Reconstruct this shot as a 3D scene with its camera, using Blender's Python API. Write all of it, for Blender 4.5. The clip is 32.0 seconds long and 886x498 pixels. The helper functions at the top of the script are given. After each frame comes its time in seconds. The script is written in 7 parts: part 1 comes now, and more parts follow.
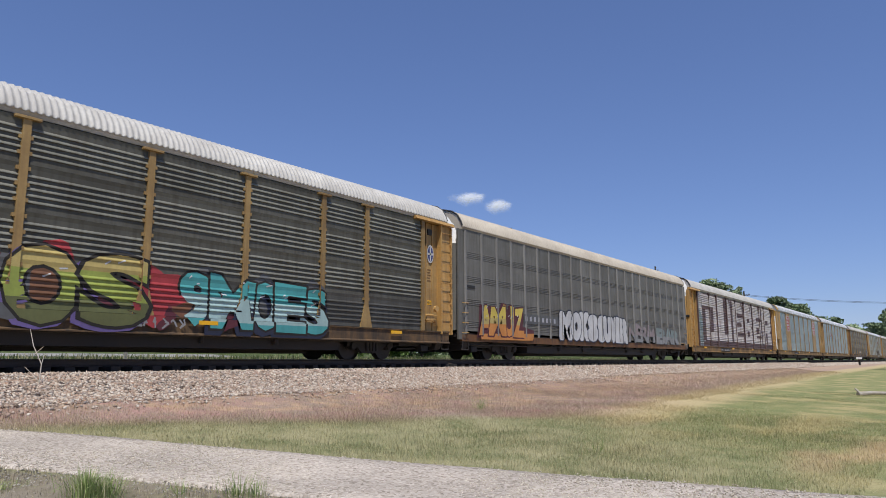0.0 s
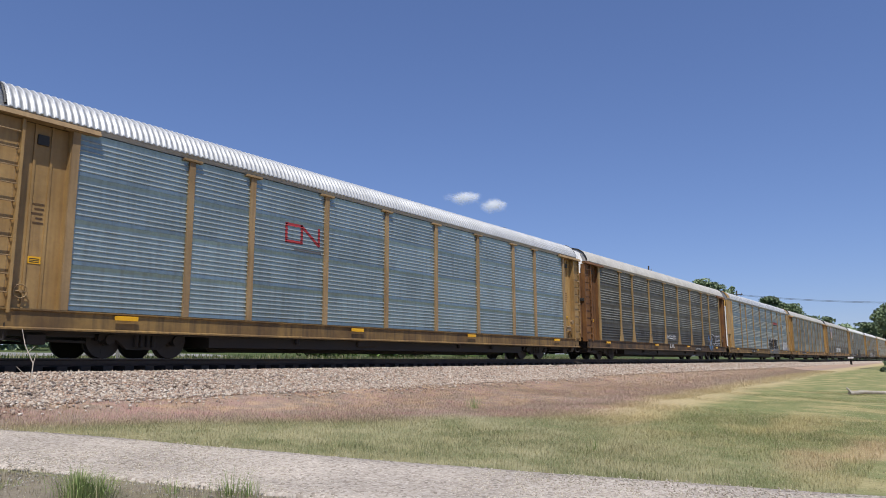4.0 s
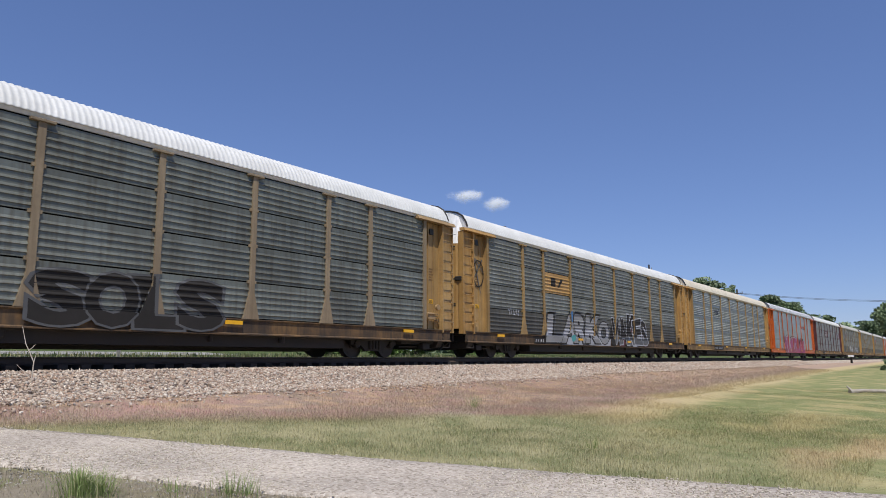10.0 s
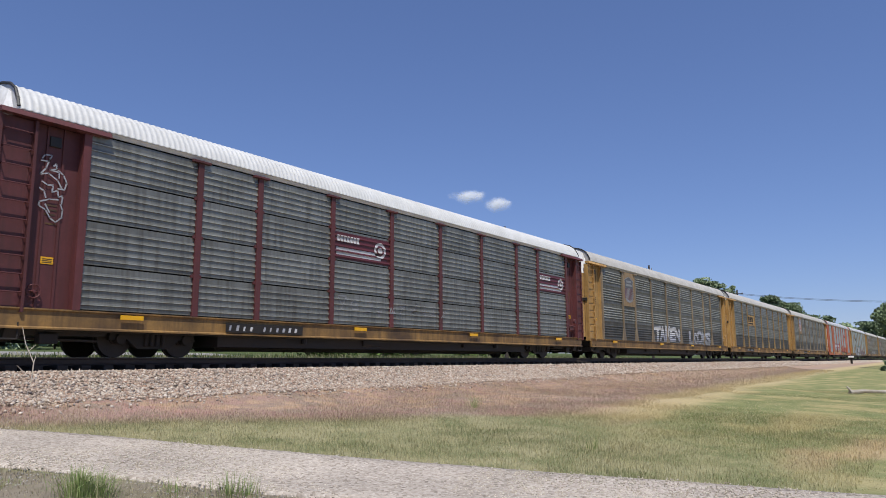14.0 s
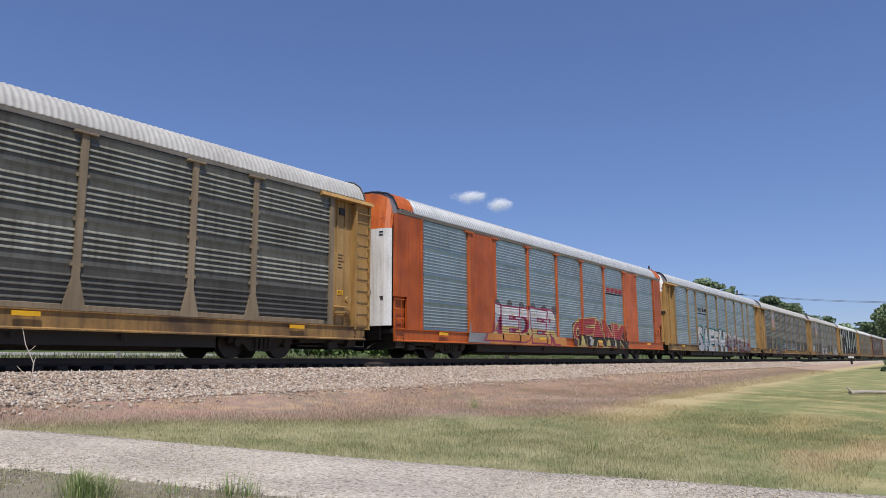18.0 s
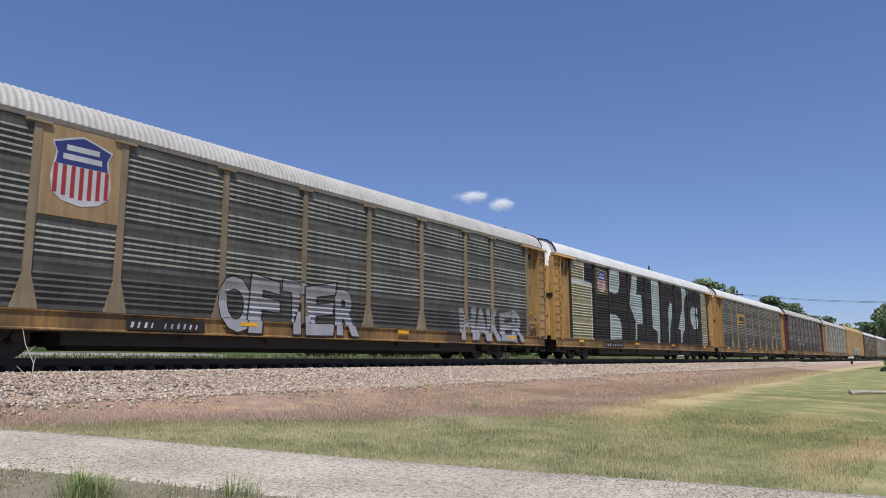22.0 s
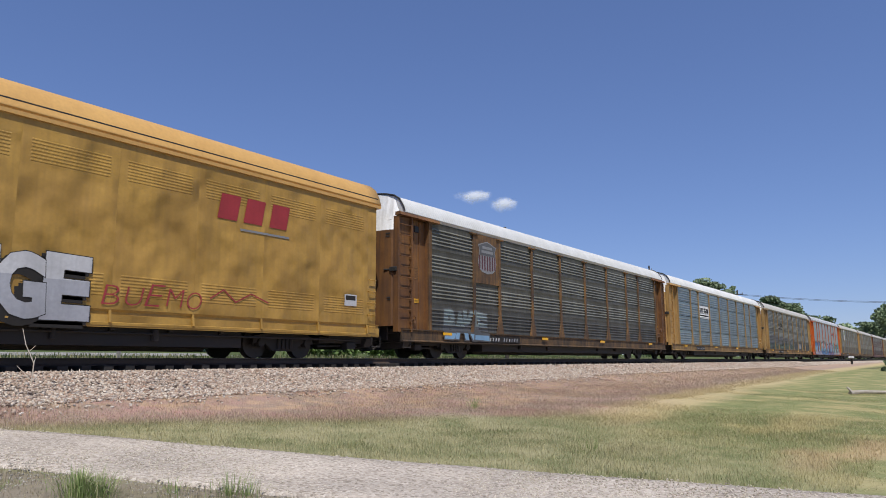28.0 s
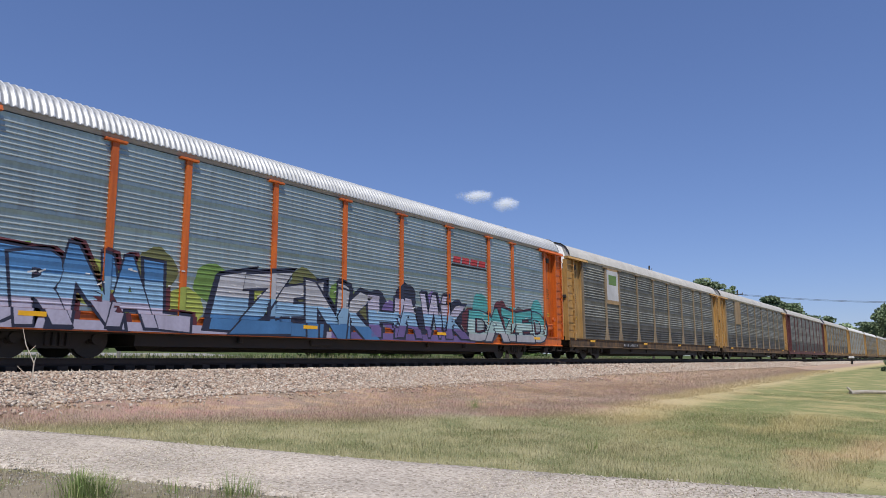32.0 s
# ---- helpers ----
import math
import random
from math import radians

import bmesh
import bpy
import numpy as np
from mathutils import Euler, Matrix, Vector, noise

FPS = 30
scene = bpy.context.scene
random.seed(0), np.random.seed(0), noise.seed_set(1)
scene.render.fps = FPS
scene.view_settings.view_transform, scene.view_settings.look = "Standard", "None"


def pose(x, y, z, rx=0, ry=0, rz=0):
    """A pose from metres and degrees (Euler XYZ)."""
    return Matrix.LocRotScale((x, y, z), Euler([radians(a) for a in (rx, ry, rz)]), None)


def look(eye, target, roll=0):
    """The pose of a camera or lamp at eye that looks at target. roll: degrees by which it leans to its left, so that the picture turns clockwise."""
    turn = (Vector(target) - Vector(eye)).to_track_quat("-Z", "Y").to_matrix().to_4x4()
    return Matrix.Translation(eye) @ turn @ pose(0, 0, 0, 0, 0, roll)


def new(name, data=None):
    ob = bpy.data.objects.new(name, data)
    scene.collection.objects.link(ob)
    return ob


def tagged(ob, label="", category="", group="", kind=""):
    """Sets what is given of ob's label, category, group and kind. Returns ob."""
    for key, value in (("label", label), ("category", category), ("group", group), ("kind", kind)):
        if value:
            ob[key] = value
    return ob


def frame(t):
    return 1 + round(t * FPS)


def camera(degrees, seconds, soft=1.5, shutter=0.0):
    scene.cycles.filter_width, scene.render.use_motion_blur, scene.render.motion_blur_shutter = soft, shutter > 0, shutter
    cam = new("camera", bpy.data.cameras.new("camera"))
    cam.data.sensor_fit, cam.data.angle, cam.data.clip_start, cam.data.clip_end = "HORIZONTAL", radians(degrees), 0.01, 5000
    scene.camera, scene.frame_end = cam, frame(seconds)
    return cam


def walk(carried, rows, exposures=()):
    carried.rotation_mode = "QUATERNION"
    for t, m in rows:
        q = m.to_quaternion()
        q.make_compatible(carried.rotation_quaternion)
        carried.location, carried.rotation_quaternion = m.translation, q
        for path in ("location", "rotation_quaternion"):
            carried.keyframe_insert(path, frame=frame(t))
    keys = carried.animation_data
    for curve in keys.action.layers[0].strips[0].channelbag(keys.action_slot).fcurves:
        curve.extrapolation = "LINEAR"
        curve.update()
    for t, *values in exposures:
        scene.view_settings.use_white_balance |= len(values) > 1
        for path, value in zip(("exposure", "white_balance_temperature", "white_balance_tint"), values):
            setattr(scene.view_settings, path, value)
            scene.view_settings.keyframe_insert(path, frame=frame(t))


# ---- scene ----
# ---- camera ----
# world: x along the track, y away from the viewer, z up; top of rail at z = 1.5
RAIL_Z, TRACK_Y = 1.5, 16.9
cam = camera(63.5, 32.0, soft=0.9, shutter=0.02)
EYE = (0.0, 0.0, 1.38)


def aim(right, down):
    """Camera pose, turned right and down by small angles in degrees."""
    return pose(*EYE, 90 + 8.9 - down, 0, -(54.7 + right)) @ pose(0, 0, 0, 0, 0, -0.27)


walk(cam, [(0.0, aim(-0.47, -0.12)), (0.5, aim(-0.49, -0.16)), (1.0, aim(-0.50, -0.22)), (1.5, aim(-0.31, -0.22)),
           (2.0, aim(-0.09, -0.22)), (2.5, aim(-0.02, -0.16)), (3.0, aim(0.0, -0.11)), (3.5, aim(0.02, -0.09)),
           (5.5, aim(0.02, -0.02)), (6.0, aim(0, 0)), (8.5, aim(0, 0)), (9.2, aim(0, 0.05)), (10.2, aim(0, 0.04)),
           (11.0, aim(0, 0)), (14.5, aim(0, 0)), (17.0, aim(0, -0.03)), (20.0, aim(0, -0.06)), (24.0, aim(0, -0.05)),
           (28.0, aim(-0.01, -0.04)), (32.0, aim(-0.02, -0.04))])

# ---- light ----
scene.view_settings.exposure = 0.0
SUN_EL, SUN_AZ = radians(63), radians(226)
world = bpy.data.worlds.new("sky")
scene.world = world
world.use_nodes = True
wn = world.node_tree
sky = wn.nodes.new("ShaderNodeTexSky")
sky.sky_type, sky.sun_disc = "NISHITA", False
sky.sun_elevation, sky.sun_rotation = SUN_EL, SUN_AZ
sky.altitude, sky.air_density, sky.dust_density, sky.ozone_density = 200, 1.0, 0.0, 6.5
tint = wn.nodes.new("ShaderNodeMix")
tint.data_type, tint.blend_type = "RGBA", "MULTIPLY"
tint.inputs[0].default_value, tint.inputs[7].default_value = 1.0, (0.93, 1.0, 1.36, 1)
soft_sky = wn.nodes.new("ShaderNodeGamma")
soft_sky.inputs["Gamma"].default_value = 0.75
wn.links.new(sky.outputs["Color"], soft_sky.inputs["Color"])
wn.links.new(soft_sky.outputs[0], tint.inputs[6])
wn.links.new(tint.outputs[2], wn.nodes["Background"].inputs["Color"])
wn.nodes["Background"].inputs["Strength"].default_value = 0.123
sun = new("sun", bpy.data.lights.new("sun", "SUN"))
sun.data.energy, sun.data.angle, sun.data.color = 4.6, radians(0.53), (1.0, 0.96, 0.9)
sun_way = Vector((math.sin(SUN_AZ) * math.cos(SUN_EL), math.cos(SUN_AZ) * math.cos(SUN_EL), math.sin(SUN_EL)))
sun.matrix_world = look(sun_way * 50, (0, 0, 0))


# ---- materials ----
MATS = {}


def surface(name, col, col2=None, rough=0.6, metal=0.0, fine=14.0, broad=1.1, streak=0.0, dirt=(0.09, 0.07, 0.05), bump=0.0,
            jitter=0.12, spec=0.5, wave=0.0):
    """A weathered surface: fine grain, broad stains, streaks of dirt running down, a shift from piece to piece."""
    if name in MATS:
        return MATS[name]
    m = MATS[name] = bpy.data.materials.new(name)
    m.use_nodes = True
    nt = m.node_tree
    n, ln = nt.nodes, nt.links.new
    bsdf = n["Principled BSDF"]
    tc = n.new("ShaderNodeTexCoord")
    info = n.new("ShaderNodeObjectInfo")
    add = n.new("ShaderNodeVectorMath")
    add.operation = "MULTIPLY_ADD"
    mul = n.new("ShaderNodeVectorMath")
    mul.operation = "SCALE"
    mul.inputs[0].default_value = (17, 31, 11)
    ln(info.outputs["Random"], mul.inputs["Scale"])
    add.inputs[1].default_value = (1, 1, 1)
    ln(tc.outputs["Object"], add.inputs[0])
    ln(mul.outputs[0], add.inputs[2])

    def noise_tex(scale, stretch=None, detail=4.0):
        t = n.new("ShaderNodeTexNoise")
        t.inputs["Scale"].default_value, t.inputs["Detail"].default_value = scale, detail
        src = add.outputs[0]
        if stretch:
            mp = n.new("ShaderNodeMapping")
            mp.inputs["Scale"].default_value = stretch
            ln(src, mp.inputs["Vector"])
            src = mp.outputs[0]
        ln(src, t.inputs["Vector"])
        return t.outputs["Fac"]

    def ramp(fac, lo, hi):
        r = n.new("ShaderNodeMapRange")
        r.inputs["From Min"].default_value, r.inputs["From Max"].default_value = lo, hi
        ln(fac, r.inputs["Value"])
        return r.outputs[0]

    def mix(fac, a, b, kind="MIX"):
        x = n.new("ShaderNodeMix")
        x.data_type, x.blend_type = "RGBA", kind
        for sock, val in ((x.inputs[0], fac), (x.inputs[6], a), (x.inputs[7], b)):
            if hasattr(val, "is_linked"):
                ln(val, sock)
            else:
                sock.default_value = (*val, 1) if isinstance(val, tuple) else val
        return x.outputs[2]

    col2 = col2 or tuple(c * 0.72 for c in col)
    grain = noise_tex(fine)
    stain = noise_tex(broad, detail=6.0)
    c = mix(ramp(stain, 0.35, 0.68), col, col2)
    c = mix(ramp(grain, 0.3, 0.8), c, mix(0.7, tuple(x * 0.6 for x in col2), c))
    if streak:
        run = ramp(noise_tex(2.2, (4.0, 4.0, 0.28)), 0.44, 0.72)
        sc = n.new("ShaderNodeMath")
        sc.operation = "MULTIPLY"
        sc.inputs[1].default_value = streak
        ln(run, sc.inputs[0])
        c = mix(sc.outputs[0], c, dirt)
    hsv = n.new("ShaderNodeHueSaturation")
    ln(c, hsv.inputs["Color"])
    v = n.new("ShaderNodeMapRange")
    v.inputs["To Min"].default_value, v.inputs["To Max"].default_value = 1 - jitter, 1 + jitter
    ln(info.outputs["Random"], v.inputs["Value"])
    ln(v.outputs[0], hsv.inputs["Value"])
    ln(hsv.outputs[0], bsdf.inputs["Base Color"])
    r = n.new("ShaderNodeMapRange")
    r.inputs["To Min"].default_value, r.inputs["To Max"].default_value = max(0.05, rough - 0.12), min(1, rough + 0.12)
    ln(stain, r.inputs["Value"])
    ln(r.outputs[0], bsdf.inputs["Roughness"])
    bsdf.inputs["Metallic"].default_value = metal
    bsdf.inputs["Specular IOR Level"].default_value = spec
    if wave:
        b = n.new("ShaderNodeBump")
        b.inputs["Strength"].default_value, b.inputs["Distance"].default_value = 1.0, wave
        ln(noise_tex(1.0, (1.0, 1.0, 0.8), 1.5), b.inputs["Height"])
        ln(b.outputs[0], bsdf.inputs["Normal"])
    if bump:
        b = n.new("ShaderNodeBump")
        b.inputs["Strength"].default_value, b.inputs["Distance"].default_value = 0.6, bump
        ln(grain, b.inputs["Height"])
        ln(b.outputs[0], bsdf.inputs["Normal"])
    return m


YEL = surface("yellow_car_paint", (0.50, 0.30, 0.10), (0.37, 0.21, 0.062), 0.55, streak=0.45, dirt=(0.152, 0.0757, 0.0284))
GRUBBY = surface("grime_caked_sill", (0.165, 0.092, 0.034), (0.042, 0.029, 0.02), 0.8, broad=1.7, streak=0.8, dirt=(0.028, 0.022, 0.018))
PATCHY = surface("patchy_worn_yellow_sill_paint", (0.36, 0.205, 0.06), (0.085, 0.05, 0.025), 0.7, broad=0.9, streak=0.65, dirt=(0.075, 0.045, 0.025))
DINGY = surface("dingy_yellow_sill_paint", (0.31, 0.19, 0.06), (0.14, 0.08, 0.03), 0.7, broad=1.1, streak=0.7, dirt=(0.06, 0.04, 0.025))
YPOST = surface("weathered_yellow_post_paint", (0.34, 0.225, 0.085), (0.235, 0.145, 0.052), 0.6, streak=0.5, dirt=(0.13, 0.075, 0.03))
TAN = surface("faded_tan_paint", (0.361, 0.245, 0.12), (0.267, 0.172, 0.0774), 0.6, streak=0.45, dirt=(0.129, 0.0774, 0.0344))
DUSTY = surface("dusty_tan_post_paint", (0.267, 0.206, 0.129), (0.194, 0.146, 0.0903), 0.65, streak=0.6, dirt=(0.129, 0.0903, 0.0516))
RUSTY = surface("rust_stained_yellow_paint", (0.25, 0.125, 0.034), (0.06, 0.036, 0.022), 0.75, broad=1.3, streak=0.8, dirt=(0.035, 0.025, 0.02))
RUSTEND = surface("rust_brown_end_paint", (0.23, 0.102, 0.0255), (0.111, 0.0467, 0.017), 0.65, streak=0.8, dirt=(0.085, 0.0425, 0.0213))
GOLD = surface("clean_yellow_paint", (0.454, 0.265, 0.0504), (0.37, 0.21, 0.042), 0.5, streak=0.3, dirt=(0.218, 0.126, 0.0336), jitter=0.008, wave=0.3)
# lighter copy of GOLD: the roof's sunlit brightness is put into the colour
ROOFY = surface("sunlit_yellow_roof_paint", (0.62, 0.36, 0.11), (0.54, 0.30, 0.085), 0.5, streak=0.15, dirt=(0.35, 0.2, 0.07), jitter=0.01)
ORANGE = surface("orange_car_paint", (0.60, 0.135, 0.012), (0.45, 0.088, 0.011), 0.5, streak=0.45, dirt=(0.138, 0.0301, 0.0129))
ORANGE_SHEET = surface("orange_sheet_paint", (0.52, 0.108, 0.012), (0.36, 0.068, 0.01), 0.5, streak=0.35, dirt=(0.144, 0.0315, 0.0135), wave=0.12)
TAN_SHEET = surface("tan_sheet_paint", (0.42, 0.27, 0.105), (0.30, 0.18, 0.062), 0.55, broad=0.8, streak=0.5, dirt=(0.162, 0.09, 0.036), wave=0.08)
MAROON = surface("maroon_car_paint", (0.127, 0.0344, 0.0344), (0.0902, 0.0246, 0.0246), 0.6, streak=0.4, dirt=(0.0492, 0.0205, 0.0164))
BROWN = surface("brown_car_paint", (0.085, 0.0408, 0.034), (0.0595, 0.0298, 0.0255), 0.6, streak=0.4, dirt=(0.0425, 0.0255, 0.0213))
GREYCAR = surface("grey_car_paint", (0.152, 0.148, 0.133), (0.116, 0.112, 0.0988), 0.65, streak=0.45, dirt=(0.056, 0.048, 0.038))
GREYPOST = surface("pale_grey_post", (0.216, 0.212, 0.2), (0.16, 0.156, 0.148), 0.65, streak=0.4, dirt=(0.08, 0.064, 0.048))
ALU = surface("bright_galvanised_panel", (0.32, 0.396, 0.388), (0.256, 0.318, 0.314), 0.36, metal=0.7, streak=0.35, dirt=(0.16, 0.155, 0.132))
ALUB = surface("blue_tinted_galvanised_panel", (0.239, 0.305, 0.327), (0.19, 0.241, 0.259), 0.42, metal=0.5, streak=0.3, dirt=(0.14, 0.135, 0.116))
ALU2 = surface("weathered_galvanised_panel", (0.286, 0.307, 0.299), (0.21, 0.225, 0.217), 0.42, metal=0.6, streak=0.6, dirt=(0.101, 0.0882, 0.0678))
DULL = surface("dirty_galvanised_panel", (0.16, 0.155, 0.126), (0.104, 0.0989, 0.0788), 0.5, metal=0.4, streak=0.65, dirt=(0.0735, 0.0618, 0.0438))
SATIN = surface("satin_grey_galvanised_panel", (0.272, 0.272, 0.242), (0.19, 0.19, 0.168), 0.45, metal=0.5, streak=0.65, dirt=(0.098, 0.086, 0.066))
MID = surface("dull_greenish_galvanised_panel", (0.205, 0.219, 0.19), (0.145, 0.153, 0.131), 0.5, metal=0.45, streak=0.6, dirt=(0.09, 0.0765, 0.0522))
PALE = surface("scuffed_galvanised_panel", (0.211, 0.213, 0.18), (0.144, 0.144, 0.12), 0.48, metal=0.4, streak=0.6, dirt=(0.0927, 0.0788, 0.055))
# darker, rougher panel for the bottom tier
LOWTIER = surface("dark_bottom_tier_panel", (0.098, 0.095, 0.082), (0.06, 0.058, 0.05), 0.62, metal=0.25, streak=0.6, dirt=(0.048, 0.041, 0.031))
GRIMY = surface("grimy_brown_grey_panel", (0.126, 0.118, 0.091), (0.0824, 0.0767, 0.0588), 0.55, metal=0.35, streak=0.65, dirt=(0.0618, 0.0525, 0.036))
# rib tops: panel tones lightened to hold the sun's highlight, with dirt streaks
RIB_E = surface("sunlit_grimy_rib_metal", (0.258, 0.252, 0.204), (0.17, 0.166, 0.133), 0.5, metal=0.25, streak=0.5, dirt=(0.103, 0.0893, 0.0616), jitter=0.1)
RIB_A = surface("sunlit_bright_rib_metal", (0.37, 0.422, 0.425), (0.296, 0.344, 0.348), 0.42, metal=0.3, streak=0.25, dirt=(0.222, 0.217, 0.19), jitter=0.06)
RIB_B = surface("sunlit_pale_rib_metal", (0.466, 0.475, 0.406), (0.353, 0.36, 0.304), 0.45, metal=0.3, streak=0.75, dirt=(0.161, 0.147, 0.109), jitter=0.08)
RIB_C = surface("sunlit_mid_rib_metal", (0.32, 0.317, 0.262), (0.216, 0.213, 0.175), 0.5, metal=0.25, streak=0.75, dirt=(0.112, 0.0971, 0.0677), jitter=0.1)
RIB_D = surface("sunlit_yellowed_rib", (0.414, 0.386, 0.257), (0.343, 0.314, 0.193), 0.55, streak=0.35, dirt=(0.143, 0.122, 0.0714), jitter=0.06)
GREENISH = surface("yellowed_panel", (0.304, 0.274, 0.159), (0.238, 0.21, 0.108), 0.6, streak=0.4, dirt=(0.108, 0.0869, 0.0433))
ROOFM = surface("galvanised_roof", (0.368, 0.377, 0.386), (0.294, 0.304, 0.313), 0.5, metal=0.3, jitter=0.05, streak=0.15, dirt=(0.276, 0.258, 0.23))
ROOFW = surface("white_roof_paint", (0.66, 0.66, 0.64), (0.55, 0.55, 0.53), 0.55, jitter=0.05, streak=0.15, dirt=(0.4, 0.38, 0.34))
ROOFC = surface("cream_roof_paint", (0.60, 0.55, 0.44), (0.50, 0.45, 0.36), 0.6, jitter=0.05, streak=0.3, dirt=(0.3, 0.26, 0.2))
ROOFB = surface("beige_roof_paint", (0.50, 0.445, 0.36), (0.41, 0.36, 0.29), 0.6, jitter=0.05, streak=0.3, dirt=(0.26, 0.22, 0.17))
ROOFD = surface("weathered_pale_roof", (0.48, 0.465, 0.43), (0.38, 0.365, 0.34), 0.6, jitter=0.05, streak=0.4, dirt=(0.25, 0.23, 0.2))
WHITE = surface("white_paint", (0.78, 0.78, 0.77), (0.66, 0.66, 0.64), 0.55, streak=0.35, dirt=(0.3, 0.27, 0.22), jitter=0.05)
BLACKP = surface("black_paint", (0.018, 0.018, 0.018), (0.03, 0.028, 0.026), 0.6, jitter=0.05)
UNDER = surface("grimy_black_steel", (0.018, 0.016, 0.015), (0.035, 0.027, 0.022), 0.75, jitter=0.1, bump=0.004)
WHEEL = surface("oily_wheel_steel", (0.025, 0.022, 0.02), (0.045, 0.034, 0.028), 0.6, metal=0.2)
STEEL = surface("rail_steel", (0.11, 0.075, 0.055), (0.07, 0.05, 0.04), 0.7, metal=0.2, jitter=0.1)
SHINE = surface("worn_rail_head", (0.5, 0.49, 0.48), (0.38, 0.37, 0.36), 0.3, metal=0.9, jitter=0.02)
TIE = surface("creosoted_timber", (0.02, 0.018, 0.016), (0.035, 0.03, 0.026), 0.85, jitter=0.25, bump=0.006)
YSTRIPE = surface("reflector_yellow", (0.85, 0.45, 0.01), (0.75, 0.38, 0.01), 0.4, jitter=0.03)


def plain(name, col, rough=0.55, worn=0.75):
    grey = sum(col) / 3
    col = tuple(0.74 * c + 0.09 * grey for c in col)
    return surface(name, col, tuple(c * worn for c in col), rough, jitter=0.03, streak=0.18, dirt=tuple(c * 0.4 for c in col))


P = {"white": plain("spray_white", (0.72, 0.72, 0.72)), "silver": plain("spray_silver", (0.50, 0.51, 0.55)),
     "black": plain("spray_black", (0.024, 0.02, 0.017), 0.85), "gold": plain("spray_gold", (0.62, 0.47, 0.13)),
     "yellow": plain("spray_yellow", (0.80, 0.60, 0.06)), "amber": plain("spray_amber", (0.75, 0.28, 0.03)),
     "red": plain("spray_red", (0.48, 0.035, 0.04)), "crimson": plain("spray_crimson", (0.40, 0.02, 0.09)),
     "magenta": plain("spray_magenta", (0.42, 0.02, 0.17)), "pink": plain("spray_pink", (0.68, 0.12, 0.28)),
     "teal": plain("spray_teal", (0.06, 0.42, 0.42)), "blue": plain("spray_blue", (0.05, 0.22, 0.50)),
     "sky": plain("spray_sky_blue", (0.25, 0.48, 0.72)), "navy": plain("spray_navy", (0.02, 0.025, 0.06)),
     "violet": plain("spray_violet", (0.18, 0.12, 0.36)), "green": plain("spray_green", (0.16, 0.30, 0.05)),
     "lime": plain("spray_lime", (0.38, 0.45, 0.06)), "frost": plain("faded_pale_green", (0.47, 0.57, 0.53)), "mint": plain("spray_mint", (0.35, 0.55, 0.48)),
     "slate": plain("spray_slate", (0.13, 0.13, 0.13)), "wine": plain("spray_wine", (0.13, 0.02, 0.03)),
     "lav": plain("spray_lavender", (0.50, 0.47, 0.62)), "logo_red": plain("logo_red", (0.50, 0.025, 0.03)),
     "logo_blue": plain("logo_blue", (0.03, 0.05, 0.26)), "grey": plain("spray_grey", (0.33, 0.33, 0.33)),
     "rust": plain("rust_patch", (0.2, 0.08, 0.03)), "aqua": plain("spray_aqua", (0.42, 0.62, 0.60)), "brown": plain("brown_panel_paint", (0.12, 0.055, 0.045)),
     "chalk": surface("chalky_white_paint", (0.55, 0.53, 0.51), (0.40, 0.36, 0.34), 0.7, jitter=0.03, streak=0.55, dirt=(0.2, 0.12, 0.1)), "pinkish": plain("faded_pink_paint", (0.34, 0.27, 0.27)), "moss": plain("faded_green_paint", (0.09, 0.14, 0.09)), "olive": plain("spray_olive", (0.16, 0.17, 0.05)), "mint_dark": plain("dull_green_grey_panel", (0.25, 0.31, 0.30))}


# ---- mesh helpers ----
def mesh_of(name, bm):
    me = bpy.data.meshes.new(name)
    bm.to_mesh(me)
    bm.free()
    return me


# for each panel or roof, the lighter rib tone with its highlight in the colour
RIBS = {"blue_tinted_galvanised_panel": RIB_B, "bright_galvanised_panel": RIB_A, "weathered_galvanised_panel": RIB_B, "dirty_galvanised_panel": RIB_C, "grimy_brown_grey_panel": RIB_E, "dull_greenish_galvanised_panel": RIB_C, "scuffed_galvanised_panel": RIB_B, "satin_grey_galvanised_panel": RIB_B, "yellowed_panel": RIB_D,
        "galvanised_roof": surface("sunlit_roof_rib", (0.68, 0.69, 0.70), (0.57, 0.58, 0.59), 0.45, metal=0.2, jitter=0.05)}


def hang(name, me, material, parent, m=None, label=""):
    """An object on a shared mesh, with its own material, under a parent."""
    ob = new(name, me)
    if not me.materials:
        me.materials.append(None)
    if material:
        ob.material_slots[0].link = "OBJECT"
        ob.material_slots[0].material = material
        # second slot: the tone painted brighter where ribs catch the sun
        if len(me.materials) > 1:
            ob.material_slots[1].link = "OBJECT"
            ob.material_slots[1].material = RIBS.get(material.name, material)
    if parent:
        ob.parent = parent
    if m is not None:
        ob.matrix_basis = m
    if label:
        ob["label"] = label
    return ob


def part(name, bm, material, parent, label=""):
    return hang(name, mesh_of(name, bm), material, parent, None, label)


def box(bm, x0, x1, y0, y1, z0, z1, bevel=0.0):
    r = bmesh.ops.create_cube(bm, size=1.0, matrix=Matrix.Translation(((x0 + x1) / 2, (y0 + y1) / 2, (z0 + z1) / 2))
                              @ Matrix.Diagonal((x1 - x0, y1 - y0, z1 - z0, 1)))
    if bevel:
        vs = set(r["verts"])
        es = [e for e in bm.edges if e.verts[0] in vs and e.verts[1] in vs]
        bmesh.ops.bevel(bm, geom=es, offset=bevel, segments=1, affect="EDGES")
    return r


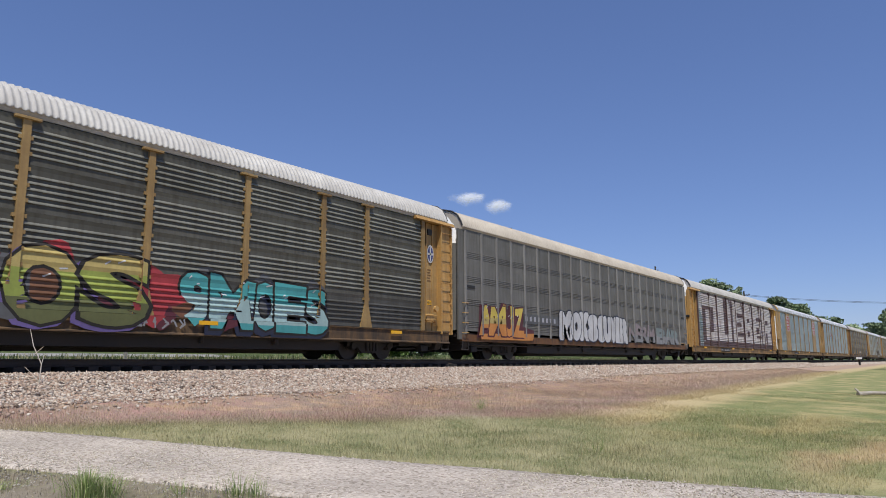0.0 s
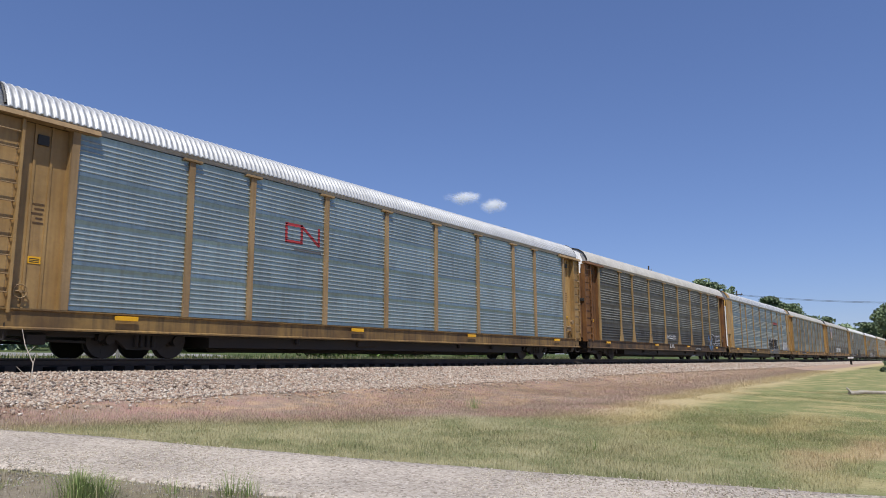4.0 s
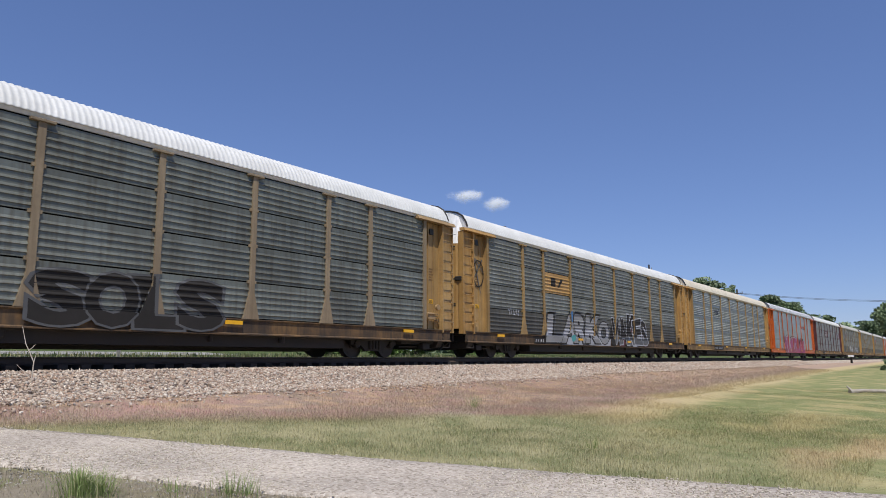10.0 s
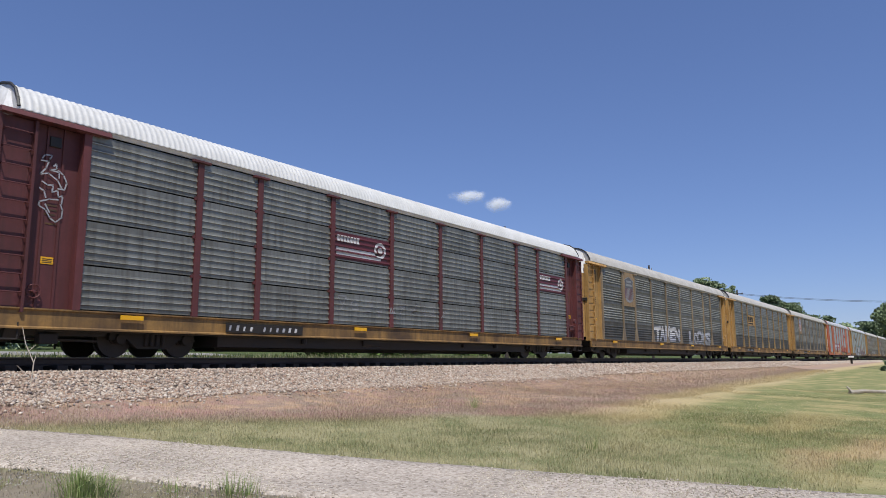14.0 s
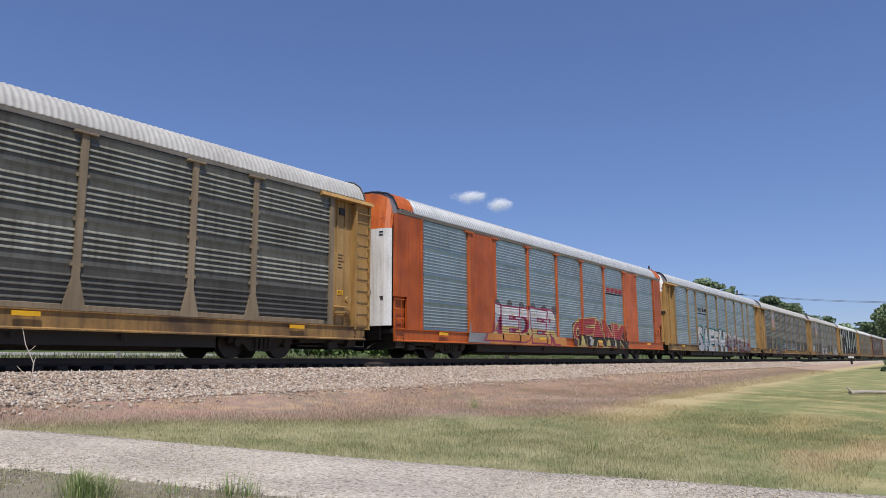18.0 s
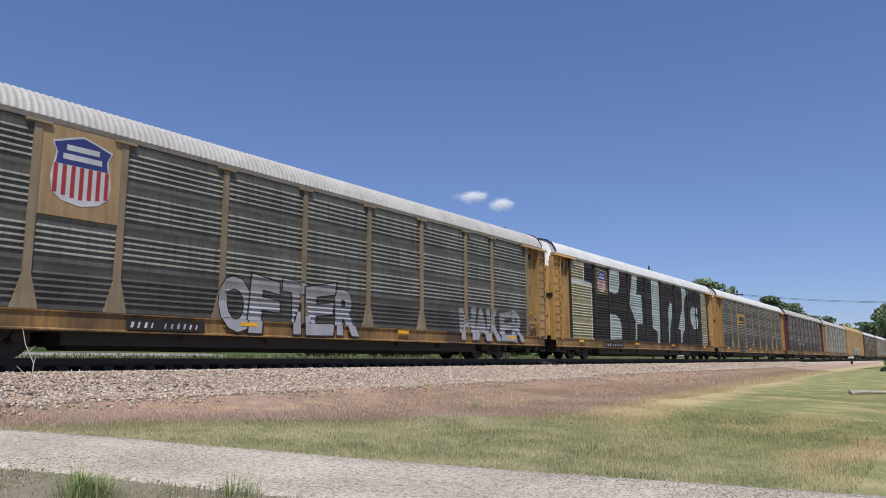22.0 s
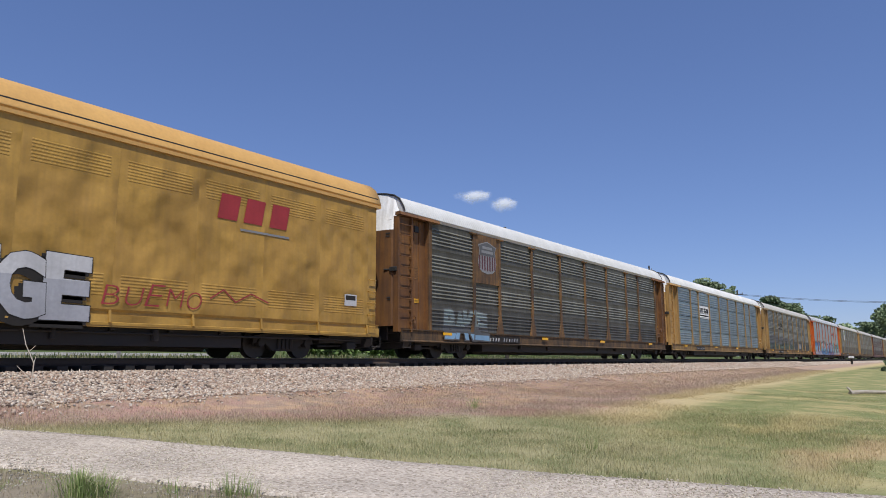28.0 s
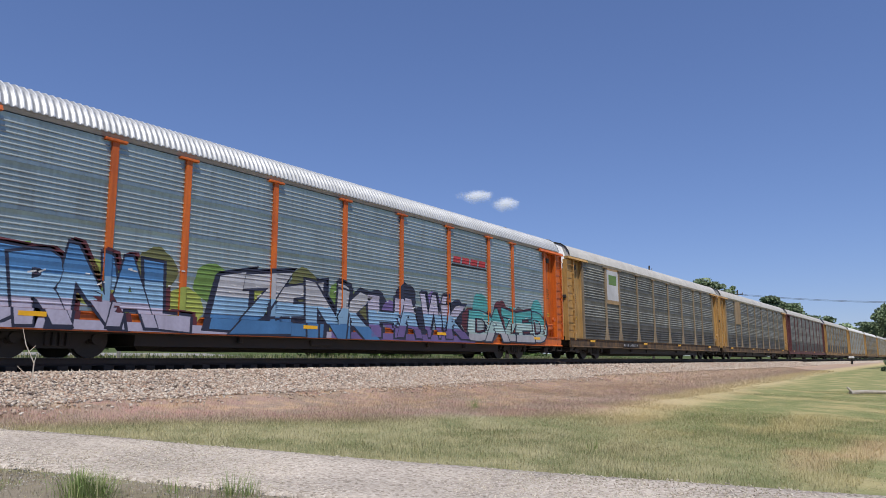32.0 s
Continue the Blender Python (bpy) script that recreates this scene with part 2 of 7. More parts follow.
def rod(bm, a, b, r0, r1=None, n=8):
    """A round bar from a to b."""
    a, b = Vector(a), Vector(b)
    d = b - a
    m = Matrix.Translation((a + b) / 2) @ d.to_track_quat("Z", "Y").to_matrix().to_4x4()
    bmesh.ops.create_cone(bm, cap_ends=True, segments=n, radius1=r0, radius2=r0 if r1 is None else r1, depth=d.length, matrix=m)


def prism(bm, outline, axis, a, b):
    """A solid with the outline (2D points) swept along an axis from a to b."""
    def at(p, w):
        return (w, p[0], p[1]) if axis == "x" else ((p[0], w, p[1]) if axis == "y" else (p[0], p[1], w))
    lo = [bm.verts.new(at(p, a)) for p in outline]
    hi = [bm.verts.new(at(p, b)) for p in outline]
    n = len(outline)
    for i in range(n):
        bm.faces.new((lo[i], lo[(i + 1) % n], hi[(i + 1) % n], hi[i]))
    bm.faces.new(lo[::-1])
    bm.faces.new(hi)
    bmesh.ops.recalc_face_normals(bm, faces=bm.faces[:])


CACHE = {}


def cached(key, make):
    """One mesh a key; make fills a bmesh."""
    if key not in CACHE:
        bm = bmesh.new()
        make(bm)
        CACHE[key] = mesh_of(key, bm)
    return CACHE[key]


# ---- lettering shapes, made while the scene is small ----
LETTERS = {}


def letter(ch, weight=0.028):
    """One capital of the built-in font, as flat points and triangles; the plain weight fills a unit cell, heavier ones swell past it."""
    key = (ch, weight)
    if key not in LETTERS:
        cu = bpy.data.curves.new("letter", "FONT")
        cu.body, cu.resolution_u, cu.offset = ch, 3, weight
        ob = new("letter", cu)
        me = bpy.data.meshes.new_from_object(ob.evaluated_get(bpy.context.evaluated_depsgraph_get()))
        v = np.array([q.co[:2] for q in me.vertices])
        lo, hi = v.min(0) - (0.028 - weight), v.max(0) + (0.028 - weight)
        LETTERS[key] = ((v - lo) / np.maximum(hi - lo, 1e-6), [tuple(f.vertices) for f in me.polygons])
        bpy.data.objects.remove(ob)
        bpy.data.curves.remove(cu)
        bpy.data.meshes.remove(me)
    return LETTERS[key]


for ch in "AMUZDEBRNGLFOKSPHTVIJWC9X":
    for weight in (-0.02, 0.028, 0.04, 0.05, 0.06, 0.085, 0.105, 0.12):
        letter(ch, weight)

# ---- the rail cars ----
CAR_L = 28.5
Z_SILL0, Z_SILL1, Z_TOP = 0.57, 1.0, 4.985
HALF = 1.50          # plane of the side panels
POST_X = (-12.1, -9.13, -7.17, -4.3, -1.43, 1.43, 4.3, 7.17, 9.13, 12.1)
TIER = (Z_TOP - Z_SILL1 - 0.02) / 4
ROOF = ((1.56, 5.02), (1.55, 5.12), (1.48, 5.31), (1.32, 5.56), (1.08, 5.72), (0.7, 5.82), (0.35, 5.87), (0.0, 5.88))


RIB_PLAN = {"bold": (0.17, 0.135, 5, 0.004, 0.032), "seamed": (0.10, 0.165, 5, 0.006, 0.03), "fine": (0.10, 0.115, 7, 0.006, 0.019), "band": (0.10, 0.135, 5, 0.002, 0.034)}


def tier_profile(style):
    """Height and stand-out of one tier of a side panel, from its foot up."""
    z0, step, n, low, high = RIB_PLAN[style]
    if style == "seamed":
        pts = [(0.018, low), (0.03, low)]
    elif style == "band":
        pts = [(0.0, 0.026), (0.05, 0.026), (0.062, low)]
    else:
        pts = [(0.0, 0.014), (0.002, 0.017), (0.09, low)]
    for i in range(n):
        z = z0 + i * step
        pts += [(z, low), (z + 0.014, high), (z + (0.026 if style == "fine" else 0.032), high), (z + (0.05 if style == "fine" else 0.075), low)]
    if style == "seamed":
        pts += [(TIER - 0.03, low), (TIER - 0.018, low)]
    elif style == "band":
        pts += [(TIER - 0.142, low), (TIER - 0.13, 0.026), (TIER, 0.026)]
    else:
        pts += [(TIER - 0.09, low), (TIER - 0.002, 0.017), (TIER, 0.014)]
    return pts


def stand_out(z, style):
    """How far the panel's ribs stand out at a height."""
    q = z - Z_SILL1 - 0.01
    if q < 0 or q > 4 * TIER:
        return 0.0
    q %= TIER
    pts = tier_profile(style)
    for (a, u), (b, w) in zip(pts, pts[1:]):
        if a <= q <= b:
            return u + (w - u) * (q - a) / max(b - a, 1e-6)
    return 0.0


def breaks(style):
    pts = tier_profile(style)
    return [Z_SILL1 + 0.01 + k * TIER + a for k in range(4) for a, _ in pts]


def panel_mesh(width, style):
    def make(bm):
        pts = tier_profile(style)
        top = max(u for _, u in pts)
        rows = [[bm.verts.new((s * width / 2, -u, a)) for a, u in pts] for s in (-1, 1)]
        for i in range(len(pts) - 1):
            f = bm.faces.new((rows[0][i], rows[1][i], rows[1][i + 1], rows[0][i + 1]))
            # crests, and upper slopes unless seamed, take the painted highlight
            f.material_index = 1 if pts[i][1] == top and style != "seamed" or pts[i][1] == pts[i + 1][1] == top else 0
        back = [[bm.verts.new((s * width / 2, 0.03, a)) for a in (pts[0][0], pts[-1][0])] for s in (-1, 1)]
        bm.faces.new((rows[0][-1], rows[1][-1], back[1][1], back[0][1]))
        bm.faces.new((rows[1][0], rows[0][0], back[0][0], back[1][0]))
    me = cached("panel %.2f %s" % (width, style), make)
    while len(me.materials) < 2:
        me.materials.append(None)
    return me


def far_panel_mesh(width):
    def make(bm):
        box(bm, -width / 2, width / 2, 0, 0.05, 0, 4 * TIER)
    return cached("far panel %.2f" % width, make)


def post_mesh(flare, clips=False):
    def make(bm):
        w = 0.085
        out = [(-w, 0), (w, 0), (w, 3.94), (-w, 3.94)]
        if flare:
            out = [(-0.27, 0), (0.27, 0), (0.24, 0.12), (w, 0.72)] + out[2:] + [(-w, 0.72), (-0.24, 0.12)]
        prism(bm, [(x, z + Z_SILL1) for x, z in out], "y", -HALF - 0.065, -HALF + 0.02)
        box(bm, -0.27, 0.27, -HALF - 0.11, -HALF + 0.02, Z_SILL1 + 3.92, Z_SILL1 + 3.98, 0.008)
        if clips:
            for z in [Z_SILL1 + 0.01 + t * TIER for t in (1, 2, 3)] if clips == 1 else [1.9 + 0.33 * i for i in range(9)]:
                for sx in (-1, 1):
                    box(bm, sx * 0.115 - 0.03, sx * 0.115 + 0.03, -HALF - 0.05, -HALF + 0.01, z - 0.04, z + 0.04)
    return cached("post %d %d" % (flare, clips), make)


def slim_post_mesh(bm):
    prism(bm, [(-0.07, 0.0), (0.07, 0.0), (0.04, 0.05), (-0.04, 0.05)], "z", 0.95, 5.0)
    bmesh.ops.transform(bm, matrix=pose(0, -HALF - 0.02, 0, 0, 0, 180), verts=bm.verts)


def roof_mesh(pitch, depth, half_len, name):
    """Arched roof of rounded cross ribs that die out at a straight eave."""
    def make(bm):
        n = int(2 * half_len / pitch)
        half = [(1.46, 5.0, 0), (1.50, 5.0, 0), (1.545, 5.075, 0), (1.565, 5.085, 0.8)] + [(y, z, 1) for y, z in ROOF[1:]]
        prof = half + [(-y, z, w) for y, z, w in half[-2::-1]]
        wave = ((0, 0), (0.40, 0), (0.55, 0.9), (0.62, 1), (0.74, 1), (0.82, 0.9))
        rows = [(-half_len + (i + f) * pitch, depth * up) for i in range(n) for f, up in wave]
        rows.append((half_len, 0))
        grid = [[bm.verts.new((x, -y * (1 + up * w / 1.5), z + up * w)) for y, z, w in prof] for x, up in rows]
        for i, (a, b) in enumerate(zip(grid, grid[1:])):
            for k in range(len(prof) - 1):
                f = bm.faces.new((a[k], a[k + 1], b[k + 1], b[k]))
                # roof crests get their white glint from the lighter slot's colour
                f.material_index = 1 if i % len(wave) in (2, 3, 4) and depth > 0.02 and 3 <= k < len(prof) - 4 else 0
                f.smooth = 3 <= k < len(prof) - 4
        bm.faces.new(grid[0])
        bm.faces.new(grid[-1][::-1])
        bmesh.ops.recalc_face_normals(bm, faces=bm.faces[:])
    me = cached(name, make)
    while len(me.materials) < 2:
        me.materials.append(None)
    return me


def roof_at(y):
    for (a, u), (b, w) in zip(ROOF, ROOF[1:]):
        if b <= abs(y) <= a:
            return w + (u - w) * (abs(y) - b) / max(a - b, 1e-6)
    return 5.0


DOOR_PLAN = [(13.76, -1.42), (13.84, -1.38), (13.93, -1.22), (13.98, -0.95), (14.02, -0.5), (14.03, 0.0)]
DOOR_PLAN = DOOR_PLAN + [(x, -y) for x, y in DOOR_PLAN[-2::-1]]


def door_mesh(z0, z1, name):
    """The bowed end door between two heights; z1 of None follows the roof."""
    def make(bm):
        lo = [bm.verts.new((x, y, z0)) for x, y in DOOR_PLAN]
        hi = [bm.verts.new((x - (0.3 if z1 is None else 0), y * (0.9 if z1 is None else 1), z1 or roof_at(y) - 0.03)) for x, y in DOOR_PLAN]
        for i in range(len(lo) - 1):
            bm.faces.new((lo[i], lo[i + 1], hi[i + 1], hi[i]))
        bm.faces.new(lo[::-1])
        bm.faces.new(hi)
        bmesh.ops.recalc_face_normals(bm, faces=bm.faces[:])
    return cached(name, make)


def seal_mesh(bm):
    """Dark weather strip arched over the roof's end."""
    for (a, u), (b, w) in zip(ROOF[1:], ROOF[2:]):
        for s in (-1, 1):
            rod(bm, (13.6, s * a, u + 0.03), (13.6, s * b, w + 0.03), 0.035, n=6)


def corner_sheet_mesh(bm):
    """Flat sheet of the end bay, with pressed seams."""
    y, q = -HALF + 0.14, -HALF + 0.11
    prism(bm, [(12.1, -HALF + 0.005), (12.19, -HALF + 0.005), (12.19, y), (12.5, y), (12.5, q), (12.55, q), (12.55, y), (12.85, y), (12.85, q), (12.9, q), (12.9, y), (13.18, y), (13.18, y + 0.04), (12.1, y + 0.04)], "z", Z_SILL1, 4.94)


def vent_mesh(bm):
    """Small square hatch high on the end sheet."""
    box(bm, 12.6, 12.84, -HALF + 0.09, -HALF + 0.15, 4.5, 4.72, 0.008)


def placard_mesh(bm):
    """Faint stencilled lines on the end sheet."""
    for i, (a, b) in enumerate(((12.58, 12.82), (12.58, 12.78), (12.6, 12.84), (12.6, 12.74), (12.58, 12.8))):
        box(bm, a, b, -HALF + 0.132, -HALF + 0.137, 3.2 - 0.1 * i, 3.235 - 0.1 * i)


def brake_wheel_mesh(bm):
    """Ring and hub low on the end sheet."""
    n = 14
    for k in range(n):
        a, b = 2 * math.pi * k / n, 2 * math.pi * (k + 1) / n
        rod(bm, (12.95 + 0.14 * math.cos(a), -HALF + 0.06, 1.35 + 0.14 * math.sin(a)), (12.95 + 0.14 * math.cos(b), -HALF + 0.06, 1.35 + 0.14 * math.sin(b)), 0.014, n=5)
    rod(bm, (12.95, -HALF + 0.03, 1.35), (12.95, -HALF + 0.16, 1.35), 0.035, n=8)
    rod(bm, (12.81, -HALF + 0.06, 1.35), (13.09, -HALF + 0.06, 1.35), 0.012, n=5)


def lock_bar_mesh(bm):
    """Upright locking bar with keepers on the end door."""
    rod(bm, (13.97, -1.22, 1.15), (13.97, -1.22, 4.42), 0.02, n=6)
    for z in (1.5, 2.3, 3.1, 3.9):
        box(bm, 13.92, 14.0, -1.3, -1.14, z - 0.04, z + 0.04)


def label_mesh(bm):
    """Yellow caution label with dark lines on the end sheet."""
    box(bm, 12.57, 12.83, -HALF + 0.13, -HALF + 0.139, 1.95, 2.1)


def label_lines(bm):
    for z in (1.985, 2.02, 2.055):
        box(bm, 12.6, 12.8, -HALF + 0.127, -HALF + 0.131, z - 0.008, z + 0.008)


def latch_mesh(bm):
    """Dark lever on the end door's edge, with its keeper."""
    box(bm, 13.78, 13.98, -1.47, -1.16, 2.97, 3.13, 0.012)
    rod(bm, (13.86, -1.36, 3.05), (14.0, -0.95, 3.05), 0.03, n=6)


def door_marks_mesh(bm):
    """Small stencilled lines on the end door, near both edges."""
    for s in (-1, 1):
        for z, a, b in ((4.78, 0.1, 0.9), (4.3, 0.15, 0.75), (4.2, 0.2, 0.8), (2.05, 0.1, 0.6), (1.98, 0.1, 0.5)):
            lean = 0.3 * (z - 4.452) / 0.9 if z > 4.46 else 0.0
            ends = [(13.934 + 0.05 * k - lean, s * (1.22 - 0.27 * k) * (0.97 if lean else 1.0)) for k in (a, b)]
            vs = [bm.verts.new((x + 0.01, y, h)) for (x, y), h in ((ends[0], z), (ends[1], z), (ends[1], z + 0.045), (ends[0], z + 0.045))]
            bm.faces.new(vs)


def corner_post_mesh(bm):
    y = -HALF
    prism(bm, [(13.18, y - 0.08), (13.24, y - 0.08), (13.24, y + 0.02), (13.86, y + 0.02), (13.86, y - 0.04), (13.93, y - 0.04), (13.93, y + 0.18),
               (13.86, y + 0.18), (13.86, y + 0.06), (13.24, y + 0.06), (13.24, y + 0.18), (13.18, y + 0.18)], "z", Z_SILL1 - 0.1, 4.92)


def flush_end_mesh(bm):
    """Flat end sheet in two pressed halves with a shallow seam, in the plane of the posts."""
    y = -HALF - 0.03
    prism(bm, [(12.18, y - 0.05), (12.26, y - 0.05), (12.28, y), (12.86, y), (12.87, y + 0.015), (12.89, y + 0.015), (12.90, y), (13.6, y), (13.66, y + 0.03), (13.7, y + 0.1), (12.18, y + 0.1)], "z", 2.1, 4.98)
    prism(bm, [(12.18, y - 0.05), (12.26, y - 0.05), (12.28, y), (13.05, y), (13.05, y + 0.1), (12.18, y + 0.1)], "z", Z_SILL1 - 0.02, 2.1)
    box(bm, 13.05, 13.62, y + 0.13, y + 0.16, Z_SILL1 - 0.02, 2.12)


def header_mesh(bm):
    prism(bm, [(-HALF - 0.17, 4.94), (-HALF + 0.1, 4.94), (-HALF + 0.1, 5.06), (-HALF - 0.10, 5.06)], "x", 11.6, 13.95)


def ladder_mesh(n, z0, step, x1=13.84):
    def make(bm):
        for i in range(n):
            z = z0 + i * step
            rod(bm, (13.27, -HALF - 0.09, z), (x1, -HALF - 0.09, z), 0.014, n=6)
            for x in (13.28, x1 - 0.01):
                rod(bm, (x, -HALF - 0.1, z), (x, -HALF + 0.03, z), 0.013, n=5)
        for x in (13.28, x1 - 0.01):
            rod(bm, (x, -HALF + 0.025, z0 - 0.05), (x, -HALF + 0.025, z0 + (n - 1) * step + 0.05), 0.01, n=5)
    return cached("ladder %d %.1f %.2f" % (n, z0, x1), make)


def sill_mesh(bm):
    """Outer side sill: a channel with flanges."""
    prism(bm, [(-HALF - 0.08, Z_SILL0), (-HALF + 0.05, Z_SILL0), (-HALF + 0.05, Z_SILL1), (-HALF - 0.06, Z_SILL1),
               (-HALF - 0.06, Z_SILL1 - 0.03), (-HALF - 0.02, Z_SILL1 - 0.06), (-HALF - 0.02, Z_SILL0 + 0.06), (-HALF - 0.08, Z_SILL0 + 0.03)],
          "x", -13.7, 13.7)


def deck_mesh(bm):
    """Floor, centre sill and cross bearers."""
    box(bm, -13.7, 13.7, -HALF + 0.05, HALF - 0.05, 0.85, 1.0)
    box(bm, -13.6, 13.6, -0.25, 0.25, 0.55, 0.95)
    prism(bm, [(-8.4, 0.95), (8.4, 0.95), (7.6, 0.18), (-7.6, 0.18)], "y", -0.45, 0.45)
    for i in range(11):
        x = -7.5 + 1.5 * i
        prism(bm, [(-1.4, 0.95), (-1.4, 0.62), (-0.25, 0.3), (0.25, 0.3), (1.4, 0.62), (1.4, 0.95)], "x", x - 0.06, x + 0.06)
    box(bm, -8.2, 8.2, -1.28, 1.28, 0.27, 0.95)
    box(bm, -13.5, -11.5, -1.3, 1.3, 0.62, 0.95)
    box(bm, 11.5, 13.5, -1.3, 1.3, 0.62, 0.95)
    box(bm, -2.6, -1.7, -1.36, -0.5, 0.36, 0.9, 0.03)
    for x, r in ((3.2, 0.06), (5.6, 0.09), (-5.2, 0.08)):
        rod(bm, (x, -1.34, 0.4), (x, -1.34, 0.66), r, n=8)
    rod(bm, (-12.8, -1.36, 0.56), (12.8, -1.36, 0.56), 0.025, n=6)
    rod(bm, (0.6, -1.1, 0.42), (1.8, -1.1, 0.42), 0.17, n=12)


def core_mesh(bm):
    """Dark inner walls behind the side panels, so that no daylight shows at the seams."""
    box(bm, -13.4, 13.4, -HALF + 0.2, HALF - 0.2, 1.12, 5.12)


def wheelset_mesh(bm):
    rod(bm, (0, -0.95, 0), (0, 0.95, 0), 0.075, n=10)
    for s in (-1, 1):
        rod(bm, (0, s * 0.70, 0), (0, s * 0.84, 0), 0.42, n=26)
        rod(bm, (0, s * 0.67, 0), (0, s * 0.71, 0), 0.45, n=26)
        rod(bm, (0, s * 0.84, 0), (0, s * 0.88, 0), 0.13, n=12)
        for k in range(4):
            a = math.pi / 2 * k
            rod(bm, (0.27 * math.cos(a), s * 0.83, 0.27 * math.sin(a)), (0.27 * math.cos(a), s * 0.845, 0.27 * math.sin(a)), 0.05, n=8)


def sideframe_mesh(bm):
    out = [(-1.15, 0.40), (-1.1, 0.62), (-0.45, 0.72), (0.45, 0.72), (1.1, 0.62), (1.15, 0.40), (0.7, 0.42), (0.42, 0.2), (-0.42, 0.2), (-0.7, 0.42)]
    prism(bm, out, "y", -1.08, -0.95)
    for x in (-0.22, -0.07, 0.08, 0.23):
        rod(bm, (x, -1.1, 0.26), (x, -1.1, 0.55), 0.06, n=8)
    for x in (-0.87, 0.87):
        rod(bm, (x, -1.14, 0.42), (x, -0.95, 0.42), 0.12, n=10)


def bolster_mesh(bm):
    box(bm, -0.2, 0.2, -1.0, 1.0, 0.35, 0.62, 0.03)
    for x in (-0.45, 0.45):
        box(bm, x - 0.05, x + 0.05, -0.9, 0.9, 0.3, 0.42)


def coupler_mesh(bm):
    box(bm, 13.6, 14.0, -0.12, 0.12, 0.72, 0.95, 0.02)
    box(bm, 13.95, 14.25, -0.2, 0.2, 0.66, 1.0, 0.05)
    rod(bm, (13.8, -0.35, 0.8), (14.2, -0.3, 0.45), 0.03, n=6)
    box(bm, 13.66, 13.74, -0.9, 0.9, 0.62, 1.15, 0.02)


def end_sill_mesh(bm):
    """Cross beam under the car's end, with hose, lever and hangers below it."""
    prism(bm, [(-1.42, 0.62), (1.42, 0.62), (1.3, 0.36), (0.5, 0.3), (-0.5, 0.3), (-1.3, 0.36)], "x", 13.1, 13.42)
    box(bm, 11.2, 13.1, -1.2, 1.2, 0.46, 0.64)
    rod(bm, (13.5, -1.4, 0.56), (13.5, 1.4, 0.56), 0.022, n=6)
    for s in (-1, 1):
        rod(bm, (13.5, s * 0.5, 0.56), (13.95, s * 0.42, 0.3), 0.03, n=6)
        rod(bm, (13.95, s * 0.42, 0.3), (14.1, s * 0.2, 0.4), 0.03, n=6)
        box(bm, 12.3, 12.7, s * 1.2 - 0.12, s * 1.2 + 0.12, 0.28, 0.5, 0.02)
        rod(bm, (11.3, s * 1.0, 0.36), (13.1, s * 1.0, 0.4), 0.035, n=6)


def steps_mesh(bm):
    """Sill step and grab irons at a corner."""
    for x in (13.24, 13.64):
        rod(bm, (x, -HALF - 0.03, 0.35), (x, -HALF - 0.03, 0.7), 0.015, n=6)
    rod(bm, (13.24, -HALF - 0.03, 0.36), (13.64, -HALF - 0.03, 0.36), 0.018, n=6)


def brake_mesh(bm):
    """Brake lever box and chain guard low on the end bay."""
    box(bm, 12.3, 12.75, -HALF - 0.06, -HALF + 0.05, 1.35, 1.6, 0.02)
    rod(bm, (12.2, -HALF - 0.08, 1.55), (12.9, -HALF - 0.08, 1.55), 0.018, n=6)
    rod(bm, (12.85, -HALF - 0.03, 1.8), (12.85, -HALF - 0.12, 1.8), 0.11, n=12)


WHEELSETS = {}       # car: its wheelsets and their places


def truck(car, x):
    t = hang("truck", cached("bolster", bolster_mesh), UNDER, car, pose(x, 0, 0), "grimy black wheel truck")
    for s in (0, 180):
        hang("sideframe", cached("sideframe", sideframe_mesh), UNDER, t, pose(0, 0, 0, 0, 0, s))
    for dx in (-0.87, 0.87):
        w = hang("wheelset", cached("wheelset", wheelset_mesh), WHEEL, t, pose(dx, 0, 0.42))
        WHEELSETS.setdefault(car.name, []).append((w, dx))
    return t


def mirrored(end):
    """Poses for the four corners: a turn for the far ones, a mirror for the others."""
    return {0: Matrix.Identity(4), 1: Matrix.Diagonal((-1, 1, 1, 1)), 2: Matrix.Diagonal((1, -1, 1, 1)), 3: pose(0, 0, 0, 0, 0, 180)}[end]


STYLES = {}          # car: the ribs of its side


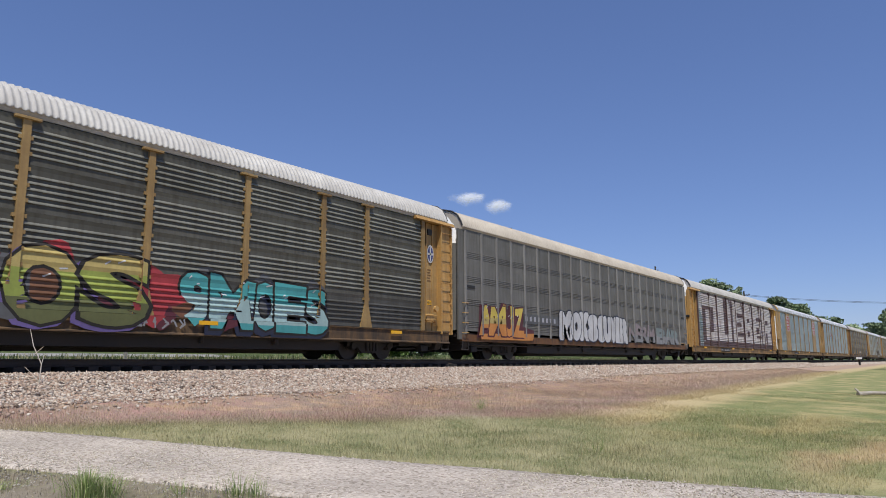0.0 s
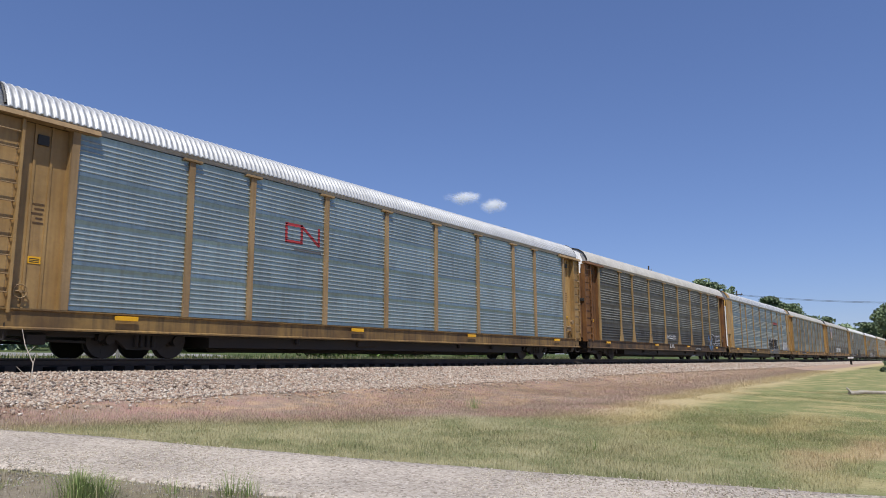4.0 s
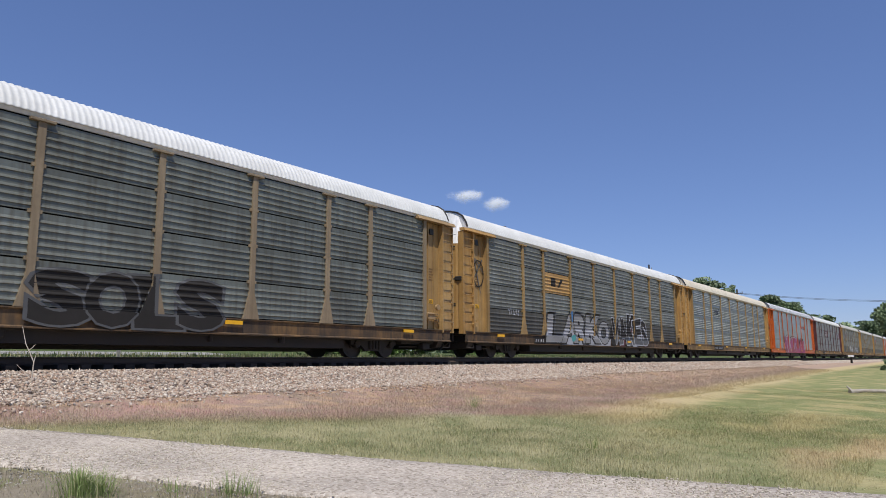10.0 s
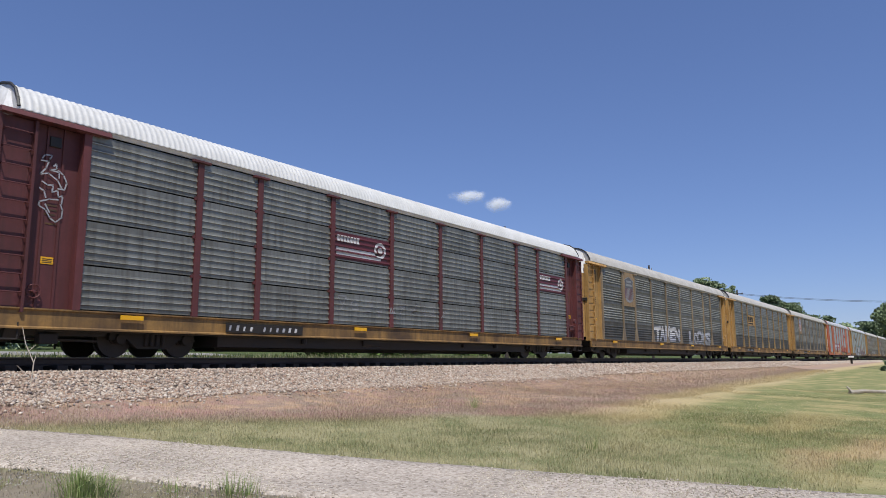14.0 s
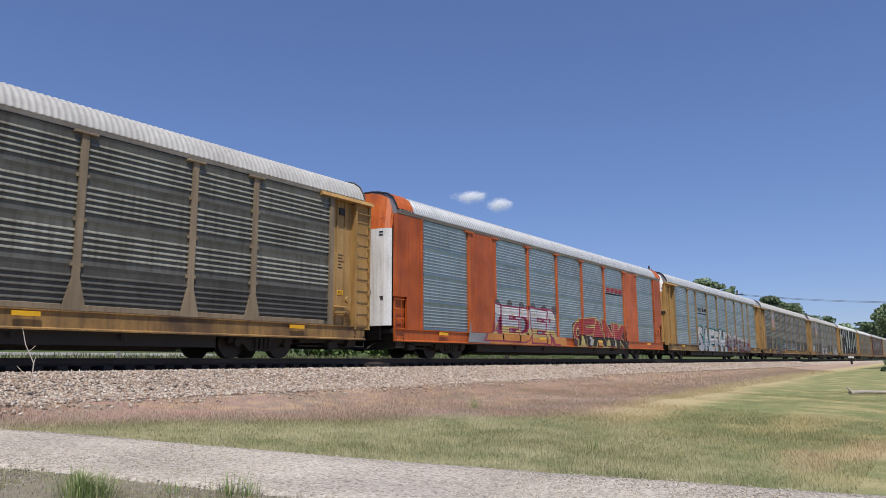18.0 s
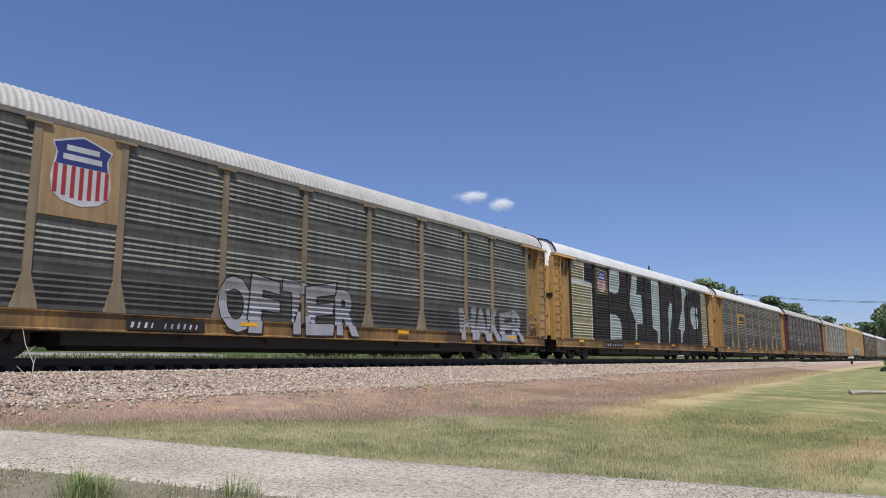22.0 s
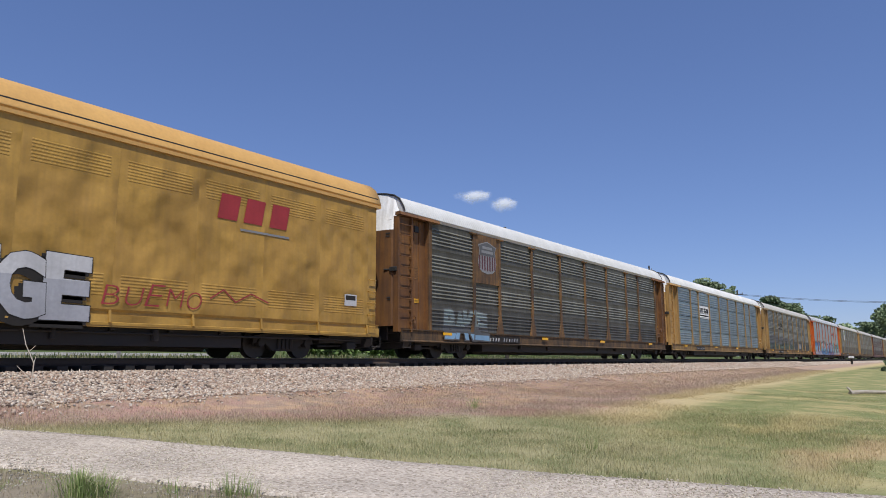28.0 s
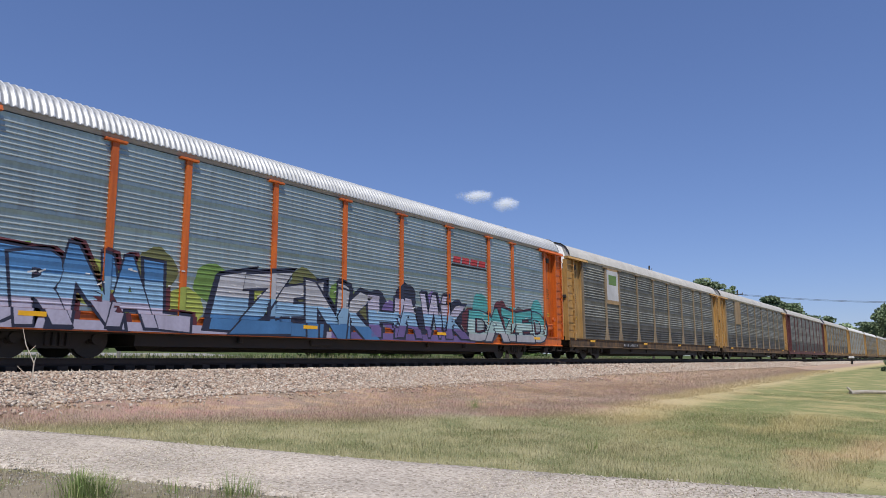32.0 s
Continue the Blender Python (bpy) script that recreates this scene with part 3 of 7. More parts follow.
class Sheet:
    """Flat paint shapes on a car's side: points (x, z) and faces, one paint each."""

    def __init__(self, shift=0.0):
        self.layers, self.shift = [], shift

    def add(self, pts, faces, paint, lift, below=None):
        q = np.array(pts, float) + np.array((self.shift, 0.0))
        q[:, 1] = np.clip(q[:, 1], 0.585, 4.97)
        self.layers.append((q, faces, paint, lift, below))

    def poly(self, pts, paint, lift=1, below=None):
        self.add(pts, [tuple(range(len(pts)))], paint, lift, below)

    def bar(self, x0, x1, z0, z1, paint, lift=1):
        self.poly([(x0, z0), (x1, z0), (x1, z1), (x0, z1)], paint, lift)

    def blob(self, cx, cz, rx, rz, paint, lift=1, n=18, rough=0.12, seed=0):
        rnd = random.Random(seed + int(cx * 100))
        self.poly([(cx + rx * math.cos(2 * math.pi * k / n) * (1 + rough * rnd.uniform(-1, 1)),
                    cz + rz * math.sin(2 * math.pi * k / n) * (1 + rough * rnd.uniform(-1, 1))) for k in range(n)], paint, lift)

    def stroke(self, pts, width, paint, lift=1):
        for (a, b), (c, d) in zip(pts, pts[1:]):
            ln = math.hypot(c - a, d - b) or 1
            nx, nz = -(d - b) / ln * width / 2, (c - a) / ln * width / 2
            ex, ez = (c - a) / ln * width / 3, (d - b) / ln * width / 3
            self.poly([(a - ex + nx, b - ez + nz), (a - ex - nx, b - ez - nz), (c + ex - nx, d + ez - nz), (c + ex + nx, d + ez + nz)], paint, lift)

    def word(self, text, x0, x1, z0, z1, paint, lift=1, edge=None, grow=0.05, lean=0.0, wave=0.0, seed=1, spread=1.0, fat=0.0, below=None, weight=0.028):
        """Capitals that fill a strip, each stretched to its cell; edge: a paint that rims them."""
        rnd = random.Random(seed)
        n = len(text)
        cell = (x1 - x0) / n
        for i, ch in enumerate(text):
            if ch == " ":
                continue
            v, f = letter(ch, weight)
            w, hgt = cell * 0.9 * spread, (z1 - z0) * (1 + wave * rnd.uniform(-0.5, 0.2))
            cx, cz = x0 + (i + 0.5) * cell, z0 + (z1 - z0) / 2 + wave * rnd.uniform(-0.2, 0.2) * (z1 - z0)
            turn = lean + wave * rnd.uniform(-0.5, 0.5)
            pts = np.stack([cx + (v[:, 0] - 0.5) * w + (v[:, 1] - 0.5) * hgt * turn, cz + (v[:, 1] - 0.5) * hgt], 1)
            if edge:
                for k in range(8):
                    a = k * math.pi / 4
                    self.add(pts + np.array((math.cos(a), math.sin(a))) * grow, f, edge, lift + 0.08 * k)
            if fat:
                for k in range(8):
                    a = k * math.pi / 4
                    self.add(pts + np.array((math.cos(a), math.sin(a))) * fat, f, paint, lift + 1 + 0.04 * k, below)
            self.add(pts, f, paint, lift + 1.4, below)

    def burner(self, text, x0, x1, z0, z1, fills, rim, seed, heavy=0.05, edge=0.085, warp=0.1, over=1.12, drop=None, shine=None, slope=0.0, widths=None, puff=0.0):
        """Fat warped letters side by side: fills from the top down as (paint, share of the height), a rim, a drop shadow, short glints."""
        rnd = random.Random(seed)
        ws = widths or [0.55 if ch == "I" else 1.25 if ch in "MW" else 1.0 for ch in text]
        unit = (x1 - x0) / sum(ws)
        at, h = x0, z1 - z0
        for i, (ch, w) in enumerate(zip(text, ws)):
            w *= unit
            cx = at + w / 2
            at += w
            if ch == " ":
                continue
            g = w * over / 2
            rise = slope * (cx - x0)
            jx, jz = (lambda: rnd.uniform(-warp, warp) * w), (lambda: rnd.uniform(-warp, warp) * h * 0.7)
            bl, br = np.array((cx - g + jx(), z0 + rise + abs(jz()) * 0.4)), np.array((cx + g + jx(), z0 + rise + abs(jz()) * 0.4))
            tr, tl = np.array((cx + g + jx(), z1 + rise + jz())), np.array((cx - g + jx(), z1 + rise + jz()))

            def bent(weight):
                v, f = letter(ch, weight)
                a, b = v[:, :1], v[:, 1:]
                return (bl * (1 - a) + br * a) * (1 - b) + (tl * (1 - a) + tr * a) * b, f
            lift = 1 + 1.6 * (i % 2)
            rimmed, f = bent(edge)
            if drop:
                dx, dz, paint = drop
                for k in (0.5, 1.0):
                    self.add(rimmed + np.array((dx, dz)) * k, f, paint, 0.2 + 0.05 * i % 0.4)
            ring = [np.array((math.cos(k * math.pi / 5), math.sin(k * math.pi / 5))) for k in range(10)] if puff else []
            for k, way in enumerate(ring):
                self.add(rimmed + way * (puff + 0.045), f, rim, lift + 0.03 * k)
            self.add(rimmed, f, rim, lift)
            body, f = bent(heavy)
            for k, (paint, share) in enumerate(fills):
                cut = None if share >= 1 else z0 + rise + share * h + rnd.uniform(-0.04, 0.04) * h
                for j, way in enumerate(ring):
                    self.add(body + way * puff, f, paint, lift + 0.7 + 0.3 * k + 0.02 * j, cut)
                self.add(body, f, paint, lift + 0.7 + 0.3 * k, cut)
            if shine:
                for _ in range(2):
                    x, z = cx + rnd.uniform(-0.4, 0.2) * w, z0 + rise + rnd.uniform(0.55, 0.95) * h
                    self.stroke([(x, z), (x + rnd.uniform(0.05, 0.18), z + rnd.uniform(-0.04, 0.08))], 0.035, shine, lift + 2)

    def build(self, car, name, label, style, posts=True, flat=None):
        """Lay the shapes on ribs, posts and sill as one painted skin."""
        verts, faces, mats, slots = [], [], [], []
        style = STYLES.get(car.name, style)
        cuts = breaks(style) if flat is None else []
        for pts, fs, paint, lift, below in self.layers:
            bm = bmesh.new()
            vs = [bm.verts.new((x, 0, z)) for x, z in pts]
            for f in fs:
                try:
                    bm.faces.new([vs[i] for i in f])
                except ValueError:
                    pass
            lo, hi = pts.min(0), pts.max(0)
            planes = [((0, 0, z), (0, 0, 1)) for z in cuts + ([Z_SILL1] if flat is None else []) if lo[1] < z < hi[1]]
            if posts and flat is None:
                planes += [((x + s * 0.085, 0, 0), (1, 0, 0)) for x in POST_X for s in (-1, 1) if lo[0] < x + s * 0.085 < hi[0]]
            if below is not None:
                if below <= lo[1]:
                    bm.free()
                    continue
                bmesh.ops.bisect_plane(bm, geom=bm.verts[:] + bm.edges[:] + bm.faces[:], plane_co=(0, 0, below), plane_no=(0, 0, 1), clear_outer=True)
            for co, no in planes:
                bmesh.ops.bisect_plane(bm, geom=bm.verts[:] + bm.edges[:] + bm.faces[:], plane_co=co, plane_no=no, dist=1e-4)
            if paint not in mats:
                mats.append(paint)
            for f in bm.faces:
                c = f.calc_center_median()
                on_post = posts and any(abs(c.x - x) < (0.085 if c.z > 1.72 else 0.085 + 0.17 * (1.72 - c.z) / 0.72) for x in POST_X)
                base = len(verts)
                for v in f.verts:
                    if flat is not None:
                        y = flat
                    elif c.z < Z_SILL1:
                        y = HALF + 0.085
                    elif on_post and c.z < 4.8:
                        y = HALF + 0.068
                    else:
                        y = HALF + stand_out(v.co.z, style)
                    verts.append((v.co.x, -(y + 0.0025 * (lift + 1)), v.co.z))
                faces.append(tuple(range(base, len(verts))))
                slots.append(mats.index(paint))
            bm.free()
        me = bpy.data.meshes.new(name)
        me.from_pydata(verts, [], faces)
        for p in mats:
            me.materials.append(P[p])
        me.polygons.foreach_set("material_index", slots)
        ob = new(name, me)
        ob.parent = car
        if label:
            ob["label"] = label
        return ob


def rack_car(k, label, panel=DULL, post=YEL, end=YEL, sill=None, roof=ROOFW, roof_kind="shallow", style="bold", door_top=WHITE,
             door_low=None, solid=(), tops=None, flare=1, seal=True, top_solid=(), logo_tier=(), flush=False, kick=False, clips=0):
    """A tri-level car for motor vehicles: ribbed side panels between posts, ribbed roof, bowed end doors, two trucks."""
    car = tagged(new("autorack_car"), label, "rail car", "cars of the train")
    STYLES[car.name] = style
    sill = sill or (PATCHY if end in (YEL, TAN) else end)
    post = YPOST if post is YEL else post
    door_low = door_low or end
    for s in (0, 180):
        turn = pose(0, 0, 0, 0, 0, s)
        hang("side_sill", cached("sill", sill_mesh), sill, car, turn)
    hang("deck", cached("deck", deck_mesh), UNDER, car)
    hang("inner_wall", cached("core", core_mesh), UNDER, car)
    if roof_kind == "ribbed":
        hang("roof", roof_mesh(0.1545, 0.03, 13.6, "ribbed roof"), roof, car, None, "ribbed metal roof")
    else:
        hang("roof", roof_mesh(0.1545, 0.012, 13.6, "shallow roof"), roof, car, None, "pale roof with shallow ribs")
    for i in range(9):
        x0, x1 = POST_X[i], POST_X[i + 1]
        w, cx = x1 - x0 - 0.04, (x0 + x1) / 2
        hang("far_panel", far_panel_mesh(w), panel, car, pose(cx, HALF - 0.05, Z_SILL1 + 0.01))
        if i in solid:
            me = cached("solid %.2f" % w, lambda bm: box(bm, -w / 2, w / 2, -0.055, 0.03, 0, 4 * TIER))
            hang("solid_panel", me, {"orange_car_paint": ORANGE_SHEET, "faded_tan_paint": TAN_SHEET}.get(end.name, end), car, pose(cx, -HALF, Z_SILL1 + 0.01), "smooth painted steel panel")
            continue
        for t in range(4):
            if i in top_solid and t >= 2:
                continue
            # the lowest tier of DULL, GRIMY and PALE sides is darker
            hang("side_panel", panel_mesh(w, style), tops if (tops and (i, t) in logo_tier) else LOWTIER if t == 0 and panel in (DULL, GRIMY, PALE) else panel, car, pose(cx, -HALF, Z_SILL1 + 0.01 + t * TIER))
        if i in top_solid:
            me = cached("plate %.2f" % w, lambda bm: box(bm, -w / 2, w / 2, -0.05, 0.02, 0, 2 * TIER))
            hang("sign_plate", me, tops or end, car, pose(cx, -HALF, Z_SILL1 + 0.01 + 2 * TIER), "flat painted steel plate")
    if kick:
        for x0, x1 in zip(POST_X, POST_X[1:]):
            me = cached("kick %.2f" % (x1 - x0), lambda bm: box(bm, -(x1 - x0) / 2 + 0.27, (x1 - x0) / 2 - 0.27, -0.06, 0.0, 0, 0.13, 0.01))
            hang("kick_plate", me, post, car, pose((x0 + x1) / 2, -HALF, Z_SILL1))
    for x in POST_X:
        if flush and abs(x) > 12:
            continue
        hang("post", post_mesh(flare if abs(x) < 12 else 0, (clips or int(style == "seamed" or kick)) if abs(x) < 12 else 0), post, car, pose(x, 0, 0))
        hang("post", post_mesh(0), post, car, pose(x, 0, 0, 0, 0, 180))
    for c in range(4):
        m = mirrored(c)
        if flush:
            hang("corner_sheet", cached("flush end", flush_end_mesh), {"orange_car_paint": ORANGE_SHEET}.get(end.name, TAN_SHEET), car, m, "flat pressed end sheet")
            hang("ladder", ladder_mesh(4, 1.0, 0.33, 13.68), end, car, m)
        else:
            hang("corner_sheet", cached("corner sheet", corner_sheet_mesh), TAN_SHEET if end in (YEL, TAN) else end, car, m)
            hang("corner_post", cached("corner post", corner_post_mesh), TAN_SHEET if end is TAN else end, car, m)
            hang("header", cached("header", header_mesh), end, car, m)
            hang("ladder", ladder_mesh(10, 1.3, 0.37), end, car, m)
        hang("step", cached("steps", steps_mesh), UNDER, car, m)
    if flush:
        prof = [(y + 0.035, z + 0.035) for y, z in ROOF[1:]] + [(-y - 0.035, z + 0.035) for y, z in ROOF[-2:0:-1]]
        for s in (-1, 1):
            bm = bmesh.new()
            lo, hi = [[bm.verts.new((s * x, y, z)) for y, z in prof] for x in (12.75, 13.63)]
            for i in range(len(prof) - 1):
                bm.faces.new((lo[i], lo[i + 1], hi[i + 1], hi[i]))
            part("roof_end", bm, door_top, car, "smooth painted roof end")
    for c in (0, 1):
        if flush:
            continue
        lab = hang("caution_label", cached("label", label_mesh), YSTRIPE, car, mirrored(c), "small yellow label")
        hang("label_lines", cached("label lines", label_lines), BLACKP, lab)
        hang("hatch", cached("vent", vent_mesh), BLACKP, car, mirrored(c), "small black hatch")
        hang("stencil_lines", cached("placard", placard_mesh), RUSTY, car, mirrored(c))
        hang("brake_wheel", cached("brake wheel", brake_wheel_mesh), end, car, mirrored(c))
        hang("door_latch", cached("latch lever", latch_mesh), BLACKP, car, mirrored(c))
    for c in (0, 2):
        hang("brake_gear", cached("brake", brake_mesh), end, car, pose(0, 0, 0, 0, 0, 0) if c == 0 else pose(0, 0, 0, 0, 0, 180))
    finish_ends(car, door_low, door_top, seal)
    return car


def finish_ends(car, door_low, door_top, seal=True, inset=0.0):
    for m in (Matrix.Identity(4), pose(0, 0, 0, 0, 0, 180)):
        inner = m @ pose(-inset, 0, 0)
        hang("end_door", door_mesh(1.1, 4.45, "door low"), door_low, car, inner)
        hang("locking_bar", cached("lock bar", lock_bar_mesh), door_low, car, inner)
        hang("door_top", door_mesh(4.452, None, "door top"), door_top, car, inner)
        hang("stencil_lines", cached("door marks", door_marks_mesh), BLACKP, car, inner)
        if seal:
            hang("roof_seal", cached("seal", seal_mesh), BLACKP, car, m)
        hang("end_sill", cached("end sill", end_sill_mesh), UNDER, car, m)
        hang("coupler", cached("coupler", coupler_mesh), UNDER, car, m)
    truck(car, -9.9)
    truck(car, 9.9)


def smooth_car(label, paint, post, roof, roof_kind, n_posts, door_top, ledge=False):
    """A rack car with flat pressed sides instead of ribbed ones."""
    car = tagged(new("autorack_car"), label, "rail car", "cars of the train")
    hang("deck", cached("deck", deck_mesh), UNDER, car)
    hang("roof", roof_mesh(0.1545, 0.03, 13.6, "ribbed roof") if roof_kind == "ribbed" else roof_mesh(3.4, 0.0, 13.6, "plain roof"), roof, car,
         Matrix.Translation((0, 0, 5)) @ Matrix.Diagonal((1, 1, 1.13, 1)) @ Matrix.Translation((0, 0, -5)) if ledge else None)
    span = 26.0 if ledge else 26.75
    step = span / n_posts

    def wall(bm):
        pts = [(0.05, 0.0), (-0.02, 0.0)]
        for z0 in (0.15, 1.0, 1.9, 2.85):
            for k in range(4):
                z = z0 + k * 0.07
                pts += [(-0.02, z), (-0.032, z + 0.006), (-0.032, z + 0.026), (-0.02, z + 0.034)]
        prism(bm, pts + [(-0.02, 3.95), (0.05, 3.95)], "x", -step / 2 + 0.01, step / 2 - 0.01)

    def dimpled(bm):
        a = step / 2 - 0.0005
        cols = ((-a, 0), (-a + 0.2, 0), (-a + 0.215, 1), (a - 0.215, 1), (a - 0.2, 0), (a, 0))
        rows = [(0.0, 0)]
        for z0 in (0.3, 3.0):
            for k in range(7):
                z = z0 + k * 0.075
                rows += [(z - 0.004, 0), (z + 0.004, 1), (z + 0.028, 1), (z + 0.036, 0)]
        rows.append((3.95, 0))
        grid = [[bm.verts.new((x, -0.02 - 0.006 * u * w, z)) for x, u in cols] for z, w in rows]
        for lo, hi in zip(grid, grid[1:]):
            for k in range(5):
                bm.faces.new((lo[k], lo[k + 1], hi[k + 1], hi[k]))
        rim = [e for e in bm.edges if e.is_boundary]
        out = bmesh.ops.extrude_edge_only(bm, edges=rim)["geom"]
        bmesh.ops.translate(bm, vec=(0, 0.07, 0), verts=[v for v in out if isinstance(v, bmesh.types.BMVert)])

    for i in range(n_posts):
        x = -span / 2 + (i + 0.5) * step
        for s, y in ((0, -HALF), (180, HALF)):
            hang("side_panel", cached("flat side %s" % ledge, dimpled if ledge else wall), paint, car, pose(x, y, 1.08, 0, 0, s))
    if not ledge:
        for i in range(n_posts + 1):
            x = -span / 2 + i * step
            hang("post", cached("slim post", slim_post_mesh), post, car, pose(x, 0, 0))
    else:
        # slanted skirt with gussets, and a ledge under the roof
        hang("skirt", cached("skirt", lambda bm: prism(bm, [(-HALF - 0.02, 1.08), (-HALF + 0.05, 1.08), (-HALF + 0.05, 0.72), (-HALF - 0.02, 0.72),
                                                           (-HALF - 0.02, 0.78), (-HALF + 0.02, 0.82), (-HALF + 0.02, 1.02)], "x", -13.6, 13.6)), paint, car)
        for i in range(13):
            x = -13.0 + i * 26.0 / 12
            hang("gusset", cached("gusset", lambda bm: prism(bm, [(-HALF - 0.01, 1.1), (-HALF + 0.06, 0.75), (-HALF - 0.06, 0.78)], "x", -0.03, 0.03)), paint, car, pose(x, 0, 0))
        hang("roof_ledge", cached("ledge", lambda bm: prism(bm, [(-HALF - 0.07, 4.96), (-HALF + 0.1, 4.96), (-HALF + 0.1, 5.03), (-HALF - 0.07, 5.05)], "x", -13.6, 13.6)), roof, car)
        hang("roof_groove", cached("groove", lambda bm: box(bm, -13.5, 13.5, -1.51, -1.44, 5.27, 5.3)), BLACKP, car)
    for s in (0, 180):
        hang("side_sill", cached("low sill", lambda bm: box(bm, -13.6, 13.6, -HALF - 0.01, -HALF + 0.08, 0.68, 0.95)), paint if ledge else RUSTEND, car, pose(0, 0, 0, 0, 0, s))
    for c in range(4):
        m = mirrored(c)
        hang("corner_sheet", cached("low corner %d" % ledge, lambda bm: box(bm, 13.0 if ledge else 13.38, 13.42 if ledge else 13.85, -HALF - 0.01, -HALF + 0.06, 0.75, 5.0)), paint, car, m)
        hang("ladder", ladder_mesh(4 if not ledge else 5, 1.0, 0.38, 13.6), YEL if not ledge else paint, car, m @ pose(-0.25 if ledge else 0, 0, 0))
        hang("step", cached("steps", steps_mesh), UNDER, car, m)
        if not ledge:
            hang("latch_box", cached("latch", lambda bm: box(bm, 12.75, 13.3, -HALF - 0.05, -HALF, 2.75, 2.85)), BLACKP, car, m)
    hang("inner_wall", cached("core", core_mesh), UNDER, car)
    finish_ends(car, paint, door_top, not ledge, 0.66 if ledge else 0.12)
    return car


# ---- ground ----
GROUND_Z = ((-400, 0.0), (1.0, 0.0), (5.4, 0.15), (8.25, 0.30), (11.7, 0.47), (13.4, 0.72), (15.0, 0.85), (19.5, 0.85), (22.0, 1.2), (33, 1.72), (36, 1.9), (40, 2.0), (75, 3.0), (140, 4.5), (300, 5.0), (4000, 5.0))


def ground_z(y):
    for (a, u), (b, w) in zip(GROUND_Z, GROUND_Z[1:]):
        if a <= y <= b:
            return u + (w - u) * (y - a) / (b - a)
    return 0.0


def bumpy(x, y):
    near = max(0.0, min(1.0, (60 - math.hypot(x, y)) / 40))
    return ground_z(y) + near * 0.03 * noise.noise((x * 0.45, y * 0.45, 3.0))


def zone_colour(nt, blades=False):
    """Grass colours by plan: mown lawn, tan dry strip, reddish weeds by the ballast, green verge by the trail."""
    n, ln = nt.nodes, nt.links.new
    geo = n.new("ShaderNodeNewGeometry")
    sep = n.new("ShaderNodeSeparateXYZ")
    ln(geo.outputs["Position"], sep.inputs[0])

    def op(kind, a, b=0.0, c=0.0):
        q = n.new("ShaderNodeMath")
        q.operation = kind
        for s, v in zip(q.inputs, (a, b, c)):
            if hasattr(v, "is_linked"):
                ln(v, s)
            else:
                s.default_value = v
        return q.outputs[0]

    def noise_at(scale, detail=5.0):
        t = n.new("ShaderNodeTexNoise")
        t.inputs["Scale"].default_value, t.inputs["Detail"].default_value = scale, detail
        ln(geo.outputs["Position"], t.inputs["Vector"])
        return t.outputs["Fac"]

    def smooth(v, lo, hi):
        r = n.new("ShaderNodeMapRange")
        r.interpolation_type = "SMOOTHSTEP"
        r.inputs["From Min"].default_value, r.inputs["From Max"].default_value = lo, hi
        ln(v, r.inputs["Value"])
        return r.outputs[0]

    def mix(f, a, b):
        x = n.new("ShaderNodeMix")
        x.data_type = "RGBA"
        for s, v in ((x.inputs[0], f), (x.inputs[6], a), (x.inputs[7], b)):
            if hasattr(v, "is_linked"):
                ln(v, s)
            else:
                s.default_value = (*v, 1) if isinstance(v, tuple) else v
        return x.outputs[2]
    x, y = sep.outputs[0], sep.outputs[1]
    big, mid, fine = noise_at(0.35), noise_at(1.3), noise_at(9.0, 6.0)
    wob = op("MULTIPLY_ADD", big, 1.8, -0.9)
    line = op("MAXIMUM", op("MULTIPLY_ADD", x, -0.5, 14.2), op("MINIMUM", op("MULTIPLY_ADD", x, 0.065, 5.6), op("MULTIPLY_ADD", x, 0.025, 8.0)))
    q = op("ADD", op("SUBTRACT", y, line), wob)
    lawn = mix(smooth(mid, 0.35, 0.7), (0.185, 0.208, 0.082), (0.285, 0.275, 0.122))
    patches = smooth(noise_at(0.55, 4.0), 0.50, 0.62)
    lawn = mix(op("MULTIPLY", patches, 0.75), lawn, (0.42, 0.35, 0.17))
    for px, py, rx, ry in ((11.1, 1.75, 1.5, 0.55), (13.2, 1.2, 1.6, 0.5), (10.2, 4.1, 0.8, 0.4), (14.0, 5.6, 1.4, 0.5)):
        away = op("SQRT", op("ADD", op("POWER", op("DIVIDE", op("SUBTRACT", x, px), rx), 2.0), op("POWER", op("DIVIDE", op("SUBTRACT", y, py), ry), 2.0)))
        worn = op("SUBTRACT", 1.0, smooth(op("ADD", away, op("MULTIPLY_ADD", mid, 2.4, -1.2)), 0.3, 1.2))
        lawn = mix(op("MULTIPLY", worn, 0.8), lawn, (0.45, 0.33, 0.19))
    verge = mix(smooth(mid, 0.3, 0.7), (0.185, 0.20, 0.092), (0.34, 0.315, 0.18))
    red = mix(smooth(mid, 0.3, 0.72), (0.385, 0.255, 0.215), (0.30, 0.235, 0.185))
    red = mix(smooth(noise_at(0.8), 0.55, 0.75), red, (0.42, 0.25, 0.22))
    red = mix(op("MULTIPLY", smooth(x, 18.0, 50.0), 0.6), red, (0.36, 0.275, 0.215))
    red = mix(op("MULTIPLY", smooth(q, 1.2, 2.6), smooth(noise_at(1.9), 0.45, 0.62)), red, (0.46, 0.32, 0.22))
    tan = (0.50, 0.40, 0.22)
    west = smooth(op("MULTIPLY_ADD", y, -1.1, x), 4.0, 11.5)
    low = mix(west, verge, lawn)
    c = mix(smooth(q, -0.9, 0.7), low, red)
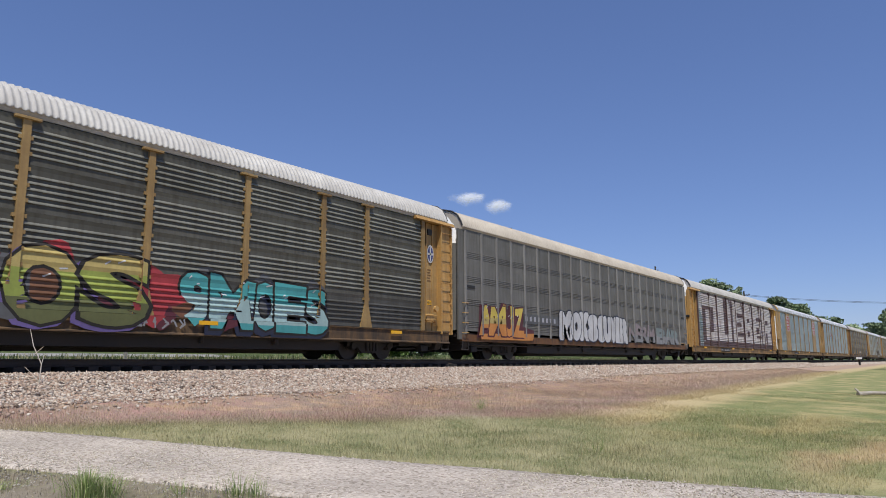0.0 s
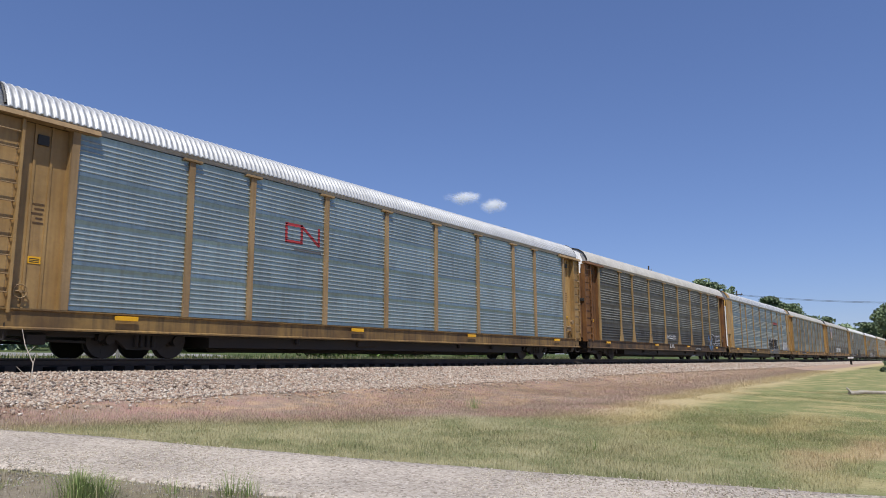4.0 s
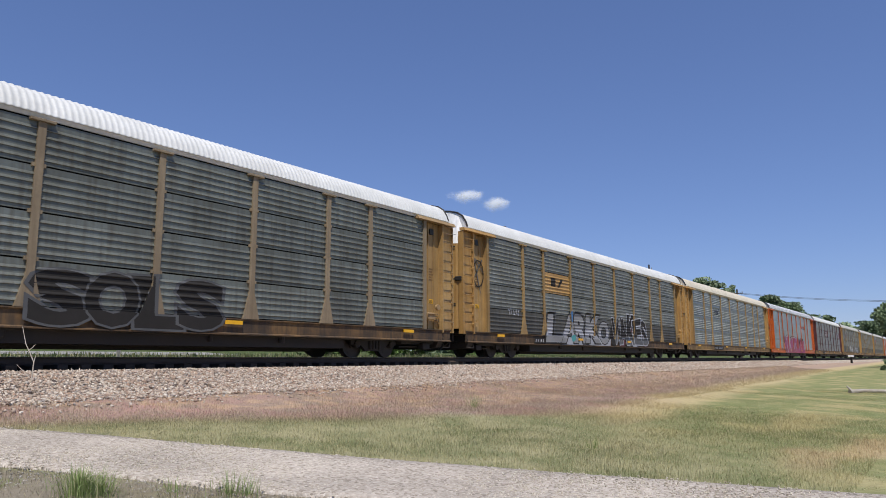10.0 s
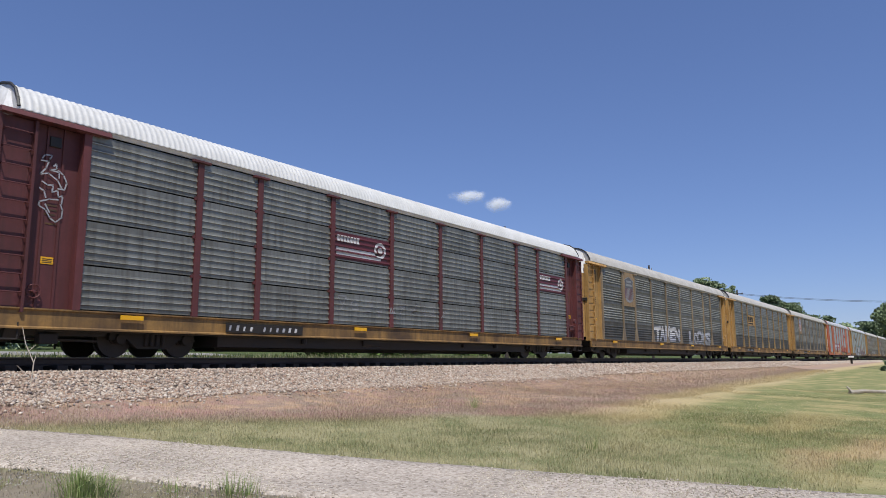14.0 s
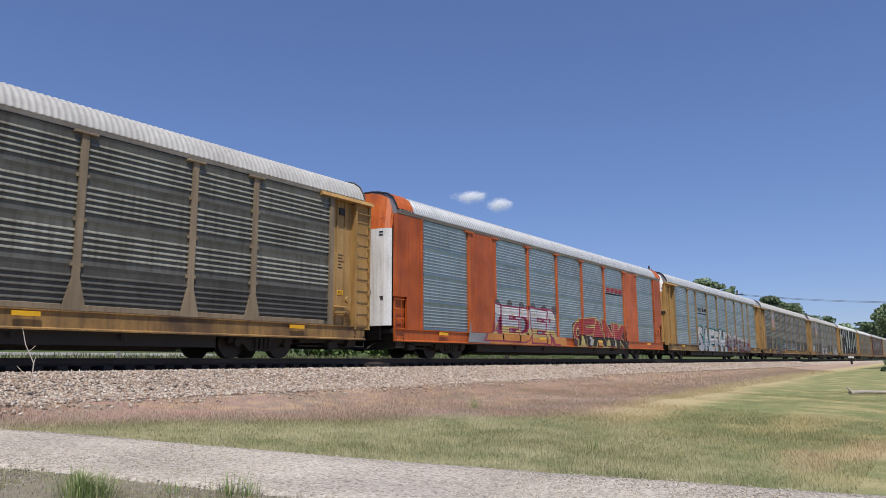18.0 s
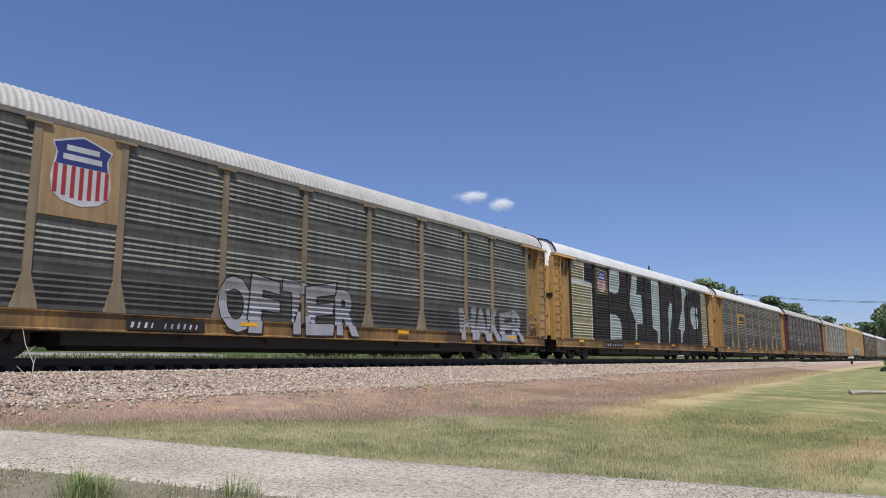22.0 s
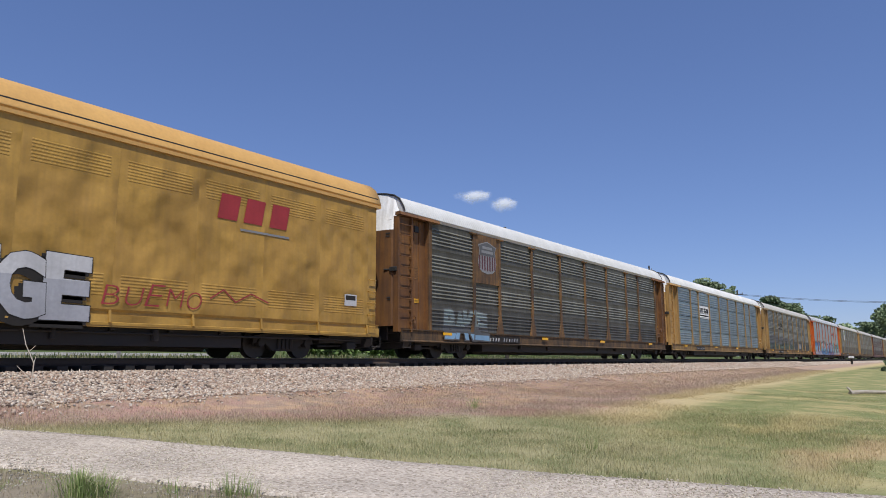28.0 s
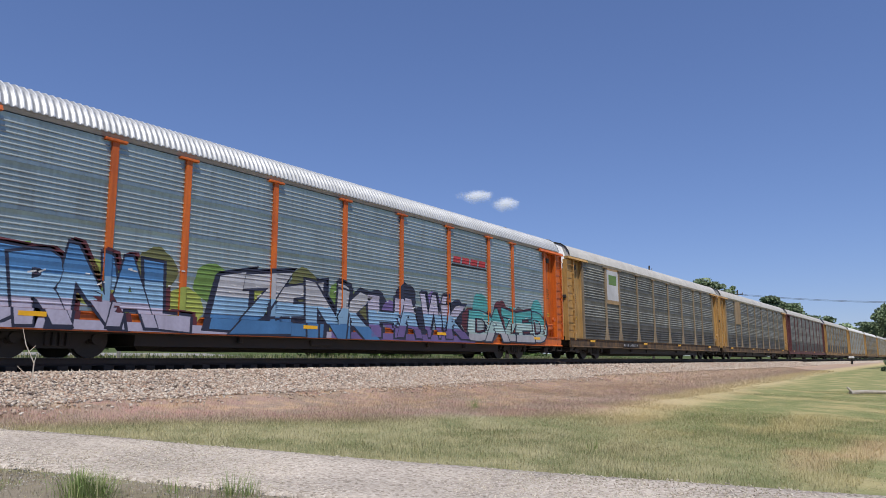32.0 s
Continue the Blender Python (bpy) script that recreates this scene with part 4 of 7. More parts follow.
    dry = op("MULTIPLY", west, op("MULTIPLY", smooth(q, -1.7, -0.6), op("SUBTRACT", 1.0, smooth(q, 0.2, 1.3))))
    c = mix(op("MULTIPLY", dry, 0.8), c, tan)
    c = mix(smooth(y, 18.5, 20.0), c, mix(smooth(mid, 0.3, 0.7), (0.055, 0.085, 0.025), (0.10, 0.125, 0.045)))
    side = op("SUBTRACT", op("MULTIPLY_ADD", y, -0.45, 7.45), x)
    near = op("MULTIPLY", smooth(side, -0.1, 0.4), op("SUBTRACT", 1.0, smooth(y, 9.0, 11.0)))
    c = mix(op("MULTIPLY", near, 0.95), c, mix(smooth(mid, 0.40, 0.60), (0.235, 0.20, 0.155), (0.20, 0.175, 0.115)))
    c = mix(op("MULTIPLY", smooth(fine, 0.35, 0.75), 0.25), c, (0.10, 0.09, 0.05))
    if blades:
        r = geo.outputs["Random Per Island"]
        c = mix(op("MULTIPLY", smooth(r, 0.55, 0.7), 0.65), c, (0.50, 0.44, 0.27))
        c = mix(op("MULTIPLY", op("SUBTRACT", 1.0, smooth(r, 0.08, 0.16)), 0.3), c, (0.22, 0.15, 0.11))
        tone = n.new("ShaderNodeHueSaturation")
        tone.inputs["Value"].default_value = 1.28
        ln(c, tone.inputs["Color"])
        c = tone.outputs[0]
    return c, fine


def grass_material(name, blades):
    m = bpy.data.materials.new(name)
    m.use_nodes = True
    nt = m.node_tree
    c, fine = zone_colour(nt, blades)
    b = nt.nodes["Principled BSDF"]
    if blades:
        thin = nt.nodes.new("ShaderNodeBsdfTranslucent")
        nt.links.new(c, thin.inputs["Color"])
        both = nt.nodes.new("ShaderNodeMixShader")
        both.inputs[0].default_value = 0.45
        nt.links.new(b.outputs[0], both.inputs[1])
        nt.links.new(thin.outputs[0], both.inputs[2])
        nt.links.new(both.outputs[0], nt.nodes["Material Output"].inputs["Surface"])
    nt.links.new(c, b.inputs["Base Color"])
    b.inputs["Roughness"].default_value = 0.9
    b.inputs["Specular IOR Level"].default_value = 0.15
    if not blades:
        bp = nt.nodes.new("ShaderNodeBump")
        bp.inputs["Strength"].default_value, bp.inputs["Distance"].default_value = 0.7, 0.05
        nt.links.new(fine, bp.inputs["Height"])
        nt.links.new(bp.outputs[0], b.inputs["Normal"])
    return m


def grid_sheet(name, xs, ys, height, material, drop=None):
    vs = [(x, y, height(x, y)) for y in ys for x in xs]
    nx = len(xs)
    fs = [(j * nx + i, j * nx + i + 1, (j + 1) * nx + i + 1, (j + 1) * nx + i) for j in range(len(ys) - 1) for i in range(nx - 1)]
    me = bpy.data.meshes.new(name)
    me.from_pydata(vs, [], fs)
    me.materials.append(material)
    me.polygons.foreach_set("use_smooth", [True] * len(fs))
    return new(name, me)


GRASS = grass_material("mixed_grass_ground", False)
BLADES = grass_material("grass_blades", True)
gx = [-4000, -1500, -500, -150, -60, -30] + [-14 + 0.8 * i for i in range(112)] + [80, 95, 115, 140, 180, 240, 330, 480, 800, 1500, 4000]
gy = [-4000, -1200, -300, -80, -25, -10] + [-5 + 0.6 * i for i in range(48)] + [25, 28, 32, 36, 40, 48, 60, 75, 95, 120, 140, 200, 300, 500, 900, 1800, 4000]
tagged(grid_sheet("ground", gx, gy, bumpy, GRASS), "grassy ground with green lawn, dry tan patches and reddish weeds", "ground", kind="structure")

# gravel trail, a strip swept along its far edge
def gravel(name, cols, scale, depth):
    """Packed stone chips: cells of differing tone with dark joints, and broad worn patches."""
    m = bpy.data.materials.new(name)
    m.use_nodes = True
    nt = m.node_tree
    n, ln = nt.nodes, nt.links.new
    geo = n.new("ShaderNodeNewGeometry")
    cell = n.new("ShaderNodeTexVoronoi")
    cell.inputs["Scale"].default_value = scale
    ln(geo.outputs["Position"], cell.inputs["Vector"])
    sep = n.new("ShaderNodeSeparateColor")
    ln(cell.outputs["Color"], sep.inputs[0])
    ramp = n.new("ShaderNodeValToRGB")
    while len(ramp.color_ramp.elements) < len(cols):
        ramp.color_ramp.elements.new(0.5)
    for i, (e, c) in enumerate(zip(ramp.color_ramp.elements, cols)):
        e.position, e.color = i / (len(cols) - 1), (*c, 1)
    ln(sep.outputs[0], ramp.inputs[0])
    big = n.new("ShaderNodeTexNoise")
    big.inputs["Scale"].default_value, big.inputs["Detail"].default_value = 0.9, 5.0
    ln(geo.outputs["Position"], big.inputs["Vector"])
    r = n.new("ShaderNodeMapRange")
    r.inputs["From Min"].default_value, r.inputs["From Max"].default_value = 0.3, 0.7
    r.inputs["To Min"].default_value, r.inputs["To Max"].default_value = 0.82, 1.1
    ln(big.outputs["Fac"], r.inputs["Value"])
    hsv = n.new("ShaderNodeHueSaturation")
    ln(ramp.outputs[0], hsv.inputs["Color"])
    ln(r.outputs[0], hsv.inputs["Value"])
    b = n["Principled BSDF"]
    ln(hsv.outputs[0], b.inputs["Base Color"])
    b.inputs["Roughness"].default_value = 0.95
    b.inputs["Specular IOR Level"].default_value = 0.15
    bp = n.new("ShaderNodeBump")
    bp.invert = True
    bp.inputs["Strength"].default_value, bp.inputs["Distance"].default_value = 1.0, depth
    ln(cell.outputs["Distance"], bp.inputs["Height"])
    ln(bp.outputs[0], b.inputs["Normal"])
    return m


TRAIL = gravel("pale_gravel_trail", [(0.26, 0.22, 0.175), (0.465, 0.405, 0.345), (0.555, 0.49, 0.42), (0.395, 0.34, 0.285), (0.63, 0.565, 0.495)], 34, 0.022)
TRAIL_EDGE = ((-60, 12.6), (-25, 12.9), (-4, 13.2), (2.6, 12.7), (4.2, 12.2), (4.9, 11.26), (5.71, 9.02), (6.45, 7.07), (7.08, 5.31), (7.69, 3.76), (8.24, 2.35), (8.65, 1.05), (9.1, -3.0), (8.8, -14), (8, -60))


def trail_points():
    pts = []
    for (a, b), (c, d) in zip(TRAIL_EDGE, TRAIL_EDGE[1:]):
        n = max(1, int(math.hypot(c - a, d - b) / 0.5)) if abs(a) < 20 and abs(b) < 15 else 6
        pts += [(a + (c - a) * i / n, b + (d - b) * i / n) for i in range(n)]
    pts.append(TRAIL_EDGE[-1])
    for _ in range(4):
        pts = [pts[0]] + [((p[0] + q[0] + r[0]) / 3, (p[1] + q[1] + r[1]) / 3) for p, q, r in zip(pts, pts[1:], pts[2:])] + [pts[-1]]
    return pts


def build_trail():
    pts = trail_points()
    vs, fs, cols = [], [], 9
    for i, (x, y) in enumerate(pts):
        a, b = pts[max(0, i - 1)], pts[min(len(pts) - 1, i + 1)]
        dx, dy = b[0] - a[0], b[1] - a[1]
        ln = math.hypot(dx, dy)
        nx, ny = dy / ln, -dx / ln
        for k in range(cols):
            w = (-2.2, -2.16, -2.0, -1.6, -1.1, -0.6, -0.25, -0.04, 0.0)[cols - 1 - k]
            w += 0.10 * noise.noise((x * 1.7, y * 1.7, k * 0.01)) if k in (0, cols - 1) else 0
            px, py = x - nx * w, y - ny * w
            vs.append((px, py, bumpy(px, py) + (0.035 if 0 < k < cols - 1 else -0.03)))
    for i in range(len(pts) - 1):
        for k in range(cols - 1):
            o = i * cols + k
            fs.append((o, o + 1, o + cols + 1, o + cols))
    me = bpy.data.meshes.new("trail")
    me.from_pydata(vs, [], fs)
    me.materials.append(TRAIL)
    me.polygons.foreach_set("use_smooth", [True] * len(fs))
    return tagged(new("trail", me), "pale crushed-gravel trail through the grass", "path", kind="structure")


build_trail()

# ---- track ----
BALLAST = gravel("crushed_pink_granite", [(0.17, 0.14, 0.115), (0.42, 0.35, 0.28), (0.50, 0.44, 0.37), (0.36, 0.26, 0.20), (0.56, 0.50, 0.43)], 13, 0.04)
CREST = 15.2


def ballast_z(y):
    d = abs(y - TRACK_Y)
    half = TRACK_Y - CREST
    return 1.17 if d < half else 1.17 - (d - half) * 0.30


by = [12.6, 13.0, 13.6, 14.0, 14.4, 14.8, 15.2, 15.7, 16.9, 18.1, 18.6, 19.2, 19.8, 20.3]
tagged(grid_sheet("ballast", [-400, -100, -40] + [-20 + 0.5 * i for i in range(160)] + [62, 68, 80, 120, 200, 400, 1500], by,
                  lambda x, y: ballast_z(y) + (0.05 * noise.noise((x * 1.1, y * 1.1, 0)) if y < 15.6 else -0.02), BALLAST),
       "pinkish crushed-stone ballast bed under the track", "ballast", kind="structure")


def rail_mesh(bm):
    w, hd = 0.038, 0.075
    prism(bm, [(-0.07, -0.18), (0.07, -0.18), (0.07, -0.165), (0.012, -0.14), (0.012, -0.05), (w, -0.035), (w, -0.006), (0.028, 0), (-0.028, 0), (-w, -0.006), (-w, -0.035),
               (-0.012, -0.05), (-0.012, -0.14), (-0.07, -0.165)], "x", -400, 1400)


def rail_head(bm):
    box(bm, -400, 1400, -0.03, 0.03, 0.001, 0.003)


track = tagged(new("railway_track"), "single railway track with rusty steel rails on dark timber ties", "railway track", kind="structure")
track.matrix_basis = pose(0, TRACK_Y, RAIL_Z)
for s in (-1, 1):
    r = hang("rail", cached("rail", rail_mesh), STEEL, track, pose(0, s * 0.755, 0))
    hang("rail_head", cached("rail head", rail_head), SHINE, r)
tie_me = cached("tie", lambda bm: box(bm, -0.115, 0.115, -1.2, 1.2, -0.36, -0.17, 0.012))
for i in range(190):
    hang("tie", tie_me, TIE, track, pose(-18 + i * 0.52, 0, 0))
spare = bmesh.new()
for i in range(190, 500):
    box(spare, -18 + i * 0.52 - 0.115, -18 + i * 0.52 + 0.115, -1.2, 1.2, -0.36, -0.17)
tagged(part("far_ties", spare, TIE, track), kind="stuff")

# ---- the train ----
SPEED = 25.569
GAP0 = 21.78          # place of the first coupling at the start
NUDGE = {0: 0.45, 1: 0.16, 2: 0.4, 3: 0.7, 4: 0.6, 5: 0.65, 6: 0.7, 7: 0.4, 8: 0.3, 9: 0.1, 10: 0.13, 11: -0.02, 12: 0.05, 13: 0.04, 14: 0.18, 15: 0.34, 16: 0.36, 17: 0.8, 18: 0.9, 19: 0.95, 20: 1.05, 21: 1.25, 22: 1.38, 23: 1.48, 24: 1.5, 25: 0.36, 26: 0.36, 27: 0.75, 28: 1.47, 29: 1.95, 30: 1.9, 31: 1.8, 32: 1.8, 33: 1.8, 34: 1.8, 35: 1.8, 36: 1.8, 37: 1.8, 38: 1.8}            # small shifts of single cars
CARS = []


def add_car(k, car):
    CARS.append((k, car))
    return car


def spec(k, **kw):
    label = kw.pop("label")
    return add_car(k, rack_car(k, label, **kw))


RIB = dict(roof=ROOFM, roof_kind="ribbed")
spec(0, label="dirty grey autorack car with yellow posts and gold and teal graffiti", panel=GRIMY, sill=GRUBBY, post=YEL, end=YEL, roof=ROOFD, roof_kind="ribbed", clips=2)
add_car(1, smooth_car("flat-sided grey autorack car with cream ribbed roof and graffiti", GREYCAR, GREYPOST, ROOFB, "ribbed", 23, WHITE))
spec(2, label="brown autorack car with huge white block letters", panel=ALU2, post=BROWN, end=YEL, roof=ROOFD, roof_kind="ribbed")
spec(3, label="bright galvanised autorack car with yellow ends and red emblems", panel=ALU, post=TAN, end=TAN, door_top=GOLD, door_low=WHITE, solid=(1, 7), flare=0, seal=False, style="fine", flush=True, sill=DINGY, **RIB)
spec(4, label="bright galvanised autorack car with yellow ends", panel=ALU, post=TAN, end=TAN, style="fine", flare=0, sill=DINGY, **RIB)
spec(5, label="dirty grey autorack car with yellow posts and white scrawls", panel=GRIMY, sill=GRUBBY, post=YEL, end=RUSTEND, roof=ROOFD, roof_kind="ribbed")
spec(6, label="galvanised autorack car with yellow posts and white-and-yellow end door", panel=ALUB, post=YEL, end=YEL, door_top=GOLD, door_low=WHITE, seal=False, style="band", flush=True, sill=DINGY, flare=0, **RIB)
spec(7, label="galvanised autorack car with rusty yellow posts and ends", panel=MID, post=YEL, end=YEL, roof=ROOFD)
spec(8, label="grey autorack car with tan posts and a striped shield", panel=DULL, post=DUSTY, end=TAN, roof=ROOFD, top_solid=(1,), tops=TAN)
spec(9, label="dark grey autorack car with tan posts and shield plate", panel=MID, sill=GRUBBY, post=DUSTY, end=TAN, roof=ROOFW, style="seamed", top_solid=(1,), tops=TAN)
spec(10, label="grey autorack car with yellow ends, a yellow sign and silver graffiti", panel=PALE, sill=GRUBBY, post=YEL, end=YEL, roof=ROOFW, style="seamed", tops=YEL, logo_tier=((2, 2),))
spec(11, label="galvanised autorack car with yellow posts and cream roof", panel=ALU2, post=YEL, end=YEL, roof=ROOFC, sill=DINGY)
spec(12, label="orange-framed autorack car with pale panels and magenta graffiti", panel=ALU, post=ORANGE, end=ORANGE, style="fine", **RIB)
spec(13, label="maroon-framed autorack car with grey panels", panel=SATIN, sill=PATCHY, post=MAROON, end=MAROON, roof=ROOFW, flare=0, style="seamed")
spec(14, label="grey autorack car with yellow ends and a tan shield plate", panel=DULL, post=DUSTY, end=YEL, roof=ROOFD, top_solid=(1,), tops=TAN)
spec(15, label="grey autorack car with yellow posts and yellow lettered panel", panel=PALE, post=YEL, end=YEL, roof=ROOFD, style="seamed", tops=YEL, logo_tier=((2, 2),))
spec(16, label="grey autorack car with tan posts and a shield emblem", panel=DULL, post=DUSTY, end=YEL, roof=ROOFD, kick=True, top_solid=(1,), tops=TAN)
spec(17, label="bright orange autorack car with pale panels and red graffiti", panel=ALU, post=ORANGE, end=ORANGE, style="fine", solid=(1, 7), flare=0, door_low=WHITE, door_top=ORANGE, flush=True, **RIB)
spec(18, label="pale galvanised autorack car with yellow ends and white graffiti", panel=ALU, post=YEL, end=YEL, style="fine", flare=0, sill=DINGY, roof=ROOFM, roof_kind="ribbed")
spec(19, label="dark grey autorack car with tan posts and a shield plate", panel=DULL, post=DUSTY, end=TAN, roof=ROOFD, top_solid=(1,), tops=TAN)
spec(20, label="dark grey autorack car with tan posts and grey graffiti", panel=DULL, post=DUSTY, end=TAN, roof=ROOFD, top_solid=(1,), tops=TAN)
spec(21, label="yellowed autorack car with giant black and white letters", panel=GREENISH, post=P["black"], end=YEL, roof=ROOFW, flare=0)
spec(22, label="grey autorack car with yellow posts and ends", panel=GRIMY, sill=PATCHY, post=YEL, end=YEL, roof=ROOFW, tops=YEL, logo_tier=((2, 2),), clips=2)
spec(23, label="dark maroon-framed autorack car with grey panels", panel=GRIMY, sill=PATCHY, post=MAROON, end=MAROON, roof=ROOFD, flare=0)
spec(24, label="grey autorack car with yellow ends and a pale sign plate", panel=ALU2, post=YEL, end=YEL, roof=ROOFD, top_solid=(1,), tops=TAN)
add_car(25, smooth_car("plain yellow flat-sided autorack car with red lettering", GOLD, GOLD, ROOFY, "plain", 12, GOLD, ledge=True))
spec(26, label="grey autorack car with rusty yellow posts and shield plate", panel=GRIMY, sill=GRUBBY, post=RUSTY, end=RUSTEND, roof=ROOFW, top_solid=(1,), tops=RUSTY)
spec(27, label="galvanised autorack car with yellow ends and a black emblem", panel=ALUB, post=YEL, end=YEL, roof=ROOFW, style="seamed", sill=DINGY, tops=WHITE, logo_tier=((2, 2),))
spec(28, label="grey autorack car with yellow posts and rusty ends", panel=DULL, sill=PATCHY, post=YEL, end=TAN, roof=ROOFD)
spec(29, label="orange-framed autorack car with pale panels and blue graffiti", panel=ALU, post=ORANGE, end=ORANGE, style="fine", **RIB, flare=0)
spec(30, label="grey autorack car with yellow ends and a green sign plate", panel=DULL, sill=GRUBBY, post=DUSTY, end=YEL, roof=ROOFD, top_solid=(1,), tops=TAN)
spec(31, label="grey autorack car with yellow ends and tan plate", panel=DULL, sill=GRUBBY, post=DUSTY, end=YEL, roof=ROOFD, top_solid=(1,), tops=TAN)
spec(32, label="dark grey autorack car with maroon frame", panel=DULL, post=MAROON, end=MAROON, sill=MAROON, roof=ROOFD, flare=0)
for k in (33, 34, 35, 36, 37, 38):
    spec(k, label="weathered grey autorack car with yellow ends", panel=DULL if k % 2 else ALU2, post=YEL, end=YEL, roof=ROOFW if k % 3 else ROOFD)


# ---- emblems, plates and graffiti on the cars ----
BY_K = dict(CARS)


def number_plate(k, x0, x1, paint="black"):
    """Dark stencil patch on the sill with unreadable pale marks."""
    s = Sheet()
    s.bar(x0, x1, 0.64, 0.88, paint, 0)
    n, rnd = 11, random.Random(k)
    step = (x1 - x0 - 0.2) / n
    for i in range(n):
        if i != 4:
            x, w, top = x0 + 0.1 + i * step, step * rnd.uniform(0.22, 0.42), rnd.uniform(0.80, 0.835)
            s.poly([(x, 0.69), (x + w, 0.69), (x + w + 0.03, top), (x + 0.03, top)], rnd.choice(("white", "silver", "silver")), 1)
    s.build(BY_K[k], "stencil_patch", "black patch with small white marks", "bold")


def shield(k, cx, z0, z1, w, faded=False, backing=None):
    """Shield: blue chief over red and white stripes."""
    s = Sheet()
    h = z1 - z0
    out = [(-0.5, 0.86), (-0.36, 0.9), (-0.2, 0.95), (0, 1.0), (0.2, 0.95), (0.36, 0.9), (0.5, 0.86), (0.43, 0.72), (0.46, 0.56), (0.5, 0.36), (0.46, 0.16), (0.3, 0.05),
           (0, 0), (-0.3, 0.05), (-0.46, 0.16), (-0.5, 0.36), (-0.46, 0.56), (-0.43, 0.72)]
    def at(p, g=1.0):
        return (cx + p[0] * w * g, z0 + h * (0.5 + (p[1] - 0.5) * g))
    if backing:
        s.bar(cx - 0.95, cx + 0.95, z0 - 0.12, z1 + 0.06, backing, 0)
    s.poly([at(p) for p in out], "grey" if faded else "white", 1)
    top = [p for p in out if p[1] >= 0.56]
    s.poly([at(p, 0.94) for p in top], "slate" if faded else "logo_blue", 2)
    for i in range(7):
        x = -0.42 + i * 0.14
        low = 0.09 + 0.22 * abs(x) ** 1.5
        s.poly([at((x - 0.035, low)), at((x + 0.035, low)), at((x + 0.035, 0.55)), at((x - 0.035, 0.55))], "wine" if faded else "logo_red", 2)
    for z, a in ((0.80, 0.27), (0.67, 0.32)):
        s.poly([at((-a, z - 0.04)), at((a, z - 0.04)), at((a, z + 0.04)), at((-a, z + 0.04))], "grey" if faded else "white", 3)
    s.build(BY_K[k], "shield_emblem", "faded worn shield" if faded else "blue, red and white striped shield", "bold", flat=HALF + 0.052 if not backing else None, posts=False)


def slash_logo(k, x0, x1, z0, z1, style="fine"):
    """Slanted red bars over a black wedge."""
    s = Sheet()
    h, n = z1 - z0, 4
    step = (x1 - x0) / n
    for i in range(n):
        a = x0 + i * step
        s.poly([(a, z0 + h * 0.35), (a + step * 0.82, z0 + h * 0.35), (a + step * 0.92, z1), (a + step * 0.1, z1)], "logo_red", 1)
    s.poly([(x0 - 0.1, z0), (x1, z0 + h * 0.1), (x1, z0 + h * 0.25), (x0 - 0.1, z0 + h * 0.25)], "black", 1)
    s.build(BY_K[k], "slanted_emblem", "slanted red emblem with black underline", style, posts=False)


def bar_logo(k, x0, x1, z0, z1, paint, style="bold", ghost=False):
    """Speed stripes running into a dark block, with a thin bar below."""
    s = Sheet()
    h, w = z1 - z0, x1 - x0
    for i in range(5):
        z = z1 - h * (0.08 + 0.11 * i)
        s.poly([(x0 + 0.03 * i, z - h * 0.06), (x0 + w * 0.45, z - h * 0.06), (x0 + w * (0.40), z), (x0 + 0.03 * i, z)], paint, 1)
    s.poly([(x0 + w * 0.52, z1 - h * 0.55), (x0 + w * 0.72, z1 - h * 0.55), (x0 + w * 0.68, z1), (x0 + w * 0.58, z1)], paint, 1)
    s.poly([(x0 + w * 0.76, z1 - h * 0.55), (x1, z1 - h * 0.55), (x1, z1 - h * 0.1), (x0 + w * 0.76, z1 - h * 0.1)], paint, 1)
    s.bar(x0, x1, z0 + h * 0.1, z0 + h * 0.24, paint, 1)
    s.build(BY_K[k], "striped_emblem", "worn dark striped emblem", style, posts=False)


# letter-like bodies: upright legs, cross bars (x0, z0, x1, z1) and places of small cut-outs
BODIES = (([(-0.52, -0.5, -0.12, 0.5), (0.14, -0.5, 0.52, 0.5)], [(-0.3, 0.24, 0.3, 0.5), (-0.3, -0.2, 0.3, 0.04)], [(0.0, 0.14)]),
          ([(-0.52, -0.5, -0.1, 0.5), (0.16, -0.5, 0.52, 0.5)], [(-0.3, -0.5, 0.3, -0.22)], [(0.05, 0.1)]),
          ([(-0.52, -0.5, -0.1, 0.5)], [(-0.3, 0.24, 0.5, 0.5), (-0.3, -0.12, 0.42, 0.12), (-0.3, -0.5, 0.52, -0.24)], [(0.25, 0.18), (0.28, -0.18)]),
          ([(-0.52, -0.02, -0.12, 0.46), (0.14, -0.46, 0.52, 0.06)], [(-0.46, 0.24, 0.5, 0.5), (-0.46, -0.1, 0.46, 0.14), (-0.5, -0.5, 0.46, -0.24)], [(0.26, 0.17), (-0.24, -0.18)]),
          ([(-0.52, -0.5, -0.14, 0.5), (0.14, -0.5, 0.52, 0.5)], [(-0.34, 0.22, 0.34, 0.5), (-0.34, -0.5, 0.34, -0.22)], [(0.0, 0.0)]),
          ([(-0.54, -0.5, -0.2, 0.5), (0.2, -0.5, 0.54, 0.5)], [(-0.36, 0.0, -0.02, 0.5), (0.0, -0.1, 0.36, 0.5)], [(-0.1, -0.2), (0.1, -0.25)]))


